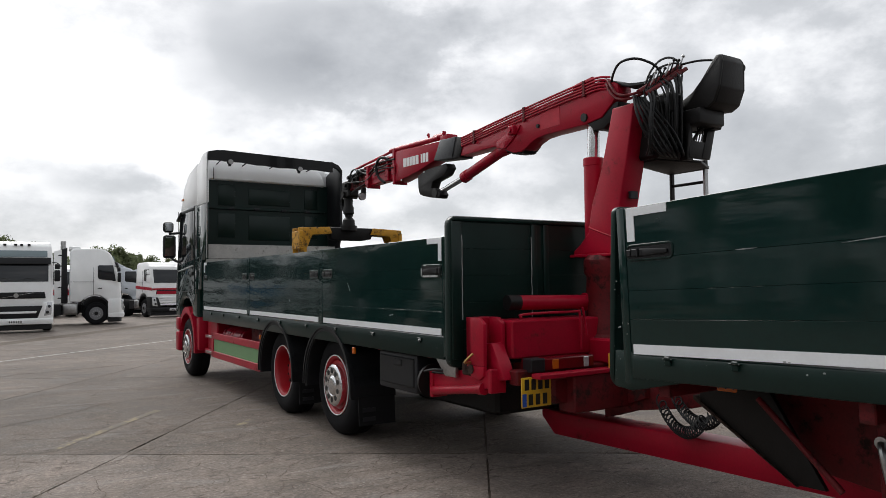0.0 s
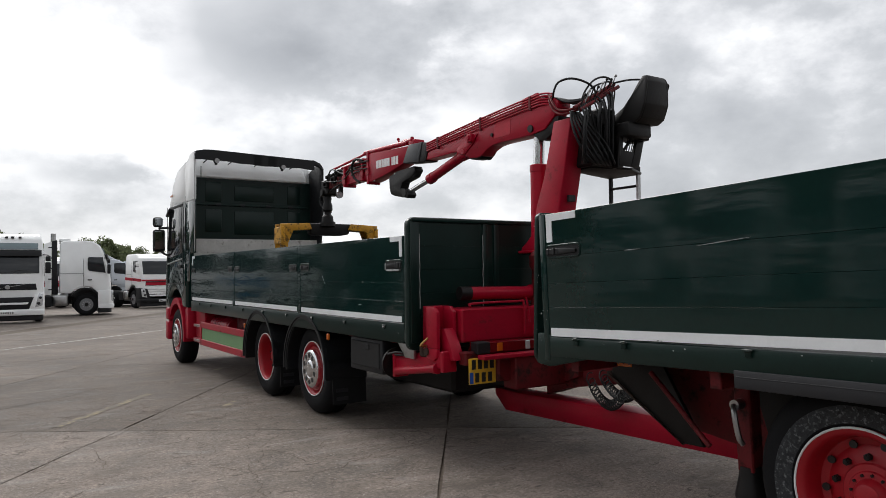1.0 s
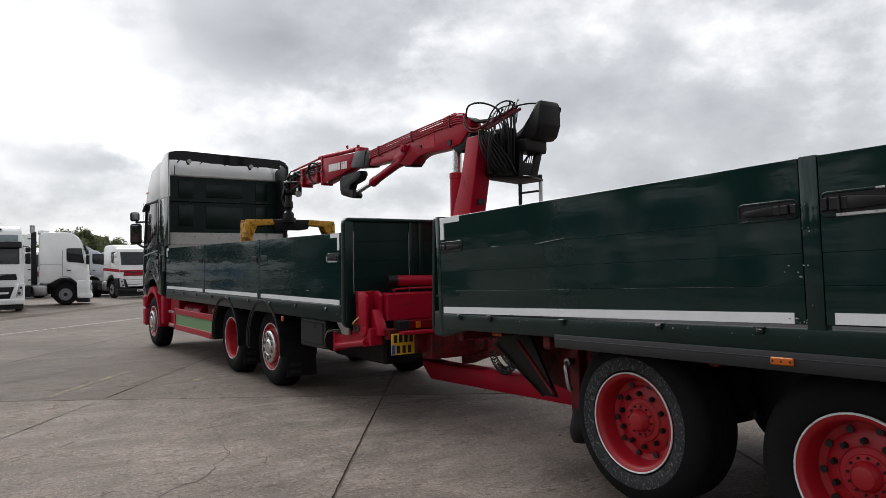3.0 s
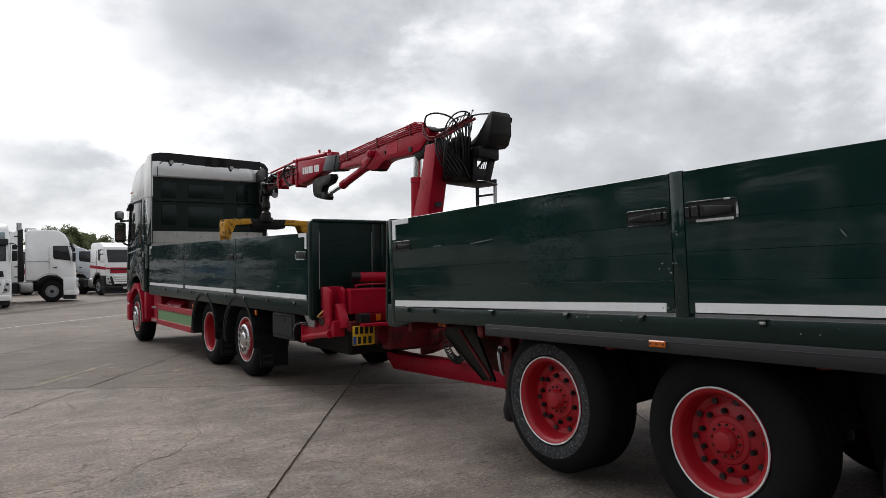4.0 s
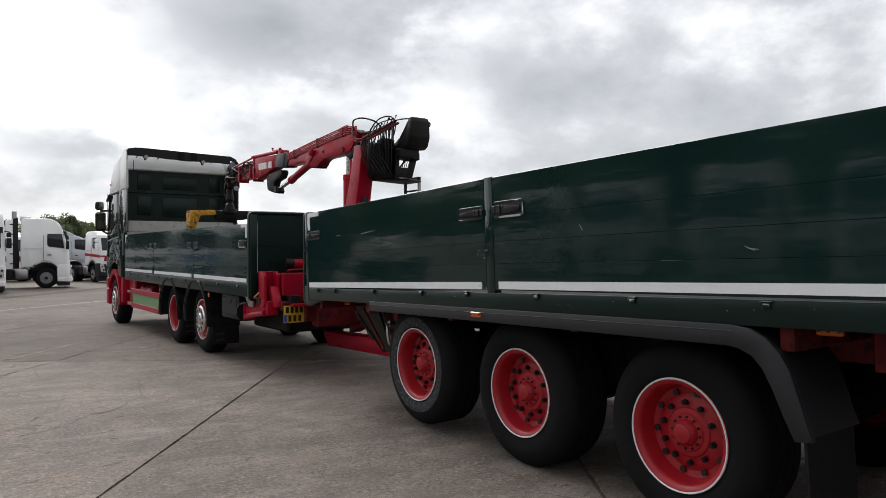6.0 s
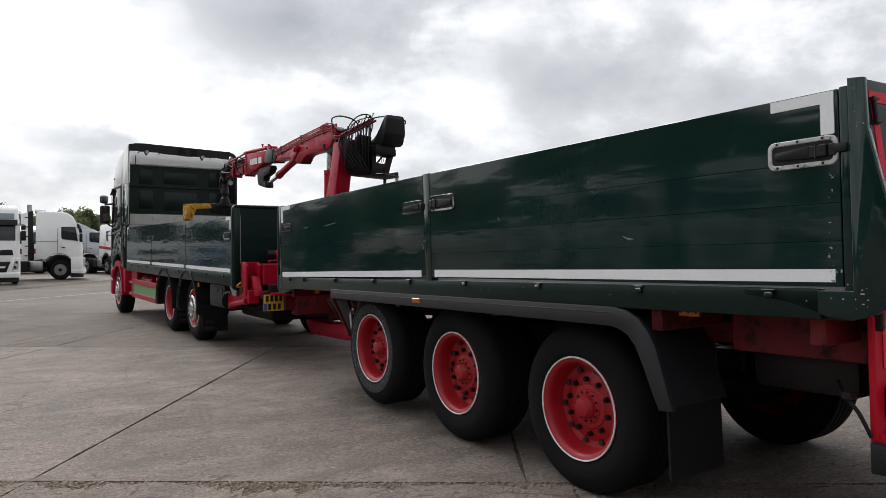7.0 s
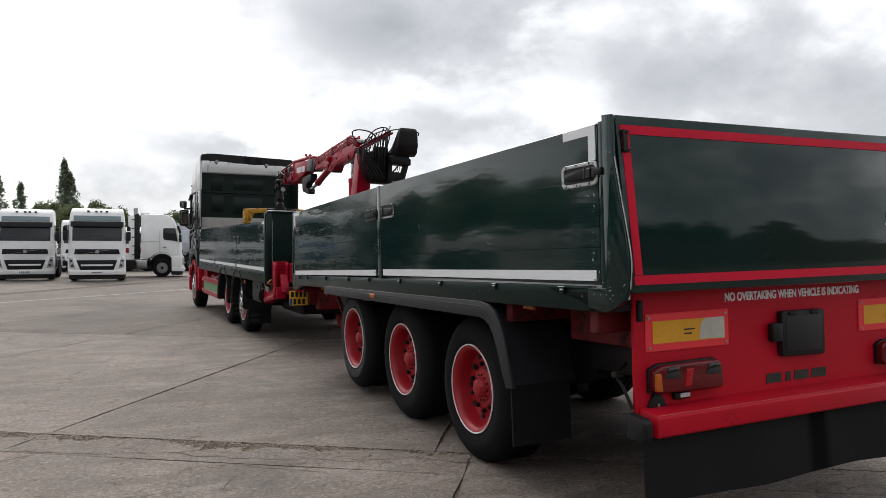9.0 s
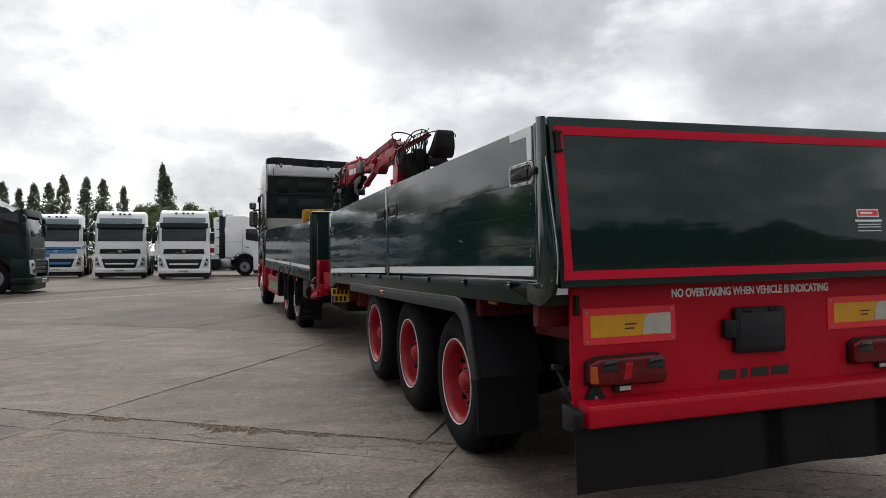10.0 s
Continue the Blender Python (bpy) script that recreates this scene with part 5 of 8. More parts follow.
for a in ((3.42, 1.772, 3.10, 1.795), (3.92, 1.778, 3.80, 1.780), (-0.62, 1.512, -0.56, 1.518), (-0.60, 1.505, -0.54, 1.532), (0.55, 1.70, 0.52, 1.66)):
    scratch(trailer, *a, -0.0016, 0.0028)


# ---- truck ----
TRUCK = pose(-0.10, 6.6, -0.005, 0.4, 0, 2.35)
TRUCK_INV = TRUCK.inverted()


def arch(bm, yc, zc, r, x0, x1, a0=-8, a1=188, th=0.02, n=18):
    """A half-round mudguard over a wheel, with a turned-in outer lip."""
    out = [(yc + r * math.cos(radians(a0 + (a1 - a0) * i / n)), zc + r * math.sin(radians(a0 + (a1 - a0) * i / n))) for i in range(n + 1)]
    inn = [(yc + (r - th) * math.cos(radians(a0 + (a1 - a0) * i / n)), zc + (r - th) * math.sin(radians(a0 + (a1 - a0) * i / n))) for i in range(n + 1)]
    for i in range(n):
        prism(bm, [out[i], out[i + 1], inn[i + 1], inn[i]], "x", x0, x1)
    bmesh.ops.remove_doubles(bm, verts=bm.verts[:], dist=0.0008)
    lip = [(yc + (r - 0.055) * math.cos(radians(a0 + (a1 - a0) * i / n)), zc + (r - 0.055) * math.sin(radians(a0 + (a1 - a0) * i / n))) for i in range(n + 1)]
    for i in range(n):
        prism(bm, [out[i], out[i + 1], lip[i + 1], lip[i]], "x", x0 - 0.030, x0)
    return bm


def build_truck():
    t = thing("flatbed_truck", TRUCK, "dark green three-axle dropside lorry with red chassis trim", "truck")
    W = 2.52
    Z = [1.168, 1.360, 1.530, 1.700, 1.946]
    for a, b in ((0.010, 2.405), (2.495, 4.945), (5.035, 7.42)):
        dropside(t, a, b, Z)
        dropside(t, a, b, Z, x=W, side=1)
        bm = B()
        box(bm, -0.0045, 0.0, a + 0.02, b - 0.03, 1.173, 1.226, bev=0.0)
        part("reflective_tape", bm, TAPE, t, "white reflective tape strip")
    for y0, y1 in ((2.408, 2.492), (4.948, 5.032), (7.423, 7.47), (-0.06, 0.006)):
        for xx, s in ((0.0, -1), (W, 1)):
            bm = B()
            a, b = sorted((xx + s * 0.002, xx - s * 0.06))
            box(bm, a, b, y0, y1, 1.0, 1.950, bev=0.006)
            part("post", bm, GREEN, t)
    for xx, s in ((0.0, -1), (W, 1)):
        bm = B()
        a, b = sorted((xx + s * 0.003, xx - s * 0.05))
        box(bm, a, b, 0.0, 7.47, 0.985, 1.158, bev=0.008, seg=2)
        part("side_rail", bm, GREEN_D, t, "dark green lower side rail")
    for y in (0.35, 1.2, 2.05, 2.85, 3.7, 4.55, 5.4, 6.2, 6.9):
        bracket(t, y, 1.128, -0.003)
    bm = B()
    for a in ((0.018, 0.066, 1.76, 1.944), (0.066, 0.235, 1.898, 1.944)):
        box(bm, -0.0045, 0.0, *a, bev=0.0)
    part("reflective_tape", bm, TAPE, t, "white corner tape")
    bm = B()
    for a in ((7.35, 7.40, 1.78, 1.944), (7.24, 7.35, 1.90, 1.944)):
        box(bm, -0.0045, 0.0, *a, bev=0.0)
    part("reflective_tape", bm, TAPE, t, "white corner tape")
    latch(t, 0.02, 0.33, 1.630, 1.735, False, True)
    latch(t, 2.13, 2.395, 1.640, 1.735, True, False)
    latch(t, 2.505, 2.77, 1.640, 1.735, False, False)
    latch(t, 4.70, 4.935, 1.645, 1.735, True, False)
    latch(t, 5.045, 5.28, 1.645, 1.735, False, False)
    latch(t, 7.18, 7.41, 1.645, 1.735, True, False)
    # tail wall, taller than the sides, rounded at its edges
    bm = B()
    c = 0.07
    ring = []
    for cx, cz, a0 in ((c - 0.03, 0.93 + c, 180), (W + 0.03 - c, 0.93 + c, 270), (W + 0.03 - c, 2.105 - c, 0), (c - 0.03, 2.105 - c, 90)):
        for k in range(5):
            a = radians(a0 + 22.5 * k)
            ring.append((cx + c * math.cos(a), cz + c * math.sin(a)))
    prism(bm, ring, "y", -0.135, -0.062, bev=0.016)
    part("tail_wall", bm, GREEN_D, t)
    # planks set in a raised frame
    for xa, xb in ((0.082, 0.768), (0.962, W - 0.962), (W - 0.768, W - 0.082)):
        for k in range(5):
            bm = B()
            box(bm, xa, xb, -0.1395, -0.134, 1.02 + 0.208 * k, 1.02 + 0.208 * k + 0.203, bev=0.0015)
            part("tail_plank", bm, GREEN_D, t)
    for xa, xb in ((-0.012, 0.078), (0.772, 0.830), (0.900, 0.958), (W - 0.958, W - 0.900), (W - 0.830, W - 0.772), (W - 0.078, W + 0.012)):
        bm = B()
        box(bm, xa, xb, -0.154, -0.134, 1.00, 2.062, bev=0.006, seg=2)
        part("wall_upright", bm, GREEN_D, t)
    bm = B()
    box(bm, 0.0, W, -0.160, -0.130, 2.064, 2.098, bev=0.008, seg=2)
    part("wall_top_rail", bm, GREEN_D, t)
    for x in (0.079, 0.770):
        bm = B()
        tube(bm, [(x + 0.003 * math.sin(9 * k), -0.1525 + 0.001 * (k % 2), 1.30 + 0.073 * k) for k in range(10)], 0.0038, n=5, k=2)
        part("worn_edge", bm, CHIP, t, "bare worn edge of the upright")
    bm = B()
    prism(bm, [(0.0, 0.99), (0.15, 0.985), (0.02, 0.86), (-0.13, 0.86), (-0.13, 0.99)], "x", 0.02, 0.05, bev=0.004)
    part("corner_gusset", bm, STEEL, t, "scraped steel corner gusset")
    # front bulkhead of bare board
    for k in range(4):
        bm = B()
        box(bm, 0.04, W - 0.04, 7.43, 7.465, 1.30 + 0.24 * k, 1.30 + 0.24 * (k + 1) - 0.004, bev=0.004)
        part("bulkhead_board", bm, ALU, t, "weathered bare metal board")
    bm = B()
    box(bm, 0.03, W - 0.03, -0.05, 7.43, 1.06, 1.13, bev=0.0)
    part("deck", bm, GREASE_SHADE, t, "dark timber load deck")
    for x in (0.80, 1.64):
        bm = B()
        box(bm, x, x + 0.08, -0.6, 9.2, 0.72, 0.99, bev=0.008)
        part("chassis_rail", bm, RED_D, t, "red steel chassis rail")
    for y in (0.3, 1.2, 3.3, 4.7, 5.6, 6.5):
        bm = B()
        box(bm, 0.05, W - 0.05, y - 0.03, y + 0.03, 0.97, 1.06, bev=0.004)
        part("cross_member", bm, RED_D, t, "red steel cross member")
    # wheels
    spec = ((2.31, "cap", 0.105, 0.525), (3.91, "deep", 0.10, 0.525), (8.66, "cap", 0.03, 0.525))
    for y, style, x, r in spec:
        z = (TRUCK_INV @ Vector((-0.1 - 0.041 * y, 6.6 + y, r))).z
        add_wheel(t, x, y, z, r, 0.31, -1, style)
        add_wheel(t, W - x, y, z, r, 0.31, 1, style)
        bm = B()
        cyl(bm, (0.25, y, z), (W - 0.25, y, z), 0.07, n=14)
        if style == "deep":
            bmesh.ops.create_uvsphere(bm, u_segments=16, v_segments=10, radius=0.22, matrix=Matrix.Translation((W / 2, y, z)))
        part("axle", bm, GREASE_SHADE, t, "greasy black axle")
        if y < 5:
            bm = B()
            arch(bm, y, z + 0.015, 0.605, 0.035, 0.50)
            mg = part("mudguard", bm, BLACK, t, "black plastic half-round mudguard")
            bm = B()      # rolled outer lip
            n = 22
            for ra, rb, xa, xb in ((0.622, 0.575, -0.006, 0.036), (0.630, 0.610, -0.016, 0.004)):
                pts = [(math.cos(radians(-4 + 188 * i / n)), math.sin(radians(-4 + 188 * i / n))) for i in range(n + 1)]
                for (c0, s0), (c1, s1) in zip(pts, pts[1:]):
                    prism(bm, [(y + ra * c0, z + ra * s0), (y + ra * c1, z + ra * s1), (y + rb * c1, z + rb * s1), (y + rb * c0, z + rb * s0)], "x", xa, xb)
            bmesh.ops.remove_doubles(bm, verts=bm.verts[:], dist=0.0008)
            part("lip", bm, BLACK, mg, "black rolled mudguard lip")
            bm = B()
            arch(bm, y, z + 0.015, 0.605, W - 0.50, W - 0.06)
            part("mudguard", bm, BLACK, t, "black plastic half-round mudguard")
            bm = B()
            prism(bm, [(y - 0.60, z - 0.05), (y - 0.612, z - 0.05), (y - 0.63, z - 0.33), (y - 0.618, z - 0.33)], "x", 0.08, 0.48)
            fl = part("mudflap", bm, RUBBER, t, "black rubber mudflap with faded print")
            bm = B()
            for k in range(2):
                box(bm, 0.12, 0.26, y - 0.630, y - 0.622, z - 0.20 - 0.09 * k, z - 0.16 - 0.09 * k, bev=0.0)
            part("printed_bar", bm, GREY_P, fl)
    # tool box between the tail and the last wheel
    bm = B()
    box(bm, 0.06, 0.52, 0.52, 1.22, 0.64, 0.975, bev=0.025, seg=2)
    tb = part("toolbox", bm, GREY_P, t, "dark grey plastic toolbox")
    bm = B()
    box(bm, 0.048, 0.07, 0.56, 1.18, 0.69, 0.94, bev=0.012)
    box(bm, 0.040, 0.06, 0.76, 0.90, 0.86, 0.92, bev=0.008)
    part("lid", bm, BLACK, tb, "black toolbox lid")
    bm = B()
    box(bm, -0.004, 0.02, 1.62, 1.67, 0.90, 0.965, bev=0.006)
    part("side_marker", bm, AMBER, t, "amber side marker lamp")
    bm = B()
    box(bm, -0.004, 0.02, 4.48, 4.53, 0.86, 0.92, bev=0.006)
    part("side_marker", bm, AMBER, t, "amber side marker lamp")
    # side guard: red frame, pale green infill
    bm = B()
    for a in ((4.55, 7.00, 0.715, 0.815), (4.55, 7.00, 0.425, 0.525), (4.55, 4.60, 0.425, 0.815), (6.90, 7.00, 0.425, 0.815)):
        box(bm, 0.02, 0.065, *a, bev=0.006)
    sg = part("side_guard", bm, RED, t, "red side guard with pale green panel")
    bm = B()
    box(bm, 0.035, 0.055, 4.59, 6.92, 0.520, 0.72, bev=0.003)
    part("infill_panel", bm, LIME, sg, "pale green infill panel")
    # tanks and red frame pieces behind and above the guard
    for y0, y1 in ((5.95, 6.55), (6.60, 6.98)):
        bm = B()
        cyl(bm, (0.36, y0, 0.74), (0.36, y1, 0.74), 0.17, n=20)
        for yy in (y0 + 0.1, y1 - 0.1):
            cyl(bm, (0.36, yy - 0.02, 0.74), (0.36, yy + 0.02, 0.74), 0.178, n=20)
        part("air_tank", bm, RED, t, "red air tank")
    bm = B()
    box(bm, 0.30, 0.72, 4.75, 5.85, 0.50, 0.96, bev=0.05, seg=3)
    part("fuel_tank", bm, RED_D, t, "dark red fuel tank")
    bm = B()
    box(bm, 0.10, 0.60, 7.05, 7.75, 0.42, 0.50, bev=0.01)
    box(bm, 0.10, 0.60, 7.05, 7.75, 0.68, 0.74, bev=0.01)
    box(bm, 0.14, 0.60, 7.10, 7.70, 0.50, 1.05, bev=0.02)
    part("battery_box", bm, RED, t, "red step and battery box")
    for z in (0.44, 0.70):
        bm = B()
        box(bm, 0.09, 0.11, 7.15, 7.65, z, z + 0.04, bev=0.004)
        part("step_tread", bm, STEEL, t, "steel step tread")
    # far-side guard, tank and exhaust box, unseen, added to block light under the truck
    bm = B()
    box(bm, W - 0.06, W - 0.02, 4.55, 7.0, 0.42, 0.82, bev=0.01)
    part("side_guard", bm, RED, t, "red side guard")
    bm = B()
    box(bm, W - 0.72, W - 0.10, 5.0, 6.9, 0.40, 0.96, bev=0.06, seg=3)
    part("fuel_tank", bm, STEEL, t, "metal fuel tank added on the unseen far side")
    bm = B()
    box(bm, W - 0.60, W - 0.06, 0.4, 1.3, 0.55, 0.97, bev=0.03)
    part("toolbox", bm, GREY_P, t, "dark grey plastic toolbox")
    bm = B()
    box(bm, 0.90, 1.62, 0.2, 8.0, 0.66, 0.80, bev=0.02)
    box(bm, 1.0, 1.5, 6.4, 8.8, 0.42, 0.70, bev=0.08)
    part("driveline", bm, GREASE_SHADE, t, "greasy driveline and gearbox")
    # invented boxes that keep the underside dark by blocking light
    bm = B()
    box(bm, 0.62, W - 0.45, 0.15, 1.45, 0.46, 0.96, bev=0.03)
    part("underbody_box", bm, GREASE_SHADE, t, "black filler box blocking light under the frame")
    bm = B()
    box(bm, 0.75, W - 0.75, 3.9, 4.6, 0.40, 0.98, bev=0.03)
    part("underbody_box", bm, GREASE_SHADE, t, "black filler box blocking light under the frame")
    build_cab(t, 2.43)
    build_tail(t, W)
    return t


def build_cab(t, W):
    """High-roof sleeper cab with roof and side air deflectors."""
    x0, x1 = -0.01, W + 0.01 - 0.0
    yb = 7.80
    # lower and middle shell: profile drawn across the width
    bm = B()
    prof = [(yb, 1.02), (8.12, 1.02), (8.20, 1.18), (8.40, 1.30), (8.66, 1.34), (8.92, 1.30), (9.12, 1.18), (9.07, 1.00), (9.46, 0.98), (9.5, 1.30), (9.46, 1.85), (9.36, 2.10), (9.16, 2.85), (9.07, 3.10), (yb, 3.10)]
    prism(bm, prof, "x", x0, x1, bev=0.05, seg=3)
    part("cab_body", bm, GREEN, t, "glossy dark green cab shell")
    # roof, white, rising to the back
    bm = B()
    prof = [(yb + 0.02, 3.06), (9.06, 3.06), (9.00, 3.14), (8.82, 3.40), (8.48, 3.62), (8.10, 3.73), (yb + 0.12, 3.75), (yb + 0.02, 3.72)]
    prism(bm, prof, "x", 0.06, W - 0.06, bev=0.07, seg=4)
    part("cab_roof", bm, WHITE, t, "white high cab roof")
    # back wall and its pressings
    bm = B()
    box(bm, 0.04, W - 0.04, yb - 0.022, yb + 0.03, 1.9, 3.40, bev=0.01)
    part("cab_back", bm, GREEN_D, t, "dark green cab back wall")
    for a in ((0.32, 0.62, 2.96, 3.33), (0.86, 1.62, 2.99, 3.28), (1.90, 2.16, 2.96, 3.33), (0.32, 0.62, 2.40, 2.82), (0.86, 1.62, 2.36, 2.80), (1.90, 2.16, 2.40, 2.82)):
        bm = B()
        box(bm, a[0], a[1], yb - 0.036, yb - 0.01, a[2], a[3], bev=0.014, seg=2)
        part("back_pressing", bm, GREEN_D, t)
    bm = B()
    box(bm, 0.12, W - 0.12, yb - 0.050, yb, 2.885, 2.925, bev=0.012)
    part("back_rail", bm, GREEN_D, t)
    for x in (0.55, 1.0, 1.5, 1.95):
        bm = B()
        box(bm, x - 0.05, x + 0.05, yb - 0.066, yb - 0.03, 2.885, 2.93, bev=0.008)
        part("clip", bm, GREY_P, t)
    # dark blind band below the white roof rim
    bm = B()
    prism(bm, [(0.10, 3.392), (2.300, 3.385), (2.290, 3.470), (2.25, 3.620), (2.17, 3.710), (1.98, 3.765), (0.50, 3.835), (0.22, 3.840), (0.13, 3.780)], "y", yb - 0.09, yb + 0.05, bev=0.04, seg=4)
    for v in bm.verts:        # leans forward like the roof
        v.co.y += 0.35 * max(0.0, v.co.z - 3.43)
    part("roof_rim", bm, WHITE, t, "white rear rim of the roof")
    bm = B()
    box(bm, 0.225, 0.237, yb - 0.094, yb - 0.08, 3.40, 3.60, bev=0.002)
    part("rim_seam", bm, GREY_P, t)
    # roof deflector: a black-edged shell standing over the roof
    bm = B()
    rows = []
    for i in range(9):
        f = i / 8
        rows.append((7.42 - f * 0.22, 3.755 + 0.040 * math.sin(f * math.pi / 2)))
    und = [(y, z - 0.03) for y, z in rows[::-1]]
    prism(bm, rows + und, "x", 0.03, 2.20)
    for v in bm.verts:
        v.co.z -= 0.022 * v.co.x
    part("roof_deflector", bm, BLACK, t, "dark roof air deflector")
    bm = B()
    n = 16
    for i in range(n):
        quad = []
        for f in (i / n, (i + 1) / n):
            x = 2.21 * f
            quad.append((x, 3.825 - 0.026 * x - 0.05 * max(0.0, 0.08 - f) / 0.08, 3.635 - 0.022 * x + 0.010 * math.sin(9 * f) + 0.006 * math.sin(31 * f)))
        (xa, ta, ba), (xb, tb_, bb) = quad
        prism(bm, [(xa, ba), (xb, bb), (xb, tb_), (xa, ta)], "y", 7.165, 7.215)
    bmesh.ops.remove_doubles(bm, verts=bm.verts[:], dist=0.0008)
    part("deflector_edge", bm, BLACK, t, "black rubber deflector edge")
    for x, z in ((0.36, 3.630), (1.58, 3.600)):
        bm = B()
        cyl(bm, (x, 7.20, z), (x, 7.13, z - 0.006), 0.050, 0.043, n=18)
        box(bm, x - 0.02, x + 0.02, 7.18, 7.23, z - 0.07, z + 0.06, bev=0.005)
        wl = part("work_lamp", bm, BLACK, t, "small round rear work lamp")
        bm = B()
        cyl(bm, (x, 7.134, z - 0.0055), (x, 7.122, z - 0.0065), 0.041, n=18)
        part("lens", bm, LAMP, wl, "clear lens")
    for x in (0.3, 0.75, 1.25, 1.95):
        bm = B()
        cyl(bm, (x, 7.95, 3.66), (x, 7.24, 3.74 - 0.022 * x), 0.010, n=8)
        part("strut", bm, BLACK, t)
    # side deflectors from cab to body
    bm = B()
    prism(bm, [(7.20, 2.00), (7.50, 1.99), (7.52, 1.50), (7.80, 1.50), (7.83, 2.93), (7.20, 2.93)], "x", -0.015, 0.020, bev=0.008)
    part("side_deflector", bm, GREEN, t, "dark green side air deflector")
    bm = B()
    prism(bm, [(7.20, 2.935), (7.83, 2.935), (7.86, 3.60), (7.50, 3.77), (7.20, 3.78)], "x", -0.015, 0.020, bev=0.008)
    part("upper_side_deflector", bm, WHITE, t, "white upper side air deflector")
    bm = B()
    box(bm, -0.019, -0.002, 7.190, 7.202, 2.02, 3.74, bev=0.003)
    part("deflector_seal", bm, STEEL, t, "pale edge seal")
    bm = B()
    prism(bm, [(7.20, 2.55), (7.56, 1.50), (7.82, 1.50), (7.82, 3.20), (7.86, 3.60), (7.50, 3.72), (7.30, 3.70), (7.22, 3.62), (7.20, 3.50)], "x", 2.365, 2.415, bev=0.012)
    part("side_deflector", bm, BLACK, t, "dark side air deflector")
    bm = B()
    prism(bm, [(2.17, 3.775), (2.20, 3.775), (2.33, 3.725), (2.40, 3.63), (2.40, 3.50), (2.365, 3.50), (2.365, 3.60), (2.30, 3.66), (2.17, 3.68)], "y", 7.17, 7.23, bev=0.006)
    part("deflector_corner", bm, BLACK, t, "black curved deflector corner")
    # upper side: white flank of the roof, door, window, mirror on the near side and the far side
    for s in (-1, 1):
        X = x0 if s < 0 else x1

        def slab(bm, pts, out=0.006, inn=0.02, bev=0.004):
            a, b = sorted((X + s * out, X - s * inn))
            return prism(bm, pts, "x", a, b, bev=bev)
        bm = B()
        slab(bm, [(7.84, 2.935), (9.06, 2.935), (9.00, 3.10), (8.82, 3.36), (8.48, 3.58), (7.84, 3.68)], 0.004, 0.10, 0.03)
        part("roof_flank", bm, WHITE, t, "white upper cab flank")
        bm = B()
        slab(bm, [(8.08, 2.02), (9.24, 1.94), (9.1, 2.72), (9.07, 2.88), (8.16, 2.88)], 0.008, 0.01)
        part("side_window", bm, GLASS_D, t, "dark side window")
        bm = B()
        slab(bm, [(7.84, 2.20), (7.98, 2.20), (7.97, 2.84), (7.85, 2.84)], 0.008, 0.01)
        part("rear_side_window", bm, GLASS_D, t, "small dark rear side window")
        bm = B()
        for yy in (8.02, 9.28):
            slab(bm, [(yy, 1.46), (yy + 0.012, 1.46), (yy + 0.012, 2.95), (yy, 2.95)], 0.009, 0.0, 0.0)
        slab(bm, [(8.02, 1.45), (9.29, 1.45), (9.29, 1.462), (8.02, 1.462)], 0.009, 0.0, 0.0)
        part("door_gap", bm, INK, t)
        bm = B()
        slab(bm, [(8.10, 1.90), (9.26, 1.82), (9.26, 1.845), (8.10, 1.925)], 0.012, 0.0, 0.003)
        part("waist_trim", bm, STEEL, t, "bright waist trim")
        bm = B()
        slab(bm, [(8.12, 1.74), (8.34, 1.74), (8.34, 1.81), (8.12, 1.81)], 0.022, 0.0, 0.008)
        part("door_handle", bm, BLACK, t, "black door handle")
        bm = B()
        slab(bm, [(7.84, 1.42), (7.98, 1.42), (7.98, 1.82), (7.84, 1.82)], 0.008, 0.0, 0.01)
        part("locker_flap", bm, GREEN, t)
        # wind deflector and visor
        bm = B()
        for yy in (8.9, 8.87, 8.97):
            cyl(bm, (X - s * 0.06, yy, 3.14), (X + s * 0.015, yy, 3.14), 0.02, n=10)
        part("marker_light", bm, AMBER, t, "row of small roof markers")
        # mirrors
        bm = B()
        xm = X + s * 0.135
        box(bm, xm - 0.115, xm + 0.115, 9.35, 9.5, 2.08, 2.52, bev=0.055, seg=4)
        mr = part("mirror", bm, BLACK, t, "tall black mirror housing")
        bm = B()
        box(bm, xm - 0.093, xm + 0.093, 9.343, 9.352, 2.13, 2.48, bev=0.003)
        part("mirror_glass", bm, MIRROR, mr, "mirror glass")
        bm = B()
        box(bm, xm - 0.115, xm + 0.075, 9.37, 9.5, 2.57, 2.77, bev=0.055, seg=4)
        mu = part("wide_angle_mirror", bm, BLACK, t, "small black wide-angle mirror")
        bm = B()
        box(bm, xm - 0.093, xm + 0.053, 9.363, 9.372, 2.60, 2.74, bev=0.003)
        part("mirror_glass", bm, MIRROR, mu, "mirror glass")
        bm = B()
        tube(bm, [(X - s * 0.04, 9.24, 2.555), (X + s * 0.06, 9.34, 2.55), (xm, 9.42, 2.545)], 0.024)
        part("mirror_arm", bm, BLACK, mr)
        bm = B()
        tube(bm, [(X - s * 0.03, 9.3, 2.00), (X + s * 0.05, 9.34, 2.04), (xm, 9.42, 2.12)], 0.022)
        part("mirror_arm", bm, BLACK, mr)
        # visor end and wind guard standing off the pillar
        bm = B()
        a, b = sorted((X - s * 0.03, X + s * 0.05))
        prism(bm, [(8.96, 2.86), (9.24, 2.76), (9.25, 2.80), (8.96, 2.91)], "x", a, b, bev=0.008)
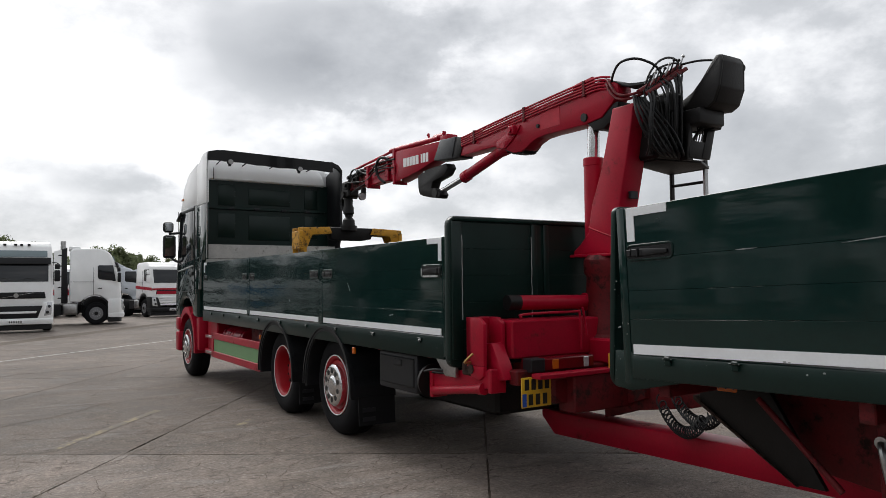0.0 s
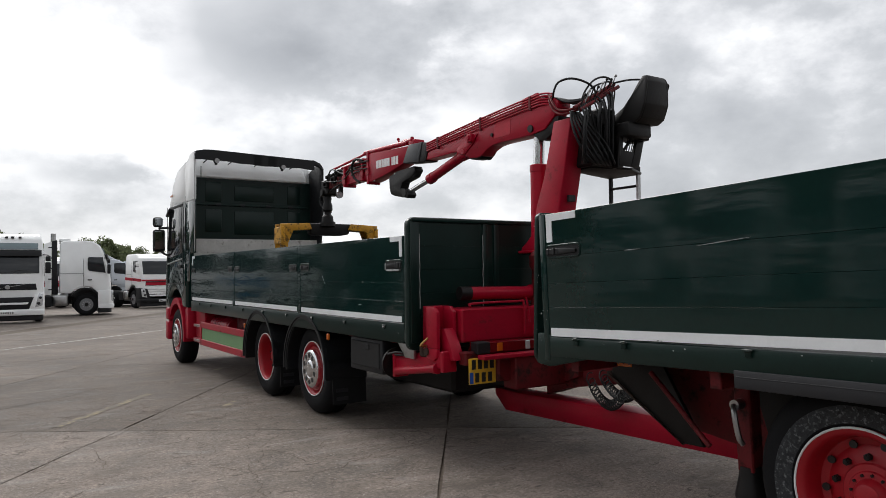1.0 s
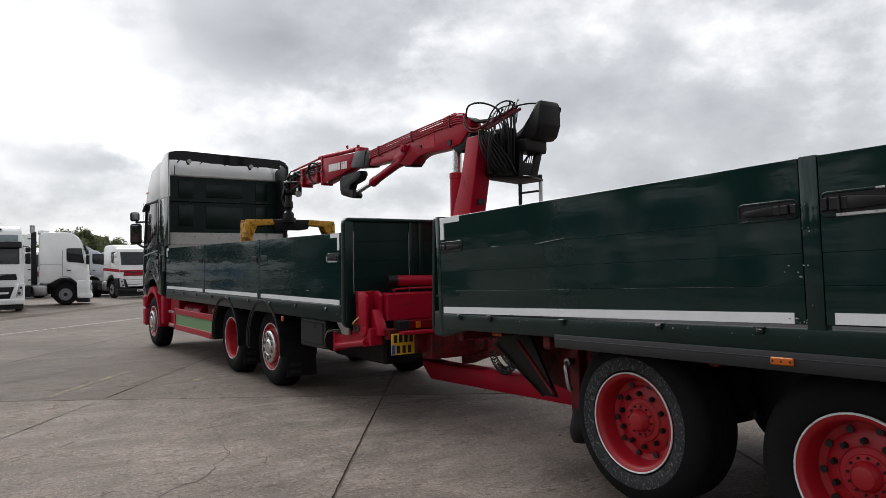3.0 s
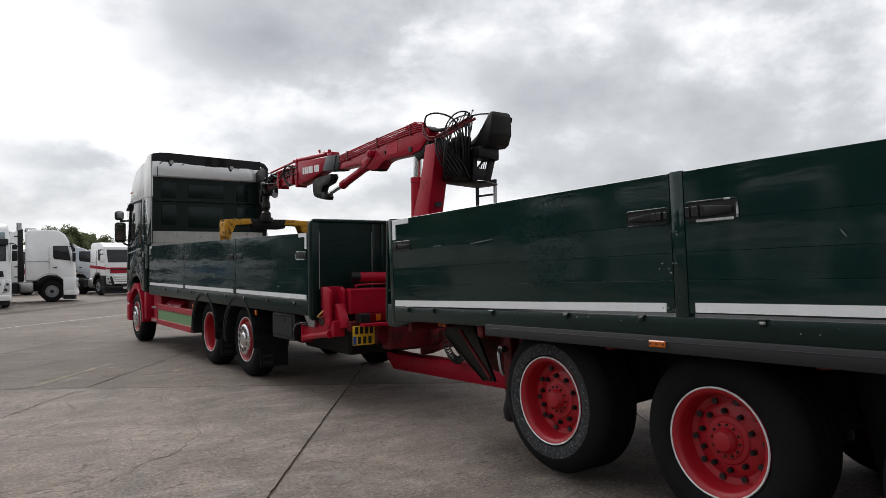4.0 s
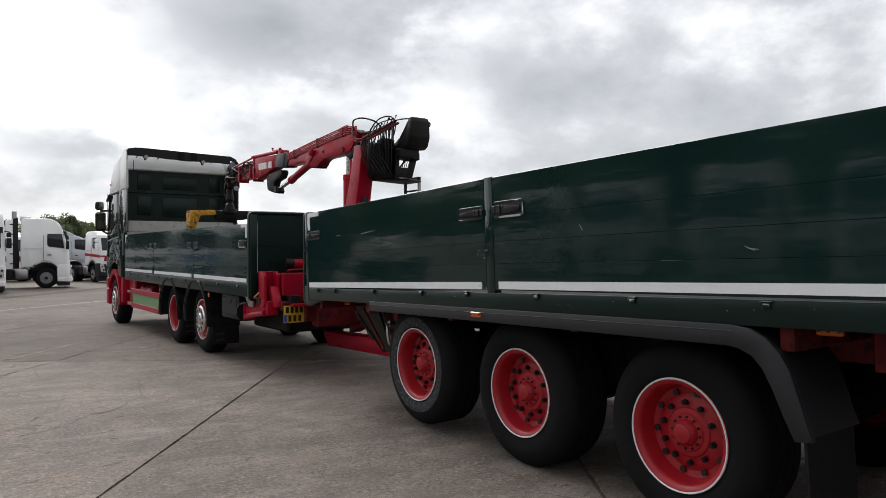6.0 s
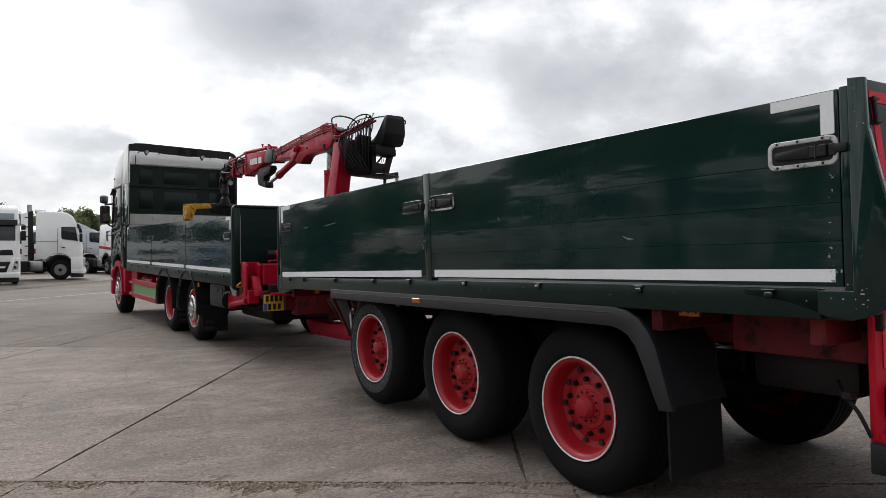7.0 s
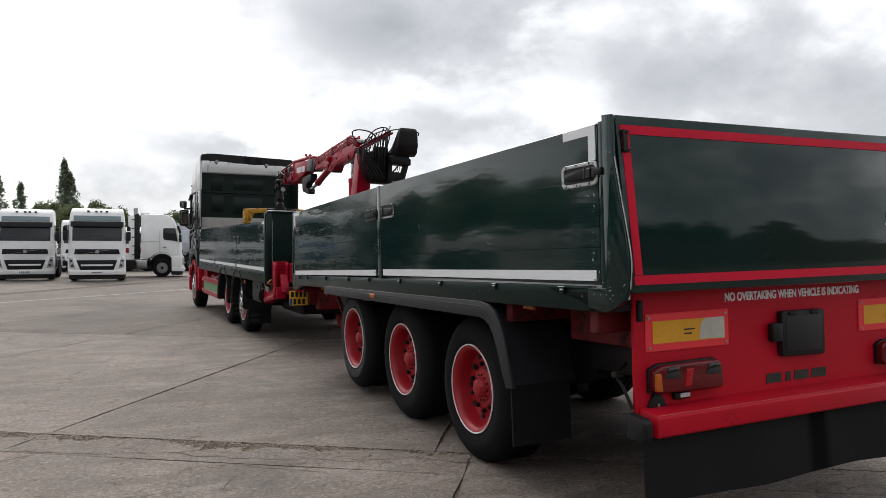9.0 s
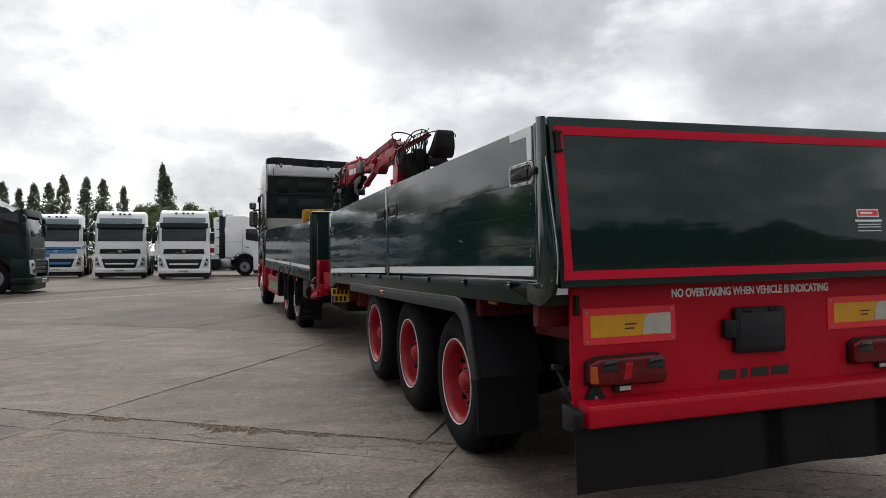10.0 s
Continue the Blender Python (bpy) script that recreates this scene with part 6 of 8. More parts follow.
        part("visor_end", bm, BLACK, t, "black visor end")
        bm = B()
        slab(bm, [(8.05, 2.88), (8.05, 2.93), (9.09, 2.93), (9.24, 2.10), (9.2, 2.08), (9.05, 2.88)], 0.014, 0.0, 0.005)
        part("window_frame", bm, BLACK, t, "black window frame")
    bm = B()
    prism(bm, [(9.1, 2.96), (9.42, 2.88), (9.42, 2.84), (9.08, 2.92)], "x", 0.0, W, bev=0.008)
    part("sun_visor", bm, BLACK, t, "dark sun visor over the windscreen")
    bm = B()
    prism(bm, [(9.375, 2.10), (9.4, 2.10), (9.2, 2.84), (9.175, 2.84)], "x", 0.10, W - 0.10, bev=0.006)
    part("windscreen", bm, GLASS_D, t, "dark windscreen")
    for k in range(5):
        bm = B()
        box(bm, 0.4, W - 0.4, 9.47, 9.53, 1.12 + 0.15 * k, 1.23 + 0.15 * k, bev=0.02)
        part("grille_bar", bm, GREEN, t)
    # red wings, bumper and steps
    for s in (-1, 1):
        xa = 0.0 if s < 0 else W - 0.30
        bm = B()
        zc = 0.47
        n = 16
        out = [(8.66 + 0.635 * math.cos(radians(-6 + 192 * i / n)), zc + 0.715 * math.sin(radians(-6 + 192 * i / n))) for i in range(n + 1)]
        inn = [(8.66 + 0.560 * math.cos(radians(-6 + 192 * i / n)), zc + 0.600 * math.sin(radians(-6 + 192 * i / n))) for i in range(n + 1)]
        for i in range(n):
            prism(bm, [out[i], out[i + 1], inn[i + 1], inn[i]], "x", xa, xa + 0.30)
        bmesh.ops.remove_doubles(bm, verts=bm.verts[:], dist=0.0008)
        part("wheel_wing", bm, RED, t, "red front wheel wing")
        bm = B()
        prism(bm, [(7.84, 0.46), (8.02, 0.46), (8.04, 1.0), (7.84, 1.04)], "x", xa + 0.03, xa + 0.30, bev=0.015)
        part("wing_panel", bm, RED, t)
    bm = B()
    ring = [(-0.03, 9.12), (W + 0.03, 9.12), (W + 0.03, 9.35), (W - 0.20, 9.56), (0.20, 9.56), (-0.03, 9.35)]
    prism(bm, ring, "z", 0.36, 0.72, bev=0.03, seg=3)
    prism(bm, ring, "z", 0.74, 0.98, bev=0.03, seg=3)
    part("front_bumper", bm, RED, t, "red front bumper")
    for s in (-1, 1):
        bm = B()
        xa = 0.02 if s < 0 else W - 0.30
        box(bm, xa, xa + 0.28, 9.5, 9.58, 0.78, 0.95, bev=0.02)
        part("headlamp", bm, LAMP, t, "clear headlamp")


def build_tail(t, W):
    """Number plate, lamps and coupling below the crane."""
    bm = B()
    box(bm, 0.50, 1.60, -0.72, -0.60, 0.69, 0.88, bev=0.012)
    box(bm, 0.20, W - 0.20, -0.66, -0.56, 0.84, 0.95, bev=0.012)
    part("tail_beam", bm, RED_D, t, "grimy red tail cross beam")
    bm = B()
    box(bm, 0.28, 1.62, -0.82, -0.72, 0.895, 0.930, bev=0.006)
    part("tail_shelf", bm, RED, t, "red shelf over the plate")
    bm = B()
    box(bm, 0.205, 0.480, -0.705, -0.695, 0.688, 0.903, bev=0.006, seg=2)
    npl = part("number_plate", bm, YEL_N, t, "yellow rear number plate with plain bars")
    bm = B()
    box(bm, 0.210, 0.247, -0.7075, -0.704, 0.696, 0.788, bev=0.0)
    part("blue_band", bm, BLUE_N, npl, "blue band")
    for zz, xs in ((0.812, (0.232, 0.294, 0.356, 0.418)), (0.704, (0.266, 0.332, 0.398))):
        for x in xs:
            bm = B()
            box(bm, x, x + 0.040, -0.7075, -0.704, zz, zz + 0.078, bev=0.0)
            part("plain_bar", bm, INK, npl, "black bar")
    for x in (0.30, 1.55):
        bm = B()
        box(bm, x, x + 0.62, -0.70, -0.58, 0.935, 1.025, bev=0.008)
        tl = part("tail_lamp", bm, RED_L, t, "dark red tail lamp cluster")
        bm = B()
        box(bm, x - 0.005, x + 0.13, -0.706, -0.60, 0.930, 1.030, bev=0.008)
        part("lamp_end", bm, BLACK, tl, "black lamp end")
        bm = B()
        box(bm, x + 0.51, x + 0.56, -0.708, -0.695, 0.942, 1.018, bev=0.005)
        part("lens", bm, LAMP, tl, "clear lens")
        bm = B()
        box(bm, x + 0.20, x + 0.26, -0.704, -0.695, 0.945, 1.015, bev=0.003)
        part("indicator", bm, AMBER, tl, "amber indicator lens")
    bm = B()
    box(bm, 0.98, 1.38, -0.80, -0.785, 0.92, 1.04, bev=0.004)
    mb = part("marker_board", bm, YEL_B, t, "yellow and red rear marker board")
    bm = B()
    prism(bm, [(1.06, 0.92), (1.38, 0.92), (1.38, 1.04), (1.18, 1.04)], "y", -0.8025, -0.799)
    part("red_field", bm, RED_F, mb, "red field")
    bm = B()
    box(bm, 0.62, 1.42, -0.80, -0.62, 0.62, 0.90, bev=0.012)
    prism(bm, [(-0.80, 0.64), (-0.98, 0.70), (-0.98, 0.84), (-0.80, 0.88)], "x", 1.16, 1.36, bev=0.012)
    part("coupling", bm, RED_D, t, "dark red drawbar coupling box")
    bm = B()
    for k in range(3):
        tube(bm, [(0.05 + 0.05 * k, 0.45, 0.84), (0.0 + 0.05 * k, 0.12, 0.90 - 0.03 * k), (0.12 + 0.05 * k, -0.05, 0.88 - 0.03 * k), (0.30 + 0.04 * k, -0.20, 0.92)], 0.010)
    part("hydraulic_hose", bm, HOSE, t, "black hydraulic hoses")


truck = build_truck()
for a in ((1.78, 1.60, 1.70, 1.50), (3.42, 1.42, 3.37, 1.36), (0.9, 1.30, 0.82, 1.31)):
    scratch(truck, *a, -0.0016, 0.005)
chips(truck, [(0.05, 1.05, 0.05, 0.08, 6, 0.006), (2.45, 1.3, 0.03, 0.25, 6, 0.005), (4.99, 1.3, 0.03, 0.25, 5, 0.005), (0.02, 1.5, 0.01, 0.25, 6, 0.005)], -0.0075, 41)


# ---- loader crane on the truck's tail ----


def build_crane():
    t = thing("loader_crane", TRUCK, "red folding hydraulic loader crane with black control seat", "crane")
    XC = 1.325           # centre line of column and boom
    # base and slewing column
    bm = B()
    lathe(bm, [(1.00, 0.26), (1.12, 0.26), (1.16, 0.21), (1.30, 0.185), (1.62, 0.172), (1.66, 0.195), (1.76, 0.195), (1.80, 0.165)], (XC, -0.46, 0), "z", 28)
    part("slew_base", bm, RED_D, t, "grimy dark red slewing base")
    bm = B()
    rings = []
    for z, front, rear, w in ((1.800, -0.170, -0.640, 0.115), (1.845, -0.185, -0.640, 0.115), (1.900, -0.262, -0.645, 0.112), (1.985, -0.352, -0.662, 0.110), (2.22, -0.400, -0.715, 0.108), (2.50, -0.515, -0.782, 0.106), (2.98, -0.645, -0.872, 0.100)):
        rings.append([bm.verts.new((XC + sx * w, y, z)) for sx, y in ((-1, front), (-1, rear), (1, rear), (1, front))])
    for p, q in zip(rings, rings[1:]):
        for k in range(4):
            bm.faces.new((p[k], p[(k + 1) % 4], q[(k + 1) % 4], q[k]))
    bm.faces.new(rings[0][::-1])
    bm.faces.new(rings[-1])
    bmesh.ops.recalc_face_normals(bm, faces=bm.faces[:])
    bmesh.ops.bevel(bm, geom=[e for e in bm.edges if e.calc_face_angle(0.0) > 0.5], offset=0.012, segments=3, affect="EDGES", profile=0.5)
    col = part("column", bm, RED, t, "red tapered crane column")
    bm = B()
    tube(bm, [(XC - 0.1115, -0.362, 2.035), (XC - 0.112, -0.50, 1.985), (XC - 0.1125, -0.652, 1.935)], 0.007, n=6, k=3)
    part("weld_seam", bm, RED, col)
    bm = B()
    box(bm, XC - 0.04, XC + 0.04, -0.772, -0.742, 2.24, 2.30, bev=0.003)
    part("rating_plate", bm, GREY_P, col, "small dark rating plate")
    bm = B()
    box(bm, XC - 0.150, XC + 0.150, -0.66, -0.165, 1.785, 1.812, bev=0.012, seg=2)
    part("column_flange", bm, RED, t)
    # lift cylinder
    bm = B()
    lathe(bm, [(1.80, 0.05), (1.82, 0.083), (2.56, 0.083), (2.565, 0.088), (2.625, 0.088), (2.632, 0.080), (2.632, 0.0)], (XC, -0.322, 0), "z", 28)
    lc = part("lift_cylinder", bm, RED, t, "red upright lift cylinder")
    bm = B()
    cyl(bm, (XC, -0.322, 2.62), (XC, -0.335, 2.96), 0.052, n=22)
    part("rod", bm, CHROME, lc, "polished steel rod")
    # inner boom, dipping at the elbow
    x0, x1 = XC - 0.100, XC + 0.055
    bm = B()
    prof = [(-0.640, 3.020), (-0.715, 3.100), (-0.710, 3.165), (-0.650, 3.205), (-0.560, 3.222), (-0.430, 3.222), (0.70, 3.108), (1.66, 3.015), (1.70, 2.885), (1.00, 2.895), (0.85, 2.890), (0.78, 2.840), (0.67, 2.795), (0.55, 2.785), (0.47, 2.800), (0.38, 2.850), (0.28, 2.882), (0.15, 2.892), (-0.30, 2.905), (-0.52, 2.930)]
    prism(bm, prof, "x", x0, x1, bev=0.008)
    ib = part("inner_boom", bm, RED, t, "red inner boom arm")
    # shade on the boom's underside and far plate, put in as a dark web
    bm = B()
    prism(bm, [(0.46, 2.815), (0.53, 2.772), (0.68, 2.782), (0.80, 2.835), (0.86, 2.882), (0.40, 2.870)], "x", x0 + 0.02, x1 + 0.02, bev=0.006)
    part("elbow_web", bm, GREASE_SHADE, ib, "dark web for the shaded boom underside")
    bm = B()
    prism(bm, [(-0.31, 2.935), (-0.43, 2.845), (-0.53, 2.835), (-0.68, 2.93), (-0.70, 3.03), (-0.60, 3.02)], "x", XC - 0.085, XC + 0.075, bev=0.006)
    part("knee_link", bm, GREASE_SHADE, ib, "dark greasy knee linkage")
    for xa in (x0 - 0.004, x1 - 0.020):
        bm = B()
        prism(bm, [(-0.20, 3.17), (-0.195, 3.268), (-0.225, 3.276), (-0.435, 3.294), (-0.450, 3.20)], "x", xa, xa + 0.024, bev=0.004)
        part("pipe_guard", bm, RED, ib, "red knee tab")
    for y, z, r in ((-0.331, 2.965, 0.036), (0.27, 2.985, 0.018), (0.64, 2.995, 0.030), (0.80, 2.885, 0.034)):
        bm = B()
        cyl(bm, (x0 - 0.016, y, z), (x1 + 0.016, y, z), r, n=18)
        part("pin", bm, GREASE_SHADE if y < 0.5 else RED, ib, "pivot pin")
    bm = B()
    prism(bm, [(0.52, 3.035), (0.66, 3.060), (0.74, 2.985), (0.90, 2.93), (0.90, 2.865), (0.76, 2.845), (0.62, 2.93)], "x", x0 - 0.014, x0 + 0.002, bev=0.006)
    box(bm, x0 - 0.060, x0, 0.575, 0.665, 2.955, 3.045, bev=0.016, seg=2)
    cyl(bm, (x0 - 0.075, 0.62, 3.0), (x0 - 0.055, 0.62, 3.0), 0.026, n=10)
    part("elbow_bracket", bm, RED, ib)
    bm = B()
    prism(bm, [(-0.02, 2.955), (0.24, 2.945), (0.24, 3.10), (-0.02, 3.125)], "x", x0 - 0.003, x0 + 0.002)
    part("sticker_patch", bm, RED_F2, ib, "faded pink patch on the boom side")
    # pipes along the top edge
    for k in range(5):
        bm = B()
        d = -0.024 * k
        x = x0 - 0.009 - (0.002 if k % 2 else 0.0)
        z_ = lambda y: 3.226 - 0.1 * y + d * (1.0 - 0.06 * y)
        tube(bm, [(x + 0.02, -0.62, z_(-0.62) - 0.045), (x, -0.50, z_(-0.5) - 0.01)] + [(x, y, z_(y)) for y in (-0.30, 0.20, 0.70, 1.20, 1.52)], 0.0098, n=7, k=3)
        part("boom_pipe", bm, RED, t, "thin red hydraulic pipe")
    for y in (-0.34, 0.46, 1.28):
        bm = B()
        z = 3.226 - 0.1 * y
        box(bm, x0 - 0.024, x1 + 0.005, y - 0.016, y + 0.016, z - 0.12, z + 0.016, bev=0.004)
        part("pipe_clamp", bm, RED_D, t, "pipe clamp")
    # dark sleeve and outer boom
    bm = B()
    prism(bm, [(1.46, 3.085), (1.66, 3.098), (1.74, 2.88), (1.56, 2.872)], "x", x0 - 0.010, x1 + 0.012, bev=0.008)
    part("sleeve_mouth", bm, GREASE_SHADE, t, "greasy black sleeve mouth")
    bm = B()
    prism(bm, [(1.625, 3.108), (1.935, 3.120), (2.075, 2.912), (1.70, 2.880)], "x", x0 - 0.020, x1 + 0.020, bev=0.008)
    part("sleeve", bm, SLEEVE, t, "grey steel sleeve")
    bm = B()
    prism(bm, [(1.930, 3.112), (2.96, 3.168), (3.02, 3.165), (3.02, 2.795), (2.95, 2.785), (2.46, 2.842), (2.06, 2.918)], "x", x0 - 0.006, x1 + 0.008, bev=0.010)
    ob_ = part("outer_boom", bm, RED, t, "red outer boom box")
    # maker's name as plain bars
    y, zb = 2.790, 2.940
    for w, gap in ((0.070, 0.012), (0.060, 0.012), (0.056, 0.012), (0.070, 0.012), (0.058, 0.055), (0.030, 0.014), (0.054, 0.014), (0.054, 0.0)):
        bm = B()
        z0 = zb - 0.028 * (2.79 - y)
        prism(bm, [(y, z0), (y - w, z0 - 0.028 * w), (y - w, z0 + 0.104 - 0.03 * w), (y, z0 + 0.106)], "x", x0 - 0.0095, x0 - 0.005)
        part("brand_bar", bm, WINK, ob_, "white plain bar")
        y -= w + gap
    for q in ([(2.30, 2.862), (2.36, 2.856)], [(2.84, 2.835), (2.90, 2.83)]):
        bm = B()
        cyl(bm, (x0 - 0.012, q[0][0], q[0][1]), (x0 - 0.004, q[0][0], q[0][1]), 0.012, n=8)
        part("bolt", bm, STEEL, ob_)
    # elbow ram and linkage
    bm = B()
    cyl(bm, (1.30, 0.88, 2.902), (1.30, 1.56, 2.722), 0.054, n=22)
    cyl(bm, (1.30, 1.52, 2.732), (1.30, 1.60, 2.711), 0.062, n=22)
    cyl(bm, (1.30, 0.80, 2.905), (1.30, 0.92, 2.890), 0.060, n=22)
    er = part("elbow_ram", bm, RED, t, "red elbow ram")
    bm = B()
    cyl(bm, (1.30, 1.58, 2.716), (1.30, 2.10, 2.605), 0.030, n=18)
    part("rod", bm, CHROME, er, "polished steel rod")
    bm = B()
    prism(bm, [(2.50, 2.845), (2.49, 2.700), (2.46, 2.620), (2.38, 2.592), (2.20, 2.555), (2.04, 2.530), (2.00, 2.570), (2.06, 2.635), (2.20, 2.665), (2.16, 2.735), (1.92, 2.775), (1.84, 2.850), (1.88, 2.905), (2.30, 2.890)], "x", 1.245, 1.365, bev=0.012)
    cyl(bm, (1.235, 2.11, 2.600), (1.375, 2.11, 2.600), 0.052, n=18)
    part("elbow_link", bm, GREASE_SHADE, t, "greasy black elbow linkage")
    # extensions
    bm = B()
    box(bm, x0 + 0.018, x1 - 0.016, 2.96, 3.80, 2.845, 3.060, bev=0.010)
    part("extension", bm, RED, t, "red telescopic extension")
    bm = B()
    box(bm, x0 + 0.036, x1 - 0.034, 3.74, 4.42, 2.875, 3.035, bev=0.010)
    part("extension", bm, RED_D, t, "grimy red telescopic extension")
    for y, z0, z1 in ((3.03, 2.765, 3.215), (3.76, 2.815, 3.100), (3.20, 2.830, 3.140)):
        bm = B()
        box(bm, x0 - 0.018, x1 + 0.018, y - 0.026, y + 0.026, z0, z1, bev=0.008)
        box(bm, x0 - 0.024, x0 - 0.010, y - 0.045, y + 0.045, (z0 + z1) / 2 - 0.10, (z0 + z1) / 2 + 0.02, bev=0.006)
        part("collar", bm, RED, t)
    for p, q, r, ma in (((1.25, 2.02, 3.165), (1.25, 3.16, 3.205), 0.032, RED), ((1.25, 3.10, 3.20), (1.25, 4.20, 3.14), 0.017, RED), ((1.34, 2.60, 3.135), (1.34, 4.25, 3.120), 0.026, RED_D), ((1.22, 3.00, 3.115), (1.22, 3.85, 3.10), 0.014, RED)):
        bm = B()
        cyl(bm, p, q, r, n=14)
        part("extension_ram", bm, ma, t, "red ram along the boom top")
    bm = B()
    box(bm, 1.22, 1.36, 1.80, 1.96, 3.10, 3.175, bev=0.016, seg=2)
    cyl(bm, (1.26, 1.93, 3.175), (1.26, 2.12, 3.185), 0.034, n=14)
    cyl(bm, (1.23, 1.88, 3.17), (1.23, 1.88, 3.21), 0.022, n=10)
    part("valve", bm, RED, t, "red valve block")
    bm = B()
    cyl(bm, (1.26, 2.24, 3.17), (1.26, 2.27, 3.245), 0.013, n=8)
    bmesh.ops.create_uvsphere(bm, u_segments=10, v_segments=8, radius=0.020, matrix=Matrix.Translation((1.26, 2.27, 3.245)))
    part("valve_knob", bm, RED, t, "small red knob")
    for o in t.children_recursive:       # the boom arches slightly between knee and tip
        if o.name.split(".")[0] in {"inner_boom", "elbow_web", "boom_pipe", "pipe_clamp", "sleeve_mouth", "sleeve", "outer_boom", "brand_bar", "elbow_bracket", "sticker_patch", "pin", "valve", "valve_knob", "collar", "extension", "extension_ram"}:
            for v in o.data.vertices:
                v.co.z += 0.048 * math.sin(math.pi * min(1.0, max(0.0, (v.co.y + 0.35) / 4.9))) ** 0.7
    # hoses round the tip
    r = random.Random(3)
    for k in range(11):
        bm = B()
        x, z = 1.19 + 0.022 * k, 3.03 + r.uniform(-0.06, 0.12)
        tube(bm, [(x, 3.00, z), (x - 0.03, 3.4, z + r.uniform(-0.03, 0.06)), (x + 0.02, 3.8, z + r.uniform(-0.12, 0.03)), (x - 0.02, 4.15, z + r.uniform(-0.16, 0.02)), (1.25 + 0.014 * k, 4.52, 2.92 + r.uniform(-0.1, 0.16)), (1.23 + 0.016 * k, 4.62 + r.uniform(0, 0.10), 2.74), (1.26 + 0.01 * k, 4.54, 2.54)], r.uniform(0.009, 0.013), n=7, k=5)
        part("hose", bm, HOSE, t, "black hydraulic hose")
    bm = B()
    tube(bm, [(1.20, 3.14, 3.14), (1.16, 3.28, 3.17), (1.15, 3.38, 3.08), (1.17, 3.36, 2.94), (1.20, 3.24, 2.85)], 0.017, n=8)
    part("hose", bm, HOSE, t, "black hydraulic hose")
    for y0, z0, k in ((4.02, 3.08, 0.05), (4.16, 3.00, 0.055), (4.32, 3.05, 0.05), (4.44, 2.96, 0.06)):
        bm = B()
        box(bm, 1.21, 1.43, y0 - k, y0 + k, z0 - k, z0 + k, bev=0.015)
        cyl(bm, (1.18, y0, z0), (1.46, y0, z0), k * 0.5, n=10)
        part("boom_fitting", bm, GREASE_SHADE, t, "greasy black fitting")
    bm = B()
    box(bm, 1.23, 1.40, 4.40, 4.62, 2.80, 3.03, bev=0.02)
    cyl(bm, (1.20, 4.54, 2.84), (1.43, 4.54, 2.84), 0.05, n=14)
    part("boom_head", bm, GREASE_SHADE, t, "greasy black boom head")
    bm = B()
    lathe(bm, [(2.82, 0.045), (2.76, 0.065), (2.70, 0.058), (2.66, 0.075), (2.58, 0.078), (2.55, 0.052), (2.52, 0.050), (2.48, 0.085), (2.40, 0.092), (2.37, 0.07)], (1.31, 4.56, 0), "z", 20)
    part("rotator", bm, GREASE_SHADE, t, "greasy black rotator")
    bm = B()
    cyl(bm, (1.24, 3.985, 2.757), (1.225, 3.93, 2.750), 0.052, 0.048, n=18)
    box(bm, 1.24, 1.30, 3.97, 4.02, 2.76, 2.88, bev=0.006)
    wl = part("work_lamp", bm, GREASE_SHADE, t, "round boom work lamp")
    bm = B()
    cyl(bm, (1.2255, 3.933, 2.7505), (1.2225, 3.920, 2.7490), 0.045, n=18)
    part("lens", bm, LAMP, wl, "clear lens")
    # control stand, seat and ladder
    bm = B()
    prism(bm, [(1.42, -0.66), (2.17, -0.42), (2.17, -0.84), (1.86, -1.00), (1.42, -0.92)], "z", 2.532, 2.556, bev=0.005)
    box(bm, 2.12, 2.17, -0.83, -0.44, 2.53, 2.61, bev=0.006)
    part("platform", bm, GREASE_SHADE, t, "black steel control platform")
    bm = B()
    box(bm, 1.36, 1.66, -0.99, -0.72, 2.545, 3.00, bev=0.02)
    box(bm, 1.44, 1.62, -1.04, -0.86, 2.90, 3.06, bev=0.016)
    part("valve_block", bm, GREASE_SHADE, t, "greasy black control valve block")
    bm = B()
    box(bm, 1.60, 1.90, -1.20, -0.90, 2.800, 2.925, bev=0.016, seg=2)
    box(bm, 1.84, 1.95, -1.14, -0.92, 2.79, 2.89, bev=0.012)
    part("seat_box", bm, GREASE_SHADE, t, "black box under the seat")
    for k in range(8):
        bm = B()
        x, z = 1.24 + 0.055 * k, 3.055 + 0.030 * k
        top = 0.10 + 0.012 * (k % 3)
        tube(bm, [(x, -0.97, z), (x + 0.012, -1.00, z + 0.5 * top), (x + 0.030, -1.01, z + top)], 0.007, n=6)
        bmesh.ops.create_uvsphere(bm, u_segments=8, v_segments=6, radius=0.014, matrix=Matrix.Translation((x + 0.032, -1.01, z + top)))
        part("control_lever", bm, STEEL if k % 3 == 1 else GREASE_SHADE, t, "control lever")
    # bucket seat: back, pan and curved side wings
    wing = [(-1.335, 3.300), (-1.315, 3.345), (-1.275, 3.352), (-1.235, 3.300), (-1.160, 3.190), (-1.075, 3.105), (-0.985, 3.060), (-0.900, 3.035), (-0.895, 2.985), (-1.00, 2.965), (-1.20, 2.950), (-1.265, 2.985), (-1.315, 3.100)]
    bm = B()
    for xa in (1.660, 1.945):
        prism(bm, wing, "x", xa, xa + 0.030, bev=0.010, seg=2)
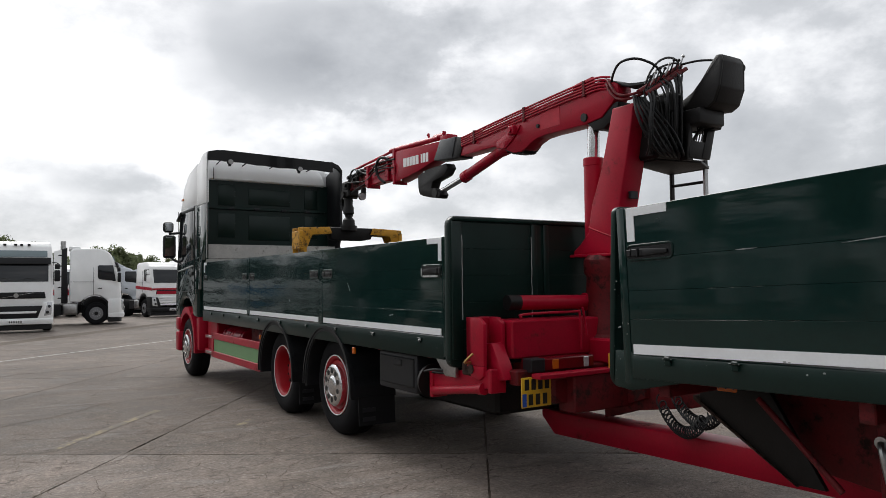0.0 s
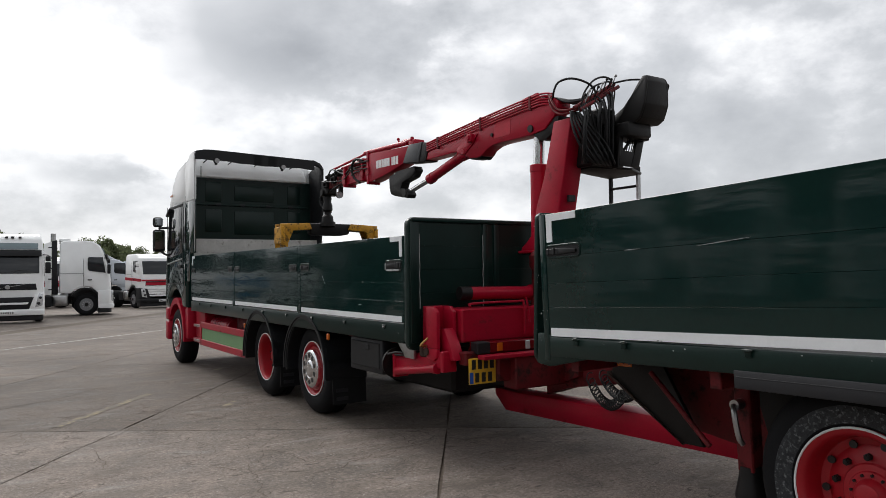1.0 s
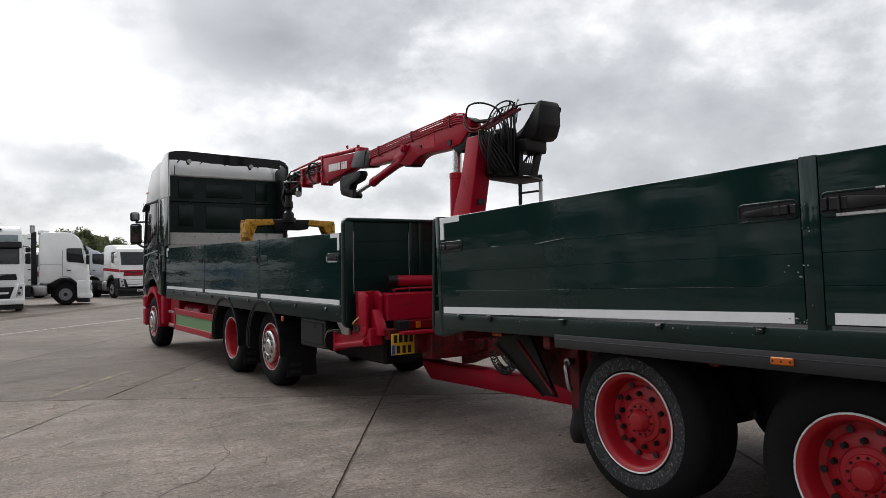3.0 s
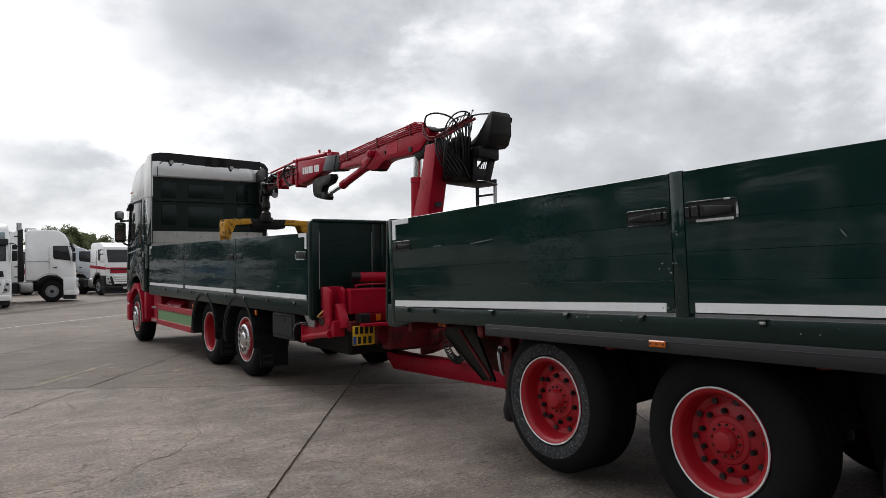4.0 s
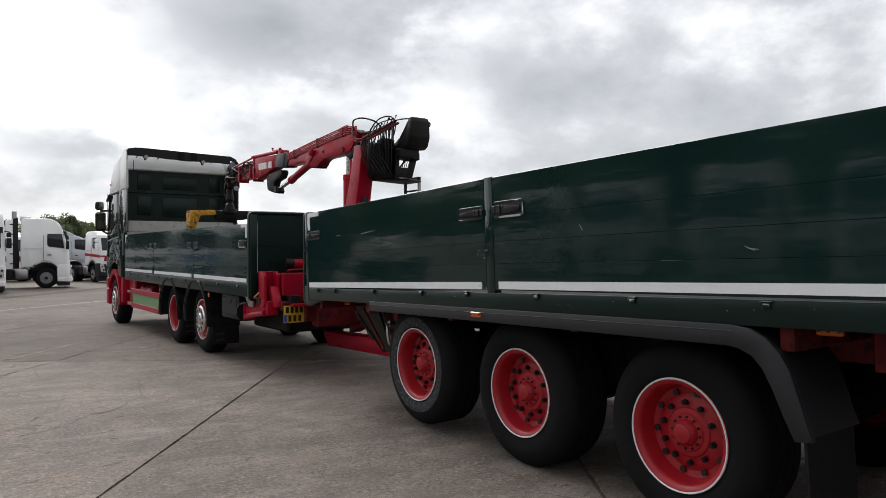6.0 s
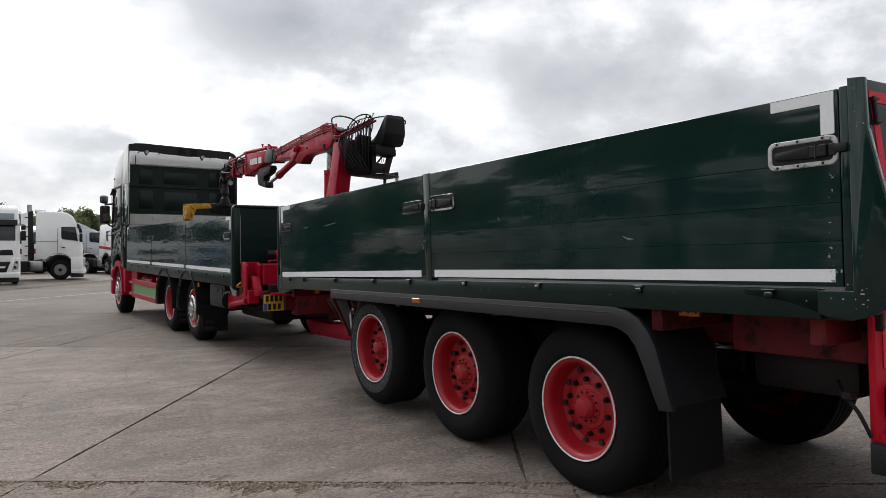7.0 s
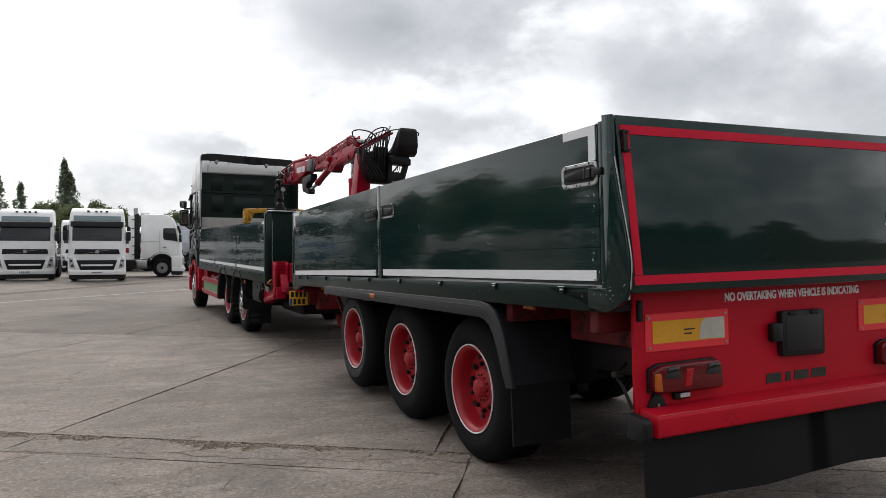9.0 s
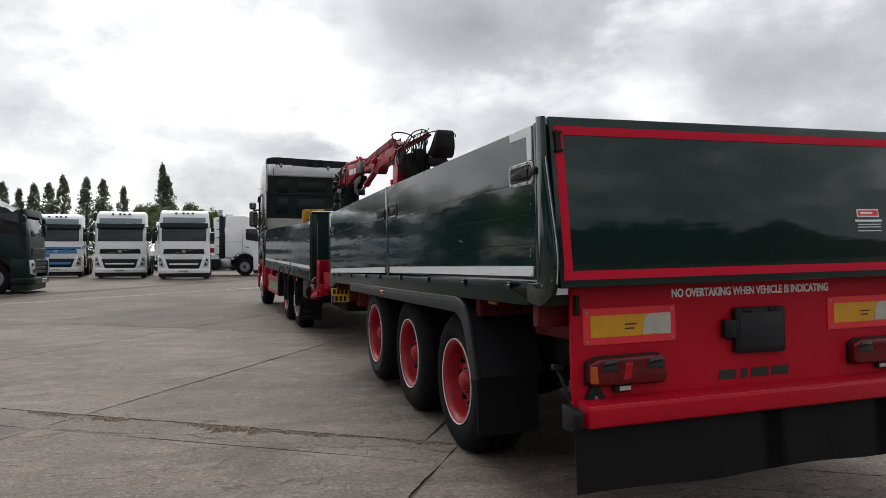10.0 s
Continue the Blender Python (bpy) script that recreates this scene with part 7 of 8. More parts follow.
    prism(bm, [(-1.335, 3.300), (-1.315, 3.350), (-1.280, 3.358), (-1.272, 3.330), (-1.262, 3.10), (-1.20, 3.005), (-0.900, 3.025), (-0.895, 2.985), (-1.00, 2.962), (-1.20, 2.945), (-1.275, 2.985), (-1.320, 3.100)], "x", 1.68, 1.955, bev=0.012, seg=2)
    for v in bm.verts:        # the shell narrows towards its top and leans a little
        v.co.y -= 0.015
        v.co.z -= 0.034
        k = min(1.0, max(0.0, (v.co.z - 3.02) / 0.33))
        v.co.x = 1.8175 + (v.co.x - 1.8175) * (1.04 - 0.26 * k * k)
    part("seat", bm, GREASE_SHADE, t, "worn black bucket seat")
    bm = B()
    tube(bm, [(1.64, -0.98, 3.31), (1.72, -1.10, 3.325), (1.80, -1.20, 3.315), (1.90, -1.29, 3.290), (1.975, -1.330, 3.262), (1.99, -1.31, 3.22)], 0.009, n=7)
    part("guard_rod", bm, GREASE_SHADE, t, "thin guard rod")
    bm = B()
    prism(bm, [(1.87, 2.86), (1.955, 2.86), (1.865, 2.55), (1.765, 2.55)], "y", -1.08, -1.04, bev=0.004)
    prism(bm, [(1.62, 2.55), (1.82, 2.55), (1.875, 2.680), (1.62, 2.690)], "y", -1.075, -1.045, bev=0.003)
    prism(bm, [(1.60, 2.53), (1.67, 2.53), (1.67, 2.86), (1.60, 2.86)], "y", -1.07, -1.04, bev=0.003)
    prism(bm, [(1.66, 2.675), (1.685, 2.675), (1.80, 2.80), (1.775, 2.80)], "y", -1.07, -1.045, bev=0.003)
    prism(bm, [(-1.10, 2.82), (-0.95, 2.82), (-1.00, 2.53), (-1.06, 2.53)], "x", 1.60, 1.63, bev=0.004)
    part("seat_frame", bm, GREASE_SHADE, t, "black seat frame")
    for k in range(3):
        bm = B()
        tube(bm, [(1.74 + 0.03 * k, -1.06, 2.83), (1.73 + 0.03 * k, -1.07, 2.75), (1.71 + 0.03 * k, -1.06, 2.66)], 0.005, n=5, k=3)
        part("cable", bm, HOSE, t, "thin black cable")
    for y in (-0.46, -0.815):
        bm = B()
        box(bm, 2.128, 2.172, y - 0.013, y + 0.013, 1.30, 2.56 if y > -0.5 else 2.60, bev=0.005)
        part("ladder_rail", bm, GREASE_SHADE if y > -0.5 else STEEL, t, "worn ladder rail")
    for k in range(5):
        bm = B()
        cyl(bm, (2.15, -0.46, 2.425 - 0.26 * k), (2.15, -0.815, 2.425 - 0.26 * k), 0.013, n=8)
        part("ladder_rung", bm, GREASE_SHADE, t)
    # manifold and hose cluster at the knee
    bm = B()
    cyl(bm, (1.18, -0.965, 3.035), (1.68, -0.965, 3.315), 0.019, n=10)
    cyl(bm, (1.22, -1.00, 3.015), (1.70, -1.00, 3.285), 0.017, n=10)
    part("manifold", bm, RED_D, t, "grimy dark red pipe manifold")
    r = random.Random(12)
    for k in range(22):
        bm = B()
        f = k / 21
        x, z = 1.22 + 0.42 * f, 3.05 + 0.23 * f
        ze = r.uniform(2.56, 2.85)
        y = -0.985 + r.uniform(-0.05, 0.04)
        sway = r.uniform(-0.05, 0.05)
        tube(bm, [(x, -0.975, z), (x - 0.01, y - 0.04, z - 0.09), (x + sway - 0.02, y - 0.06, (z + ze) / 2), (x + sway, y - 0.03, ze + 0.06), (x + 0.06, -0.93, ze)], r.uniform(0.006, 0.012), n=7, k=4)
        part("hose", bm, HOSE, t, "black hydraulic hose")
    for k in range(7):
        bm = B()
        d = 0.018 * k
        tube(bm, [(x0 + 0.010 + d, -0.50, 3.215), (x0 + 0.012 + d, -0.66, 3.195), (x0 + 0.03 + d, -0.80, 3.13 + 0.01 * (k % 3)), (1.34 + d * 1.5, -0.93, 3.14 + 0.012 * k), (1.44 + d * 1.6, -0.97, 3.20 + 0.014 * k)], 0.010, n=7, k=5)
        part("hose", bm, HOSE, t, "black hydraulic hose")
    for pts, rr, ma in (
            ([(1.26, -0.42, 3.225), (1.23, -0.58, 3.232), (1.195, -0.665, 3.155), (1.185, -0.735, 3.075), (1.19, -0.83, 3.040), (1.25, -0.93, 3.060), (1.42, -0.975, 3.170), (1.66, -0.975, 3.320)], 0.0115, RED_D),
            ([(1.27, -0.42, 3.222), (1.24, -0.56, 3.215), (1.205, -0.635, 3.130), (1.195, -0.710, 3.050), (1.20, -0.82, 3.012), (1.27, -0.94, 3.045), (1.44, -0.985, 3.155), (1.64, -0.985, 3.275)], 0.0115, RED_D),
            ([(1.25, -0.62, 3.19), (1.17, -0.72, 3.235), (1.12, -0.84, 3.285), (1.19, -0.93, 3.305), (1.33, -0.96, 3.285), (1.42, -0.97, 3.235), (1.45, -0.98, 3.14)], 0.010, HOSE),
            ([(1.30, -0.93, 3.12), (1.34, -0.95, 3.22), (1.43, -0.96, 3.315), (1.55, -0.96, 3.362), (1.64, -0.965, 3.345), (1.62, -0.99, 3.26), (1.56, -1.0, 3.16)], 0.009, HOSE),
            ([(1.33, -0.94, 3.13), (1.40, -0.95, 3.235), (1.52, -0.96, 3.300), (1.64, -0.965, 3.325), (1.66, -0.99, 3.25), (1.63, -1.0, 3.12)], 0.008, HOSE)):
        bm = B()
        tube(bm, pts, rr, n=8)
        part("hose", bm, ma, t, "looped hydraulic hose")
    for k in range(6):
        bm = B()
        y = -0.90 - 0.015 * k
        tube(bm, [(1.20 + 0.02 * k, -0.90, 3.02), (1.16 + 0.03 * k, y - 0.06, 2.88), (1.20 + 0.05 * k, y - 0.10, 2.72), (1.34 + 0.04 * k, y - 0.10, 2.585), (1.5 + 0.04 * k, -0.95, 2.56)], 0.011, n=7)
        part("hose", bm, HOSE, t, "black hydraulic hose")
    # stabiliser frame, beam, cylinder and folded leg
    bm = B()
    for x in (0.05, 0.22):
        prism(bm, [(-0.46, 0.97), (-0.24, 0.97), (-0.24, 1.325), (-0.40, 1.325), (-0.46, 1.28)], "x", x, x + 0.035, bev=0.006)
    box(bm, 0.05, 0.255, -0.30, -0.24, 0.97, 1.325, bev=0.006)
    prism(bm, [(-0.60, 0.88), (-0.40, 0.86), (-0.30, 0.95), (-0.27, 1.12), (-0.45, 1.14), (-0.54, 1.00)], "x", 0.13, 0.24, bev=0.01)
    prism(bm, [(-0.46, 0.97), (-0.24, 0.97), (-0.30, 0.885), (-0.40, 0.865), (-0.45, 0.90)], "x", 0.05, 0.085, bev=0.006)
    part("leg_bracket", bm, RED, t, "red stabiliser bracket")
    bm = B()
    box(bm, 0.27, 2.36, -0.52, -0.22, 1.015, 1.300, bev=0.012)
    part("stabiliser_beam", bm, RED, t, "red stabiliser beam")
    bm = B()
    box(bm, 1.05, 1.60, -0.80, -0.30, 0.945, 1.135, bev=0.015)
    for x in (1.12, 1.22, 1.42, 1.52):
        cyl(bm, (x, -0.74, 1.13), (x, -0.74, 1.20), 0.025, n=6)
    part("mounting_block", bm, RED, t, "red crane mounting block")
    bm = B()
    cyl(bm, (0.50, -0.30, 1.425), (1.26, -0.36, 1.415), 0.058, n=20)
    cyl(bm, (1.16, -0.352, 1.416), (1.29, -0.362, 1.414), 0.075, n=20)
    sc = part("slew_cylinder", bm, RED, t, "red horizontal slewing cylinder")
    bm = B()
    cyl(bm, (0.40, -0.292, 1.427), (0.51, -0.301, 1.425), 0.060, n=20)
    part("end_cap", bm, GREASE_SHADE, sc, "black cylinder end")
    bm = B()
    tube(bm, [(0.34, -0.55, 1.32), (0.36, -0.55, 1.345), (0.85, -0.55, 1.35), (0.92, -0.55, 1.33), (0.93, -0.55, 1.06)], 0.010, n=7, k=3)
    tube(bm, [(0.95, -0.55, 1.38), (0.97, -0.55, 1.30), (0.98, -0.56, 1.16)], 0.010, n=7)
    part("pipe", bm, RED, t, "thin red pipe")
    for s, xa in ((-1, 0.125), (1, 2.40)):
        bm = B()
        prism(bm, [(-0.50, 0.815), (-0.47, 0.945), (-0.20, 0.925), (0.27, 0.855), (0.30, 0.700), (0.06, 0.720)], "x", xa - 0.055, xa + 0.075, bev=0.010)
        cyl(bm, (xa - 0.050, -0.38, 0.800), (xa - 0.050, 0.27, 0.712), 0.036, n=18)
        cyl(bm, (xa - 0.050, -0.43, 0.806), (xa - 0.050, -0.38, 0.80), 0.045, n=18)
        box(bm, xa - 0.06, xa + 0.08, -0.53, -0.48, 0.78, 0.955, bev=0.008)
        box(bm, xa - 0.07, xa + 0.08, 0.265, 0.315, 0.655, 0.875, bev=0.008)
        lg = part("stabiliser_leg", bm, RED, t, "red folded stabiliser leg")
        bm = B()
        cyl(bm, (xa, 0.36, 0.775), (xa, 0.40, 0.78), 0.145, 0.135, n=22)
        part("foot_plate", bm, GREASE_SHADE, lg, "black foot plate")
        bm = B()
        box(bm, xa - 0.068, xa - 0.03, -0.44, -0.16, 0.885, 0.985, bev=0.010)
        cyl(bm, (xa - 0.085, -0.30, 0.94), (xa - 0.06, -0.30, 0.94), 0.035, n=14)
        part("pivot", bm, RUST, lg, "greasy rusty pivot plate")
        bm = B()
        tube(bm, [(xa - 0.08, -0.30, 0.99), (xa - 0.16, -0.34, 1.00), (xa - 0.10, -0.36, 1.06)], 0.010, n=6)
        part("locking_pin", bm, BRASS, lg, "brass-coloured locking pin")
    return t


crane = build_crane()


def build_grab():
    g = thing("block_grab", TRUCK, "chipped yellow and black brick grab hanging in the bed", "grab")
    bm = B()
    prism(bm, [(1.00, 2.375), (1.75, 2.375), (1.66, 2.215), (1.56, 2.195), (1.10, 2.195), (1.05, 2.215)], "y", 4.56, 4.72, bev=0.012)
    box(bm, 0.62, 2.08, 4.58, 4.70, 2.27, 2.35, bev=0.01)
    cyl(bm, (1.31, 4.56, 2.33), (1.31, 4.56, 2.40), 0.12, n=20)
    part("crossbeam", bm, GREASE_SHADE, g, "dark greasy crossbeam")
    for xs, s in ((0.55, 1), (2.15, -1)):
        for y in (4.53, 4.74):
            bm = B()
            pts = [(xs, 2.07), (xs, 2.355), (xs + s * 0.46, 2.375), (xs + s * 0.50, 2.28), (xs + s * 0.20, 2.26), (xs + s * 0.12, 2.07), (xs + s * 0.11, 1.15), (xs, 1.15)]
            prism(bm, pts, "y", y, y + 0.03, bev=0.006)
            part("jaw_plate", bm, YELLOW, g, "chipped yellow jaw plate")
        bm = B()
        x0, x1 = sorted((xs, xs + s * 0.06))
        box(bm, x0, x1, 4.50, 4.80, 2.06, 2.31, bev=0.01)
        part("jaw_bar", bm, YELLOW, g, "chipped yellow jaw bar")
        bm = B()
        box(bm, x0, x1, 4.0, 5.3, 1.16, 1.30, bev=0.01)
        part("jaw_bar", bm, YELLOW, g, "chipped yellow jaw bar")
    return g


build_grab()


# ---- parked lorries ----


def simple_wheel(parent, x, y, z, r, s, w=0.30):
    bm = B()
    lathe(bm, [(-s * o, q) for o, q in ((0.02, 0.28), (0.0, 0.31), (-0.006, 0.40), (0.0, r - 0.08), (0.03, r - 0.02), (0.07, r), (w - 0.05, r), (w, r - 0.08), (w, 0.28))], (x, y, z), "x", 28, False)
    ty = part("wheel", bm, TYRE, parent, "black lorry tyre")
    bm = B()
    dish = ((0.015, 0.295), (0.03, 0.27), (0.09, 0.25), (0.05, 0.20), (0.03, 0.13), (-0.02, 0.12), (-0.03, 0.05), (-0.03, 0.0)) if w < 0.4 else ((0.015, 0.295), (0.03, 0.27), (0.16, 0.25), (0.17, 0.15), (0.05, 0.13), (0.04, 0.0))
    lathe(bm, [(-s * o, q) for o, q in dish], (x, y, z), "x", 24)
    rim = part("rim", bm, RIM, ty, "dull steel rim")
    bm = B()
    cyl(bm, (x + s * 0.02, y, z), (x + s * 0.05, y, z), 0.085, 0.07, n=16)
    part("hub", bm, GREASE_SHADE, rim, "dark hub")
    o = 0.045 if w < 0.4 else 0.165
    bm = B()
    for k in range(10):
        a = 2 * math.pi * k / 10
        c = Vector((x - s * o, y + 0.165 * math.cos(a), z + 0.165 * math.sin(a)))
        cyl(bm, c, c + Vector((s * 0.04, 0, 0)), 0.02, n=6)
    part("wheel_nuts", bm, STEEL, rim, "ring of bright wheel nuts")


def rounded_front(bm, H=9.0):
    """Rounds the corners of a cab in plan and draws its roof in."""
    for x in (0.55, 0.90, 1.02, 1.10, 1.16, 1.20, -0.55, -0.90, -1.02, -1.10, -1.16, -1.20):
        bmesh.ops.bisect_plane(bm, geom=bm.verts[:] + bm.edges[:] + bm.faces[:], plane_co=(x, 0, 0), plane_no=(1, 0, 0))
    for v in bm.verts:
        q = abs(v.co.x)
        e = min(0.30, max(0.0, q - 0.95))
        g = 0.045 * q * q + 0.26 * (1 - math.sqrt(max(0.0, 1 - (e / 0.31) ** 2)))
        v.co.y += g * max(0.0, 1 - max(0.0, v.co.y) / 1.0)
        f = min(1.0, max(0.0, (v.co.z - 2.5) / max(0.1, H - 2.5)))
        v.co.x *= 1 - 0.09 * f * f
    return bm


def tractor(m, paint, height, label, grille=None, stripe=None, deflector=False, rack=False, visor=True, style="bar", group="parked lorries", bumper=None):
    """A parked tractor unit. Its front looks to -y; the origin lies on the ground below the middle of the front."""
    t = thing("tractor_unit", m, label, "lorry", group)
    H = height
    zw0, zw1 = 1.92, 2.70        # windscreen
    prof = [(0.02, 0.82), (0.00, 1.30), (0.05, 1.90), (0.24, zw1), (0.30, zw1 + 0.16), (0.50, H - 0.22), (0.74, H - 0.06), (1.05, H), (2.05, H - 0.02), (2.18, H - 0.12), (2.20, 1.05), (1.74, 1.03), (1.66, 1.14), (1.42, 1.29), (1.15, 1.34), (0.88, 1.29), (0.66, 1.14), (0.56, 0.92), (0.55, 0.80)]
    bm = B()
    prism(bm, prof, "x", -1.23, 1.23, bev=0.06, seg=3)
    part("cab", rounded_front(bm, H), paint, t)
    bm = B()
    prism(bm, [(0.070, zw0), (0.040, zw0), (0.220, zw1 - 0.02), (0.255, zw1 - 0.02)], "x", -1.06, 1.06, bev=0.004)
    part("windscreen", rounded_front(bm), GLASS_F, t, "dark windscreen")
    bm = B()
    for s in (-1, 1):
        tube(bm, [(s * 0.12, 0.035, 1.94), (s * 0.35, 0.06, 2.05), (s * 0.75, 0.075, 1.99)], 0.010, n=5, k=3)
    part("wiper", bm, INK, t, "pair of black wipers")
    if visor:
        bm = B()
        prism(bm, [(0.12, zw1 - 0.12), (0.09, zw1 - 0.10), (0.17, zw1 + 0.14), (0.30, zw1 + 0.14)], "x", -1.14, 1.14, bev=0.01)
        part("sun_visor", rounded_front(bm), BLACK, t, "dark tinted sun visor")
    if H > 3.2:
        bm = B()
        prism(bm, [(0.275, zw1 + 0.17), (0.31, zw1 + 0.17), (0.40, zw1 + 0.42), (0.365, zw1 + 0.42)], "x", -1.02, 1.02, bev=0.004)
        part("roof_window", rounded_front(bm), GLASS_V, t, "tinted roof window")
        for x in (-0.40, -0.05, 0.15, 0.40):
            bm = B()
            box(bm, x - 0.05, x + 0.05, 0.46, 0.60, H - 0.19, H - 0.12, bev=0.008)
            part("roof_lamp", bm, GREY_P, t, "small dark roof lamp")
    # grille and bumper
    g = grille or BLACK
    bm = B()
    prism(bm, [(-0.98, 1.28), (0.98, 1.28), (0.94, 1.52), (-0.94, 1.52)], "y", -0.016, 0.02, bev=0.01)
    gp = part("upper_grille", rounded_front(bm), BLACK, t, "black upper grille")
    bm = B()
    for zz in (1.33, 1.39, 1.45):
        box(bm, -0.92, 0.92, -0.026, -0.014, zz, zz + 0.018, bev=0.003)
    part("slat", rounded_front(bm), GREY_P, gp)
    if style == "bar":
        bm = B()
        prism(bm, [(-0.62, 1.30), (-0.54, 1.30), (0.62, 1.50), (0.54, 1.50)], "y", -0.034, -0.022, bev=0.003)
        cyl(bm, (0, -0.04, 1.40), (0, -0.02, 1.40), 0.085, n=18)
        part("badge_bar", bm, STEEL, gp, "bright diagonal bar and round badge")
        bm = B()
        prism(bm, [(-0.72, 0.54), (0.72, 0.54), (0.88, 1.00), (-0.88, 1.00)], "y", -0.100, 0.02, bev=0.02)
        lg = part("lower_grille", rounded_front(bm), BLACK, t, "black lower grille")
        bm = B()
        prism(bm, [(-0.66, 0.72), (0.66, 0.72), (0.70, 0.80), (-0.70, 0.80)], "y", -0.135, -0.095, bev=0.012)
        part("grille_bar", rounded_front(bm), paint, lg, "body-coloured grille bar")
    else:
        for k in range(4):
            bm = B()
            box(bm, -0.85, 0.85, -0.06, 0.0, 0.66 + 0.13 * k, 0.76 + 0.13 * k, bev=0.015)
            part("grille_bar", rounded_front(bm), paint, t, "body-coloured grille bar")
    bm = B()
    low = [(-0.11, 0.30), (-0.13, 0.48), (-0.10, 0.54), (0.50, 0.54), (0.50, 0.32)]
    prism(bm, low, "x", -1.25, 1.25, bev=0.03, seg=2)
    part("bumper", rounded_front(bm), bumper or paint, t)
    # skirt drawn low in black, standing in for the shadow below it
    bm = B()
    box(bm, -1.20, 1.20, -0.01, 0.55, 0.10, 0.32, bev=0.02)
    part("skirt", rounded_front(bm), BLACK, t, "black skirt deepened for the shadow under the bumper")
    for s in (-1, 1):
        bm = B()
        prism(bm, [(s * 0.70, 0.52), (s * 1.25, 0.52), (s * 1.25, 1.16), (s * 0.90, 1.10)], "y", -0.095, 0.50, bev=0.02)
        part("bumper_corner", rounded_front(bm), bumper or paint, t)
        bm = B()
        pts = [(s * 0.92, 0.60), (s * 1.17, 0.66), (s * 1.20, 1.12), (s * 1.04, 1.14)]
        prism(bm, pts, "y", -0.105, -0.04, bev=0.01)
        hl = part("headlamp", rounded_front(bm), LAMP, t, "clear headlamp")
        bm = B()
        cyl(bm, (s * 1.04, -0.065, 0.75), (s * 1.04, -0.045, 0.75), 0.06, n=14)
        part("reflector", bm, GREY_P, hl, "dark lamp bowl")
        bm = B()
        cyl(bm, (s * 1.10, -0.040, 0.97), (s * 1.10, -0.015, 0.97), 0.055, n=14)
        part("reflector", bm, GREY_P, hl, "dark lamp bowl")
        bm = B()
        box(bm, s * 1.36 - 0.10, s * 1.36 + 0.10, 0.10, 0.24, 1.92, 2.36, bev=0.04, seg=2)
        box(bm, s * 1.36 - 0.09, s * 1.36 + 0.09, 0.12, 0.24, 2.40, 2.60, bev=0.03, seg=2)
        tube(bm, [(s * 1.18, 0.36, 2.66), (s * 1.34, 0.20, 2.64), (s * 1.42, 0.18, 2.58)], 0.018, n=6, k=3)
        part("mirror", bm, BLACK if style == "bar" else paint, t, "door mirrors")
        X = s * 1.23
        for nm, pts, mt_, lab, out in (("side_window", [(0.30, 1.96), (0.50, 2.00), (1.00, 2.06), (1.06, 2.16), (1.06, 2.66), (1.00, 2.70), (0.42, 2.70)], GLASS_F, "dark side window", 0.006),
                                       ("door_handle", [(0.88, 1.62), (1.05, 1.62), (1.05, 1.67), (0.88, 1.67)], BLACK, "black door handle", 0.02)):
            bm = B()
            a, b = sorted((X + s * out, X - s * 0.02))
            prism(bm, pts, "x", a, b, bev=0.006)
            part(nm, bm, mt_, t, lab)
        bm = B()
        a, b = sorted((X + s * 0.004, X - s * 0.01))
        prism(bm, [(1.22, 1.36), (1.234, 1.36), (1.234, 2.62), (1.22, 2.62)], "x", a, b)
        prism(bm, [(2.18, 1.94), (1.24, 1.94), (1.24, 1.952), (2.18, 1.952)], "x", a, b)
        part("door_gap", bm, GREY_P, t)
        bm = B()
        n = 12
        out = [(1.10 + 0.63 * math.cos(math.pi * i / n), 0.62 + 0.66 * math.sin(math.pi * i / n)) for i in range(n + 1)]
        inn = [(1.10 + 0.56 * math.cos(math.pi * i / n), 0.62 + 0.58 * math.sin(math.pi * i / n)) for i in range(n + 1)]
        a, b = sorted((X + s * 0.01, X - s * 0.35))
        for i in range(n):
            prism(bm, [out[i], out[i + 1], inn[i + 1], inn[i]], "x", a, b)
        bmesh.ops.remove_doubles(bm, verts=bm.verts[:], dist=0.0008)
        a, b = sorted((X - s * 0.36, X - s * 0.42))
        prism(bm, [(0.55, 0.35)] + inn[::-1] + [(1.65, 0.35)], "x", a, b)
        part("wheel_arch", bm, BLACK, t, "black wheel arch")
        bm = B()
        box(bm, min(X, X - s * 0.5), max(X, X - s * 0.5), 1.86, 2.46, 0.46, 0.98, bev=0.10, seg=3)
        part("fuel_tank", bm, STEEL, t, "polished steel side tank")
        bm = B()
        box(bm, min(X - s * 0.06, X - s * 0.5), max(X - s * 0.06, X - s * 0.5), 2.52, 3.20, 0.44, 0.94, bev=0.03)
        part("battery_box", bm, BLACK, t, "black battery box")
        for y in (1.10, 4.05, 5.35):
            simple_wheel(t, s * (1.20 if y < 2 else 1.22), y, 0.505, 0.505, s, 0.30 if y < 2 else 0.55)
        if stripe:
            bm = B()
            a, b = sorted((X + s * 0.005, X - s * 0.02))
            prism(bm, [(0.08, 1.50), (2.16, 1.62), (2.16, 1.78), (0.10, 1.66)], "x", a, b)
            part("stripe", bm, stripe, t, "coloured waist stripe")
    if stripe:
        bm = B()
        box(bm, -1.15, 1.15, -0.03, 0.06, 1.53, 1.62, bev=0.004)
        box(bm, -0.95, 0.95, -0.04, 0.02, 1.30, 1.46, bev=0.004)
        if style == "bar":
            box(bm, -0.68, 0.68, -0.140, -0.10, 0.70, 0.82, bev=0.004)
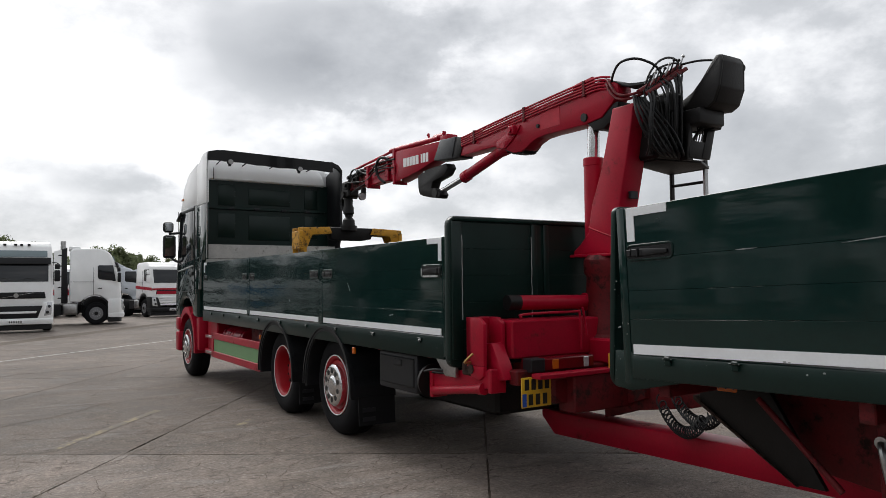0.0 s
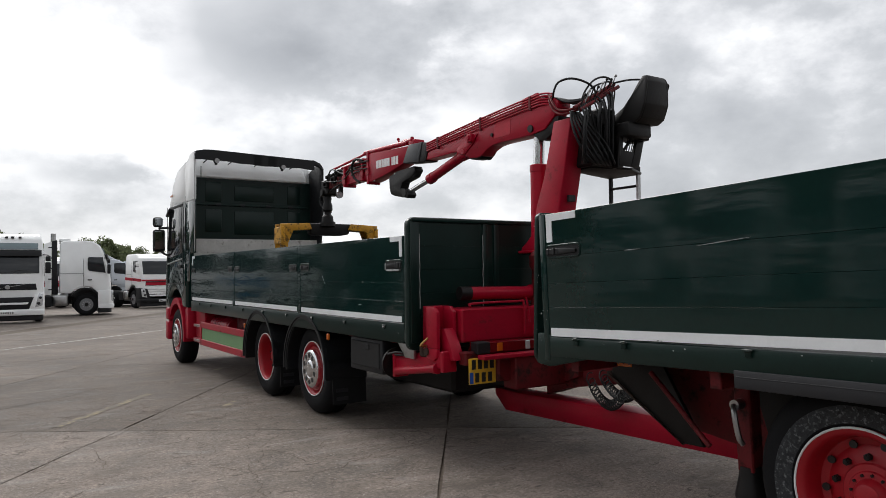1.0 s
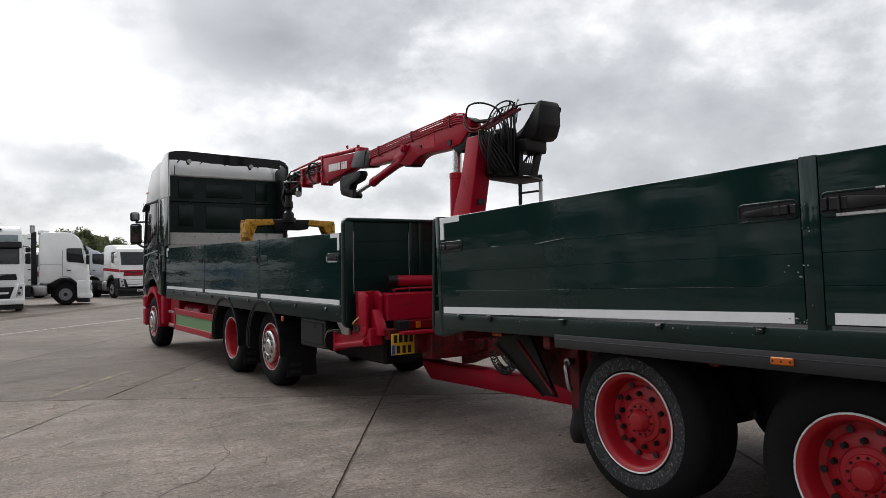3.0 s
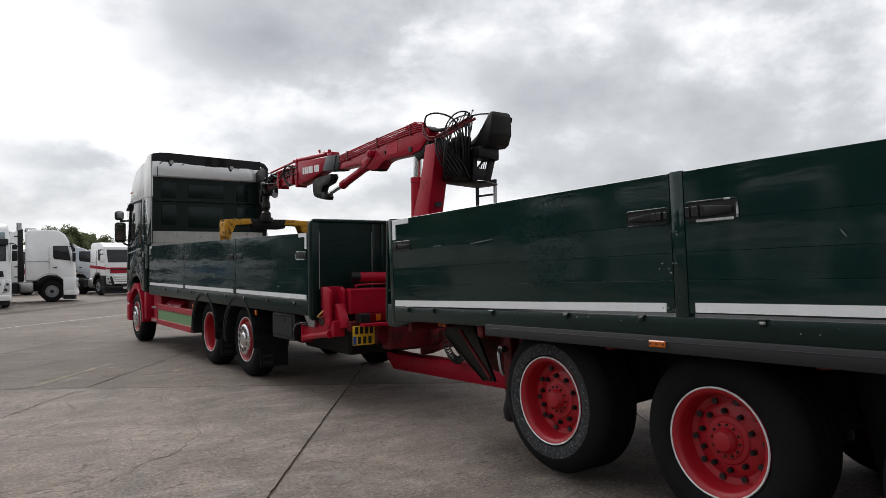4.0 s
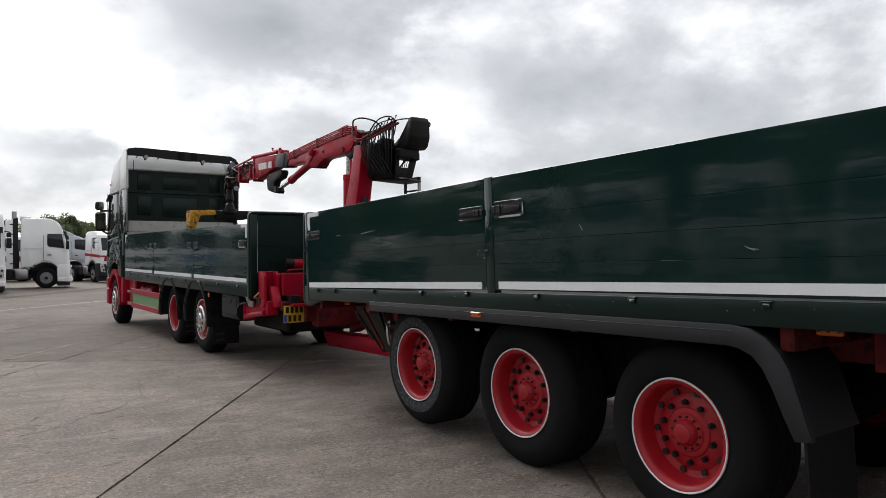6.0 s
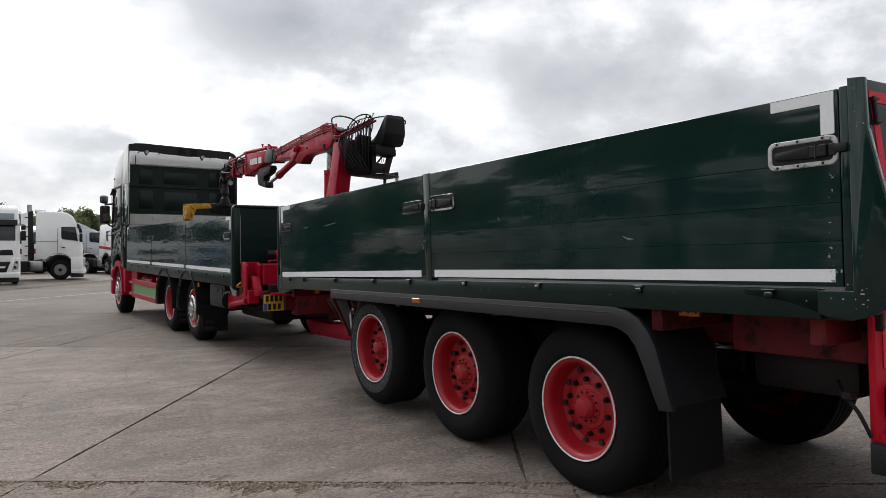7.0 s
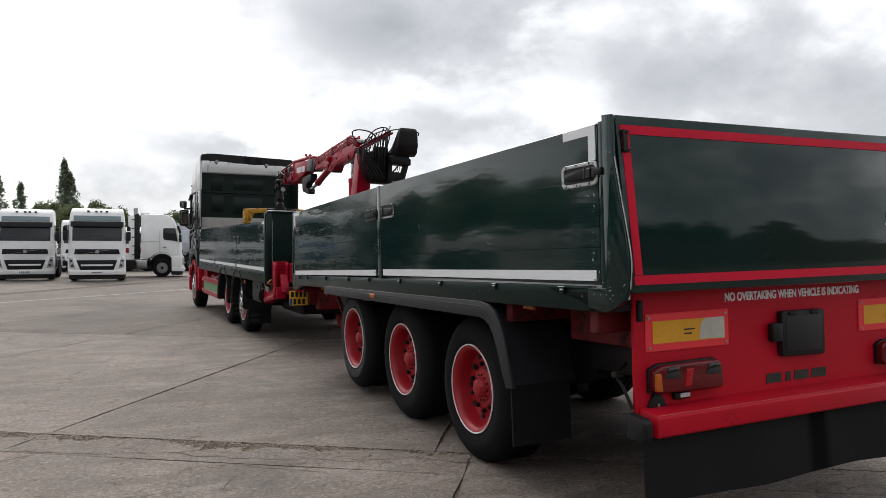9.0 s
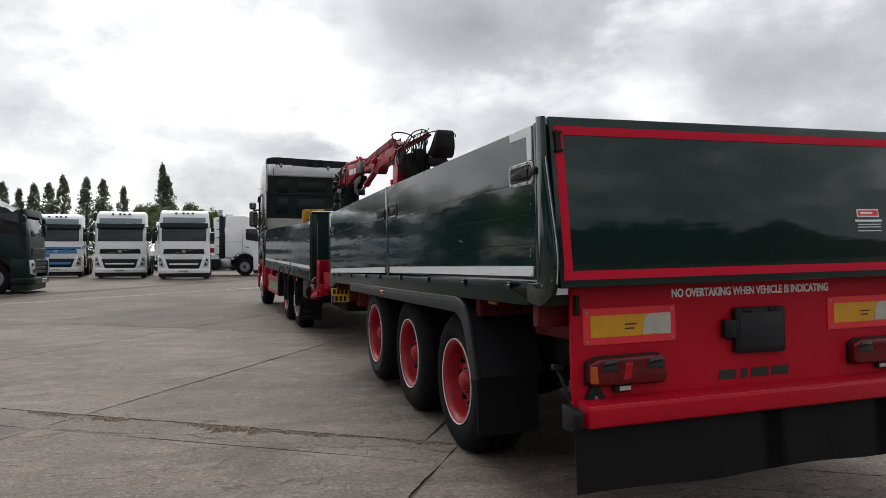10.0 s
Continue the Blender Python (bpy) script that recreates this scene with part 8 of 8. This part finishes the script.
            box(bm, -1.0, -0.3, -0.02, 0.02, 1.10, 1.24, bev=0.004)
        part("stripe", rounded_front(bm), stripe, t, "coloured front stripe")
    bm = B()
    box(bm, -0.26, 0.26, -0.145, -0.11, 0.36, 0.47, bev=0.004)
    np_ = part("number_plate", bm, WINK, t, "white number plate with plain bars")
    bm = B()
    for k in range(6):
        box(bm, -0.22 + 0.075 * k, -0.175 + 0.075 * k, -0.1485, -0.144, 0.385, 0.445, bev=0.0)
    part("plain_bar", bm, INK, np_, "black bars")
    for x in (-0.42, 0.34):
        bm = B()
        box(bm, x, x + 0.08, 0.6, 6.1, 0.62, 0.88, bev=0.01)
        part("chassis_rail", bm, GREASE_SHADE, t, "dark chassis rail")
    bm = B()
    for y in (1.10, 4.05, 5.35):
        cyl(bm, (-1.0, y, 0.505), (1.0, y, 0.505), 0.07, n=10)
        part("axle", bm, GREASE_SHADE, t, "dark axle")
        bm = B()
    cyl(bm, (0, 4.6, 0.88), (0, 4.6, 0.97), 0.48, n=20)
    part("fifth_wheel", bm, GREASE_SHADE, t, "greasy fifth wheel plate")
    bm = B()
    box(bm, -1.0, 1.0, 2.26, 2.40, 1.0, 1.9, bev=0.02)
    part("rear_gear", bm, GREASE_SHADE, t, "dark pipes and brackets behind the cab")
    if deflector:
        bm = B()
        prism(bm, [(0.90, H - 0.05), (1.30, H + 0.20), (1.95, H + 0.48), (2.12, H + 0.46), (2.12, H - 0.05)], "x", -1.0, 1.0, bev=0.05, seg=2)
        part("roof_deflector", bm, paint, t, "roof air deflector")
    if rack:
        for x in (-1.15, 1.10):
            bm = B()
            prism(bm, [(2.30, 1.0), (2.52, 1.0), (2.52, H - 0.05), (2.30, H + 0.02)], "x", x, x + 0.05, bev=0.01)
            part("side_deflector", bm, BLACK, t, "dark side deflector behind the cab")
            bm = B()
            prism(bm, [(2.53, 1.0), (2.78, 1.0), (2.84, H - 0.16), (2.53, H - 0.07)], "x", x, x + 0.05, bev=0.01)
            part("deflector_leaf", bm, WHITE, t, "white outer deflector leaf")
            for k in range(5):
                bm = B()
                xs = x - 0.03 if x < 0 else x + 0.04
                box(bm, xs, xs + 0.04, 2.42, 2.66, 1.2 + 0.48 * k, 1.25 + 0.48 * k, bev=0.008)
                part("bracket", bm, BLACK, t)
        bm = B()
        cyl(bm, (-0.85, 2.46, 0.9), (-0.85, 2.46, H + 0.32), 0.11, n=16)
        part("exhaust_stack", bm, STEEL, t, "steel upright exhaust stack")
        bm = B()
        box(bm, -0.95, 0.95, 1.75, 2.22, H - 0.06, H + 0.10, bev=0.05, seg=3)
        part("roof_fairing", bm, paint, t, "raised rear edge of the roof")
    return t


volvo_a = tractor(pose(-3.36, 33.0, 0), WHITE, 3.50, "white tractor unit with black grille parked nose-out")
for x, y, rz in ((-6.56, 35.0, 1.0), (-13.2, 38.0, 2.0), (-16.2, 19.0, 74.0), (-16.0, 14.5, 78.0), (-16.4, 10.0, 80.0), (-16.0, 5.5, 82.0), (-16.6, 1.0, 80.0)):
    copy_thing(volvo_a, pose(x, y, 0, 0, 0, rz))
volvo_d = tractor(pose(0.86, 39.0, 0, 0, 0, 88), WHITE, 3.47, "tall white tractor unit with exhaust stack seen side-on", rack=True)
scania_e = tractor(pose(4.15, 44.6, 0, 0, 0, 16), WHITE, 3.12, "white tractor unit with red waist stripe", stripe=RED, style="slats", visor=False, bumper=BLACK)
scania_f = tractor(pose(3.35, 51.0, 0, 0, 0, 84), SILVER, 2.95, "silver tractor unit with roof deflector", style="slats", deflector=True, visor=False)
daf_g = tractor(pose(-7.60, 23.05, 0, 0, 0, 90), GREEN_D, 2.95, "dark green tractor unit with amber beacons", style="slats", deflector=True)
for k in range(3):
    bm = B()
    lathe(bm, [(0.0, 0.07), (0.10, 0.07), (0.14, 0.04), (0.14, 0.0)], (-0.35 + 0.35 * k, 1.60, 3.34), "z", 14)
    part("beacon", bm, AMBER, daf_g, "amber beacon")
blue_c = tractor(pose(-9.92, 37.0, 0, 0, 0, 4), WHITE, 3.40, "white tractor unit with blue lower grille", stripe=BLUE)
for x, y, rz in ((-4.85, 49.0, 6.0), (-8.2, 50.5, -5.0), (-1.55, 50.0, 4.0), (-13.2, 46.5, 2.0), (1.0, 54.0, 10.0), (6.9, 52.0, 12.0), (9.6, 55.0, 6.0)):
    copy_thing(scania_e if x > -3 and x < 5 else volvo_a, pose(x, y, 0, 0, 0, rz))

# ---- trees ----


def leaf_material(name, base):
    mt = mat(name, base, 0.6, vary=0.55, scale=0.9, fine=7.0, bump=0.0, spec=0.25)
    nt = mt.node_tree
    out = nt.nodes["Material Output"]
    p, tr, mx = nt.nodes["Principled BSDF"], nt.nodes.new("ShaderNodeBsdfTranslucent"), nt.nodes.new("ShaderNodeMixShader")
    mx.inputs[0].default_value = 0.55
    tr.inputs["Color"].default_value = (*[min(1.0, 1.5 * c) for c in base], 1)
    nt.links.new(p.outputs[0], mx.inputs[1])
    nt.links.new(tr.outputs[0], mx.inputs[2])
    nt.links.new(mx.outputs[0], out.inputs[0])
    return mt


LEAF_P = leaf_material("poplar_leaves", (0.16, 0.19, 0.135))
LEAF_B = leaf_material("broad_leaves", (0.105, 0.125, 0.062))
BARK = mat("bark", (0.09, 0.075, 0.06), 0.9, vary=0.4, scale=5, bump=0.5)


def crown_mesh(name, seed, kind, H, R, count, size, material):
    r = random.Random(seed)
    bm = B()
    lumps = []
    if kind == "poplar":
        for i in range(150):
            f = r.random()
            z = 0.08 * H + 0.90 * H * f
            w = R * (1.0 if f < 0.45 else max(0.10, 1 - ((f - 0.45) / 0.56) ** 1.6)) * (0.75 + 0.25 * min(1.0, f / 0.2))
            a = r.uniform(0, 2 * math.pi)
            q = w * math.sqrt(r.random()) * 0.85
            lumps.append((Vector((q * math.cos(a), q * math.sin(a), z)), R * r.uniform(0.16, 0.30), 2.2))
    else:
        for i in range(48):
            a, q, f = r.uniform(0, 2 * math.pi), r.random() ** 0.5, r.random()
            z = H * (0.34 + 0.56 * f)
            w = R * math.sqrt(max(0.08, 1 - (2 * f - 0.9) ** 2))
            lumps.append((Vector((q * w * math.cos(a), q * w * math.sin(a), z)), R * r.uniform(0.20, 0.36), 0.85))
    for _ in range(count):
        c, s, stretch = r.choice(lumps)
        d = Vector((r.gauss(0, 1), r.gauss(0, 1), r.gauss(0, 1)))
        d = d.normalized() * s * (0.55 + 0.5 * r.random())
        p = c + Vector((d.x, d.y, d.z * stretch))
        n = (d + Vector((r.gauss(0, 0.5), r.gauss(0, 0.5), r.gauss(0, 0.5))) * s).normalized()
        u = n.orthogonal().normalized()
        v = n.cross(u)
        k = size * r.uniform(0.6, 1.4)
        a = r.uniform(0, 6.28)
        u, v = u * math.cos(a) + v * math.sin(a), v * math.cos(a) - u * math.sin(a)
        bm.faces.new([bm.verts.new(p + u * k), bm.verts.new(p + v * k * 0.6), bm.verts.new(p - u * k), bm.verts.new(p - v * k * 0.6 + n * k * 0.3)])
    return mesh_of(name, bm, material)


def trunk_mesh(name, seed, H, r0, kind):
    r = random.Random(seed)
    bm = B()
    pts = [(r.uniform(-0.1, 0.1) * i, r.uniform(-0.1, 0.1) * i, H * f) for i, f in enumerate((0.0, 0.2, 0.45, 0.7))]
    path = smooth_path(pts, 4)
    for i, (a, b) in enumerate(zip(path, path[1:])):
        f0, f1 = i / len(path), (i + 1) / len(path)
        cyl(bm, a, b, r0 * (1 - 0.75 * f0), r0 * (1 - 0.75 * f1), n=9)
    for k in range(9):
        f = r.uniform(0.25, 0.7)
        p = path[int(f * (len(path) - 1))]
        a = r.uniform(0, 6.28)
        up = 1.6 if kind == "poplar" else 0.7
        q = p + Vector((math.cos(a), math.sin(a), up)) * H * (0.10 if kind == "poplar" else 0.22)
        cyl(bm, p, q, r0 * 0.32, r0 * 0.08, n=6)
    return mesh_of(name, bm, BARK)


def tree(m, crown, trunk, label, group):
    t = thing("tree", m, label, "tree", group)
    for nm, me in (("trunk", trunk), ("crown", crown)):
        o = new(nm, me)
        o.parent = t
    return t


def scatter_trees():
    pop = [crown_mesh("poplar_crown", s, "poplar", 12, 1.25, 3600, 0.14, LEAF_P) for s in (1, 2, 3)]
    ptr = trunk_mesh("poplar_trunk", 4, 12, 0.24, "poplar")
    brd = [crown_mesh("broad_crown", s, "broad", 8, 3.6, 4200, 0.20, LEAF_B) for s in (5, 6, 7)]
    btr = trunk_mesh("broad_trunk", 8, 8, 0.26, "broad")
    eye = Vector((-1.43, -5.0, 1.47))
    r = random.Random(21)
    D = 112.0
    for k, (az, el) in enumerate(POPLARS):
        a = radians(az)
        h = (D * math.tan(radians(el)) + 1.5)
        p = eye + Vector((math.sin(a), math.cos(a), 0)) * D
        w = r.uniform(1.0, 1.3)
        tree(pose(p.x, p.y, 0, 0, 0, r.uniform(0, 360)) @ Matrix.Diagonal((w, w, h / 12.3, 1)), pop[k % 3], ptr, "tall slender grey-green poplar behind the parked lorries", "poplar row")
    for k, (az, el, d) in enumerate(BROAD):
        a = radians(az)
        h = d * math.tan(radians(el)) + 1.5
        p = Vector((-2.5, -1.0, 0)) + Vector((math.sin(a), math.cos(a), 0)) * d
        w = h / 8.2 * r.uniform(0.62, 0.88)
        tree(pose(p.x, p.y, 0, 0, 0, r.uniform(0, 360)) @ Matrix.Diagonal((w, w, h / 8.0, 1)), brd[k % 3], btr, "bushy green broadleaf tree behind the parked lorries", "broadleaf trees")
    # the belt of trees that closes the yard
    belt = crown_mesh("belt_crown", 9, "broad", 10, 5.2, 1500, 0.46, LEAF_B)
    bt = trunk_mesh("belt_trunk", 10, 10, 0.3, "broad")
    for k in range(60):
        az = -23 - 190 * k / 59
        a = radians(az)
        d = 64 + 8 * math.sin(k * 2.3) + r.uniform(-5, 5)
        s = r.uniform(0.5, 0.75) if az > -48 else r.uniform(0.95, 1.4) if az > -150 else r.uniform(0.8, 1.05)
        tree(pose(-2 + d * math.sin(a), 4 + d * math.cos(a), 0, 0, 0, r.uniform(0, 360)) @ Matrix.Diagonal((s * 1.15, s * 1.15, s, 1)), belt, bt, "bushy green tree in the belt round the yard", "tree belt")


POPLARS = ((-18.6, 4.6), (-17.4, 4.9), (-16.3, 4.5), (-15.4, 4.9), (-14.66, 4.72), (-13.69, 4.39), (-12.81, 4.66), (-11.88, 4.79), (-11.0, 5.51), (-9.53, 5.26), (-8.47, 5.23), (-7.08, 4.84), (-4.42, 6.49), (-4.05, 5.6))
BROAD = ((-5.7, 3.5, 92), (-5.0, 3.6, 96), (-3.3, 3.5, 90), (-1.7, 3.75, 85), (-0.3, 3.3, 86), (1.1, 2.8, 92), (3.9, 3.1, 80), (4.7, 3.2, 84), (6.2, 2.75, 88), (7.2, 2.5, 92), (8.7, 2.4, 90), (10.5, 2.6, 92), (12.5, 2.5, 90), (27.5, 3.6, 60), (29.0, 3.3, 64), (44.0, 5.0, 40), (-38, 9.5, 36), (-50, 11, 34), (-63, 10, 34), (-78, 12, 30))
scatter_trees()

build_slabs()
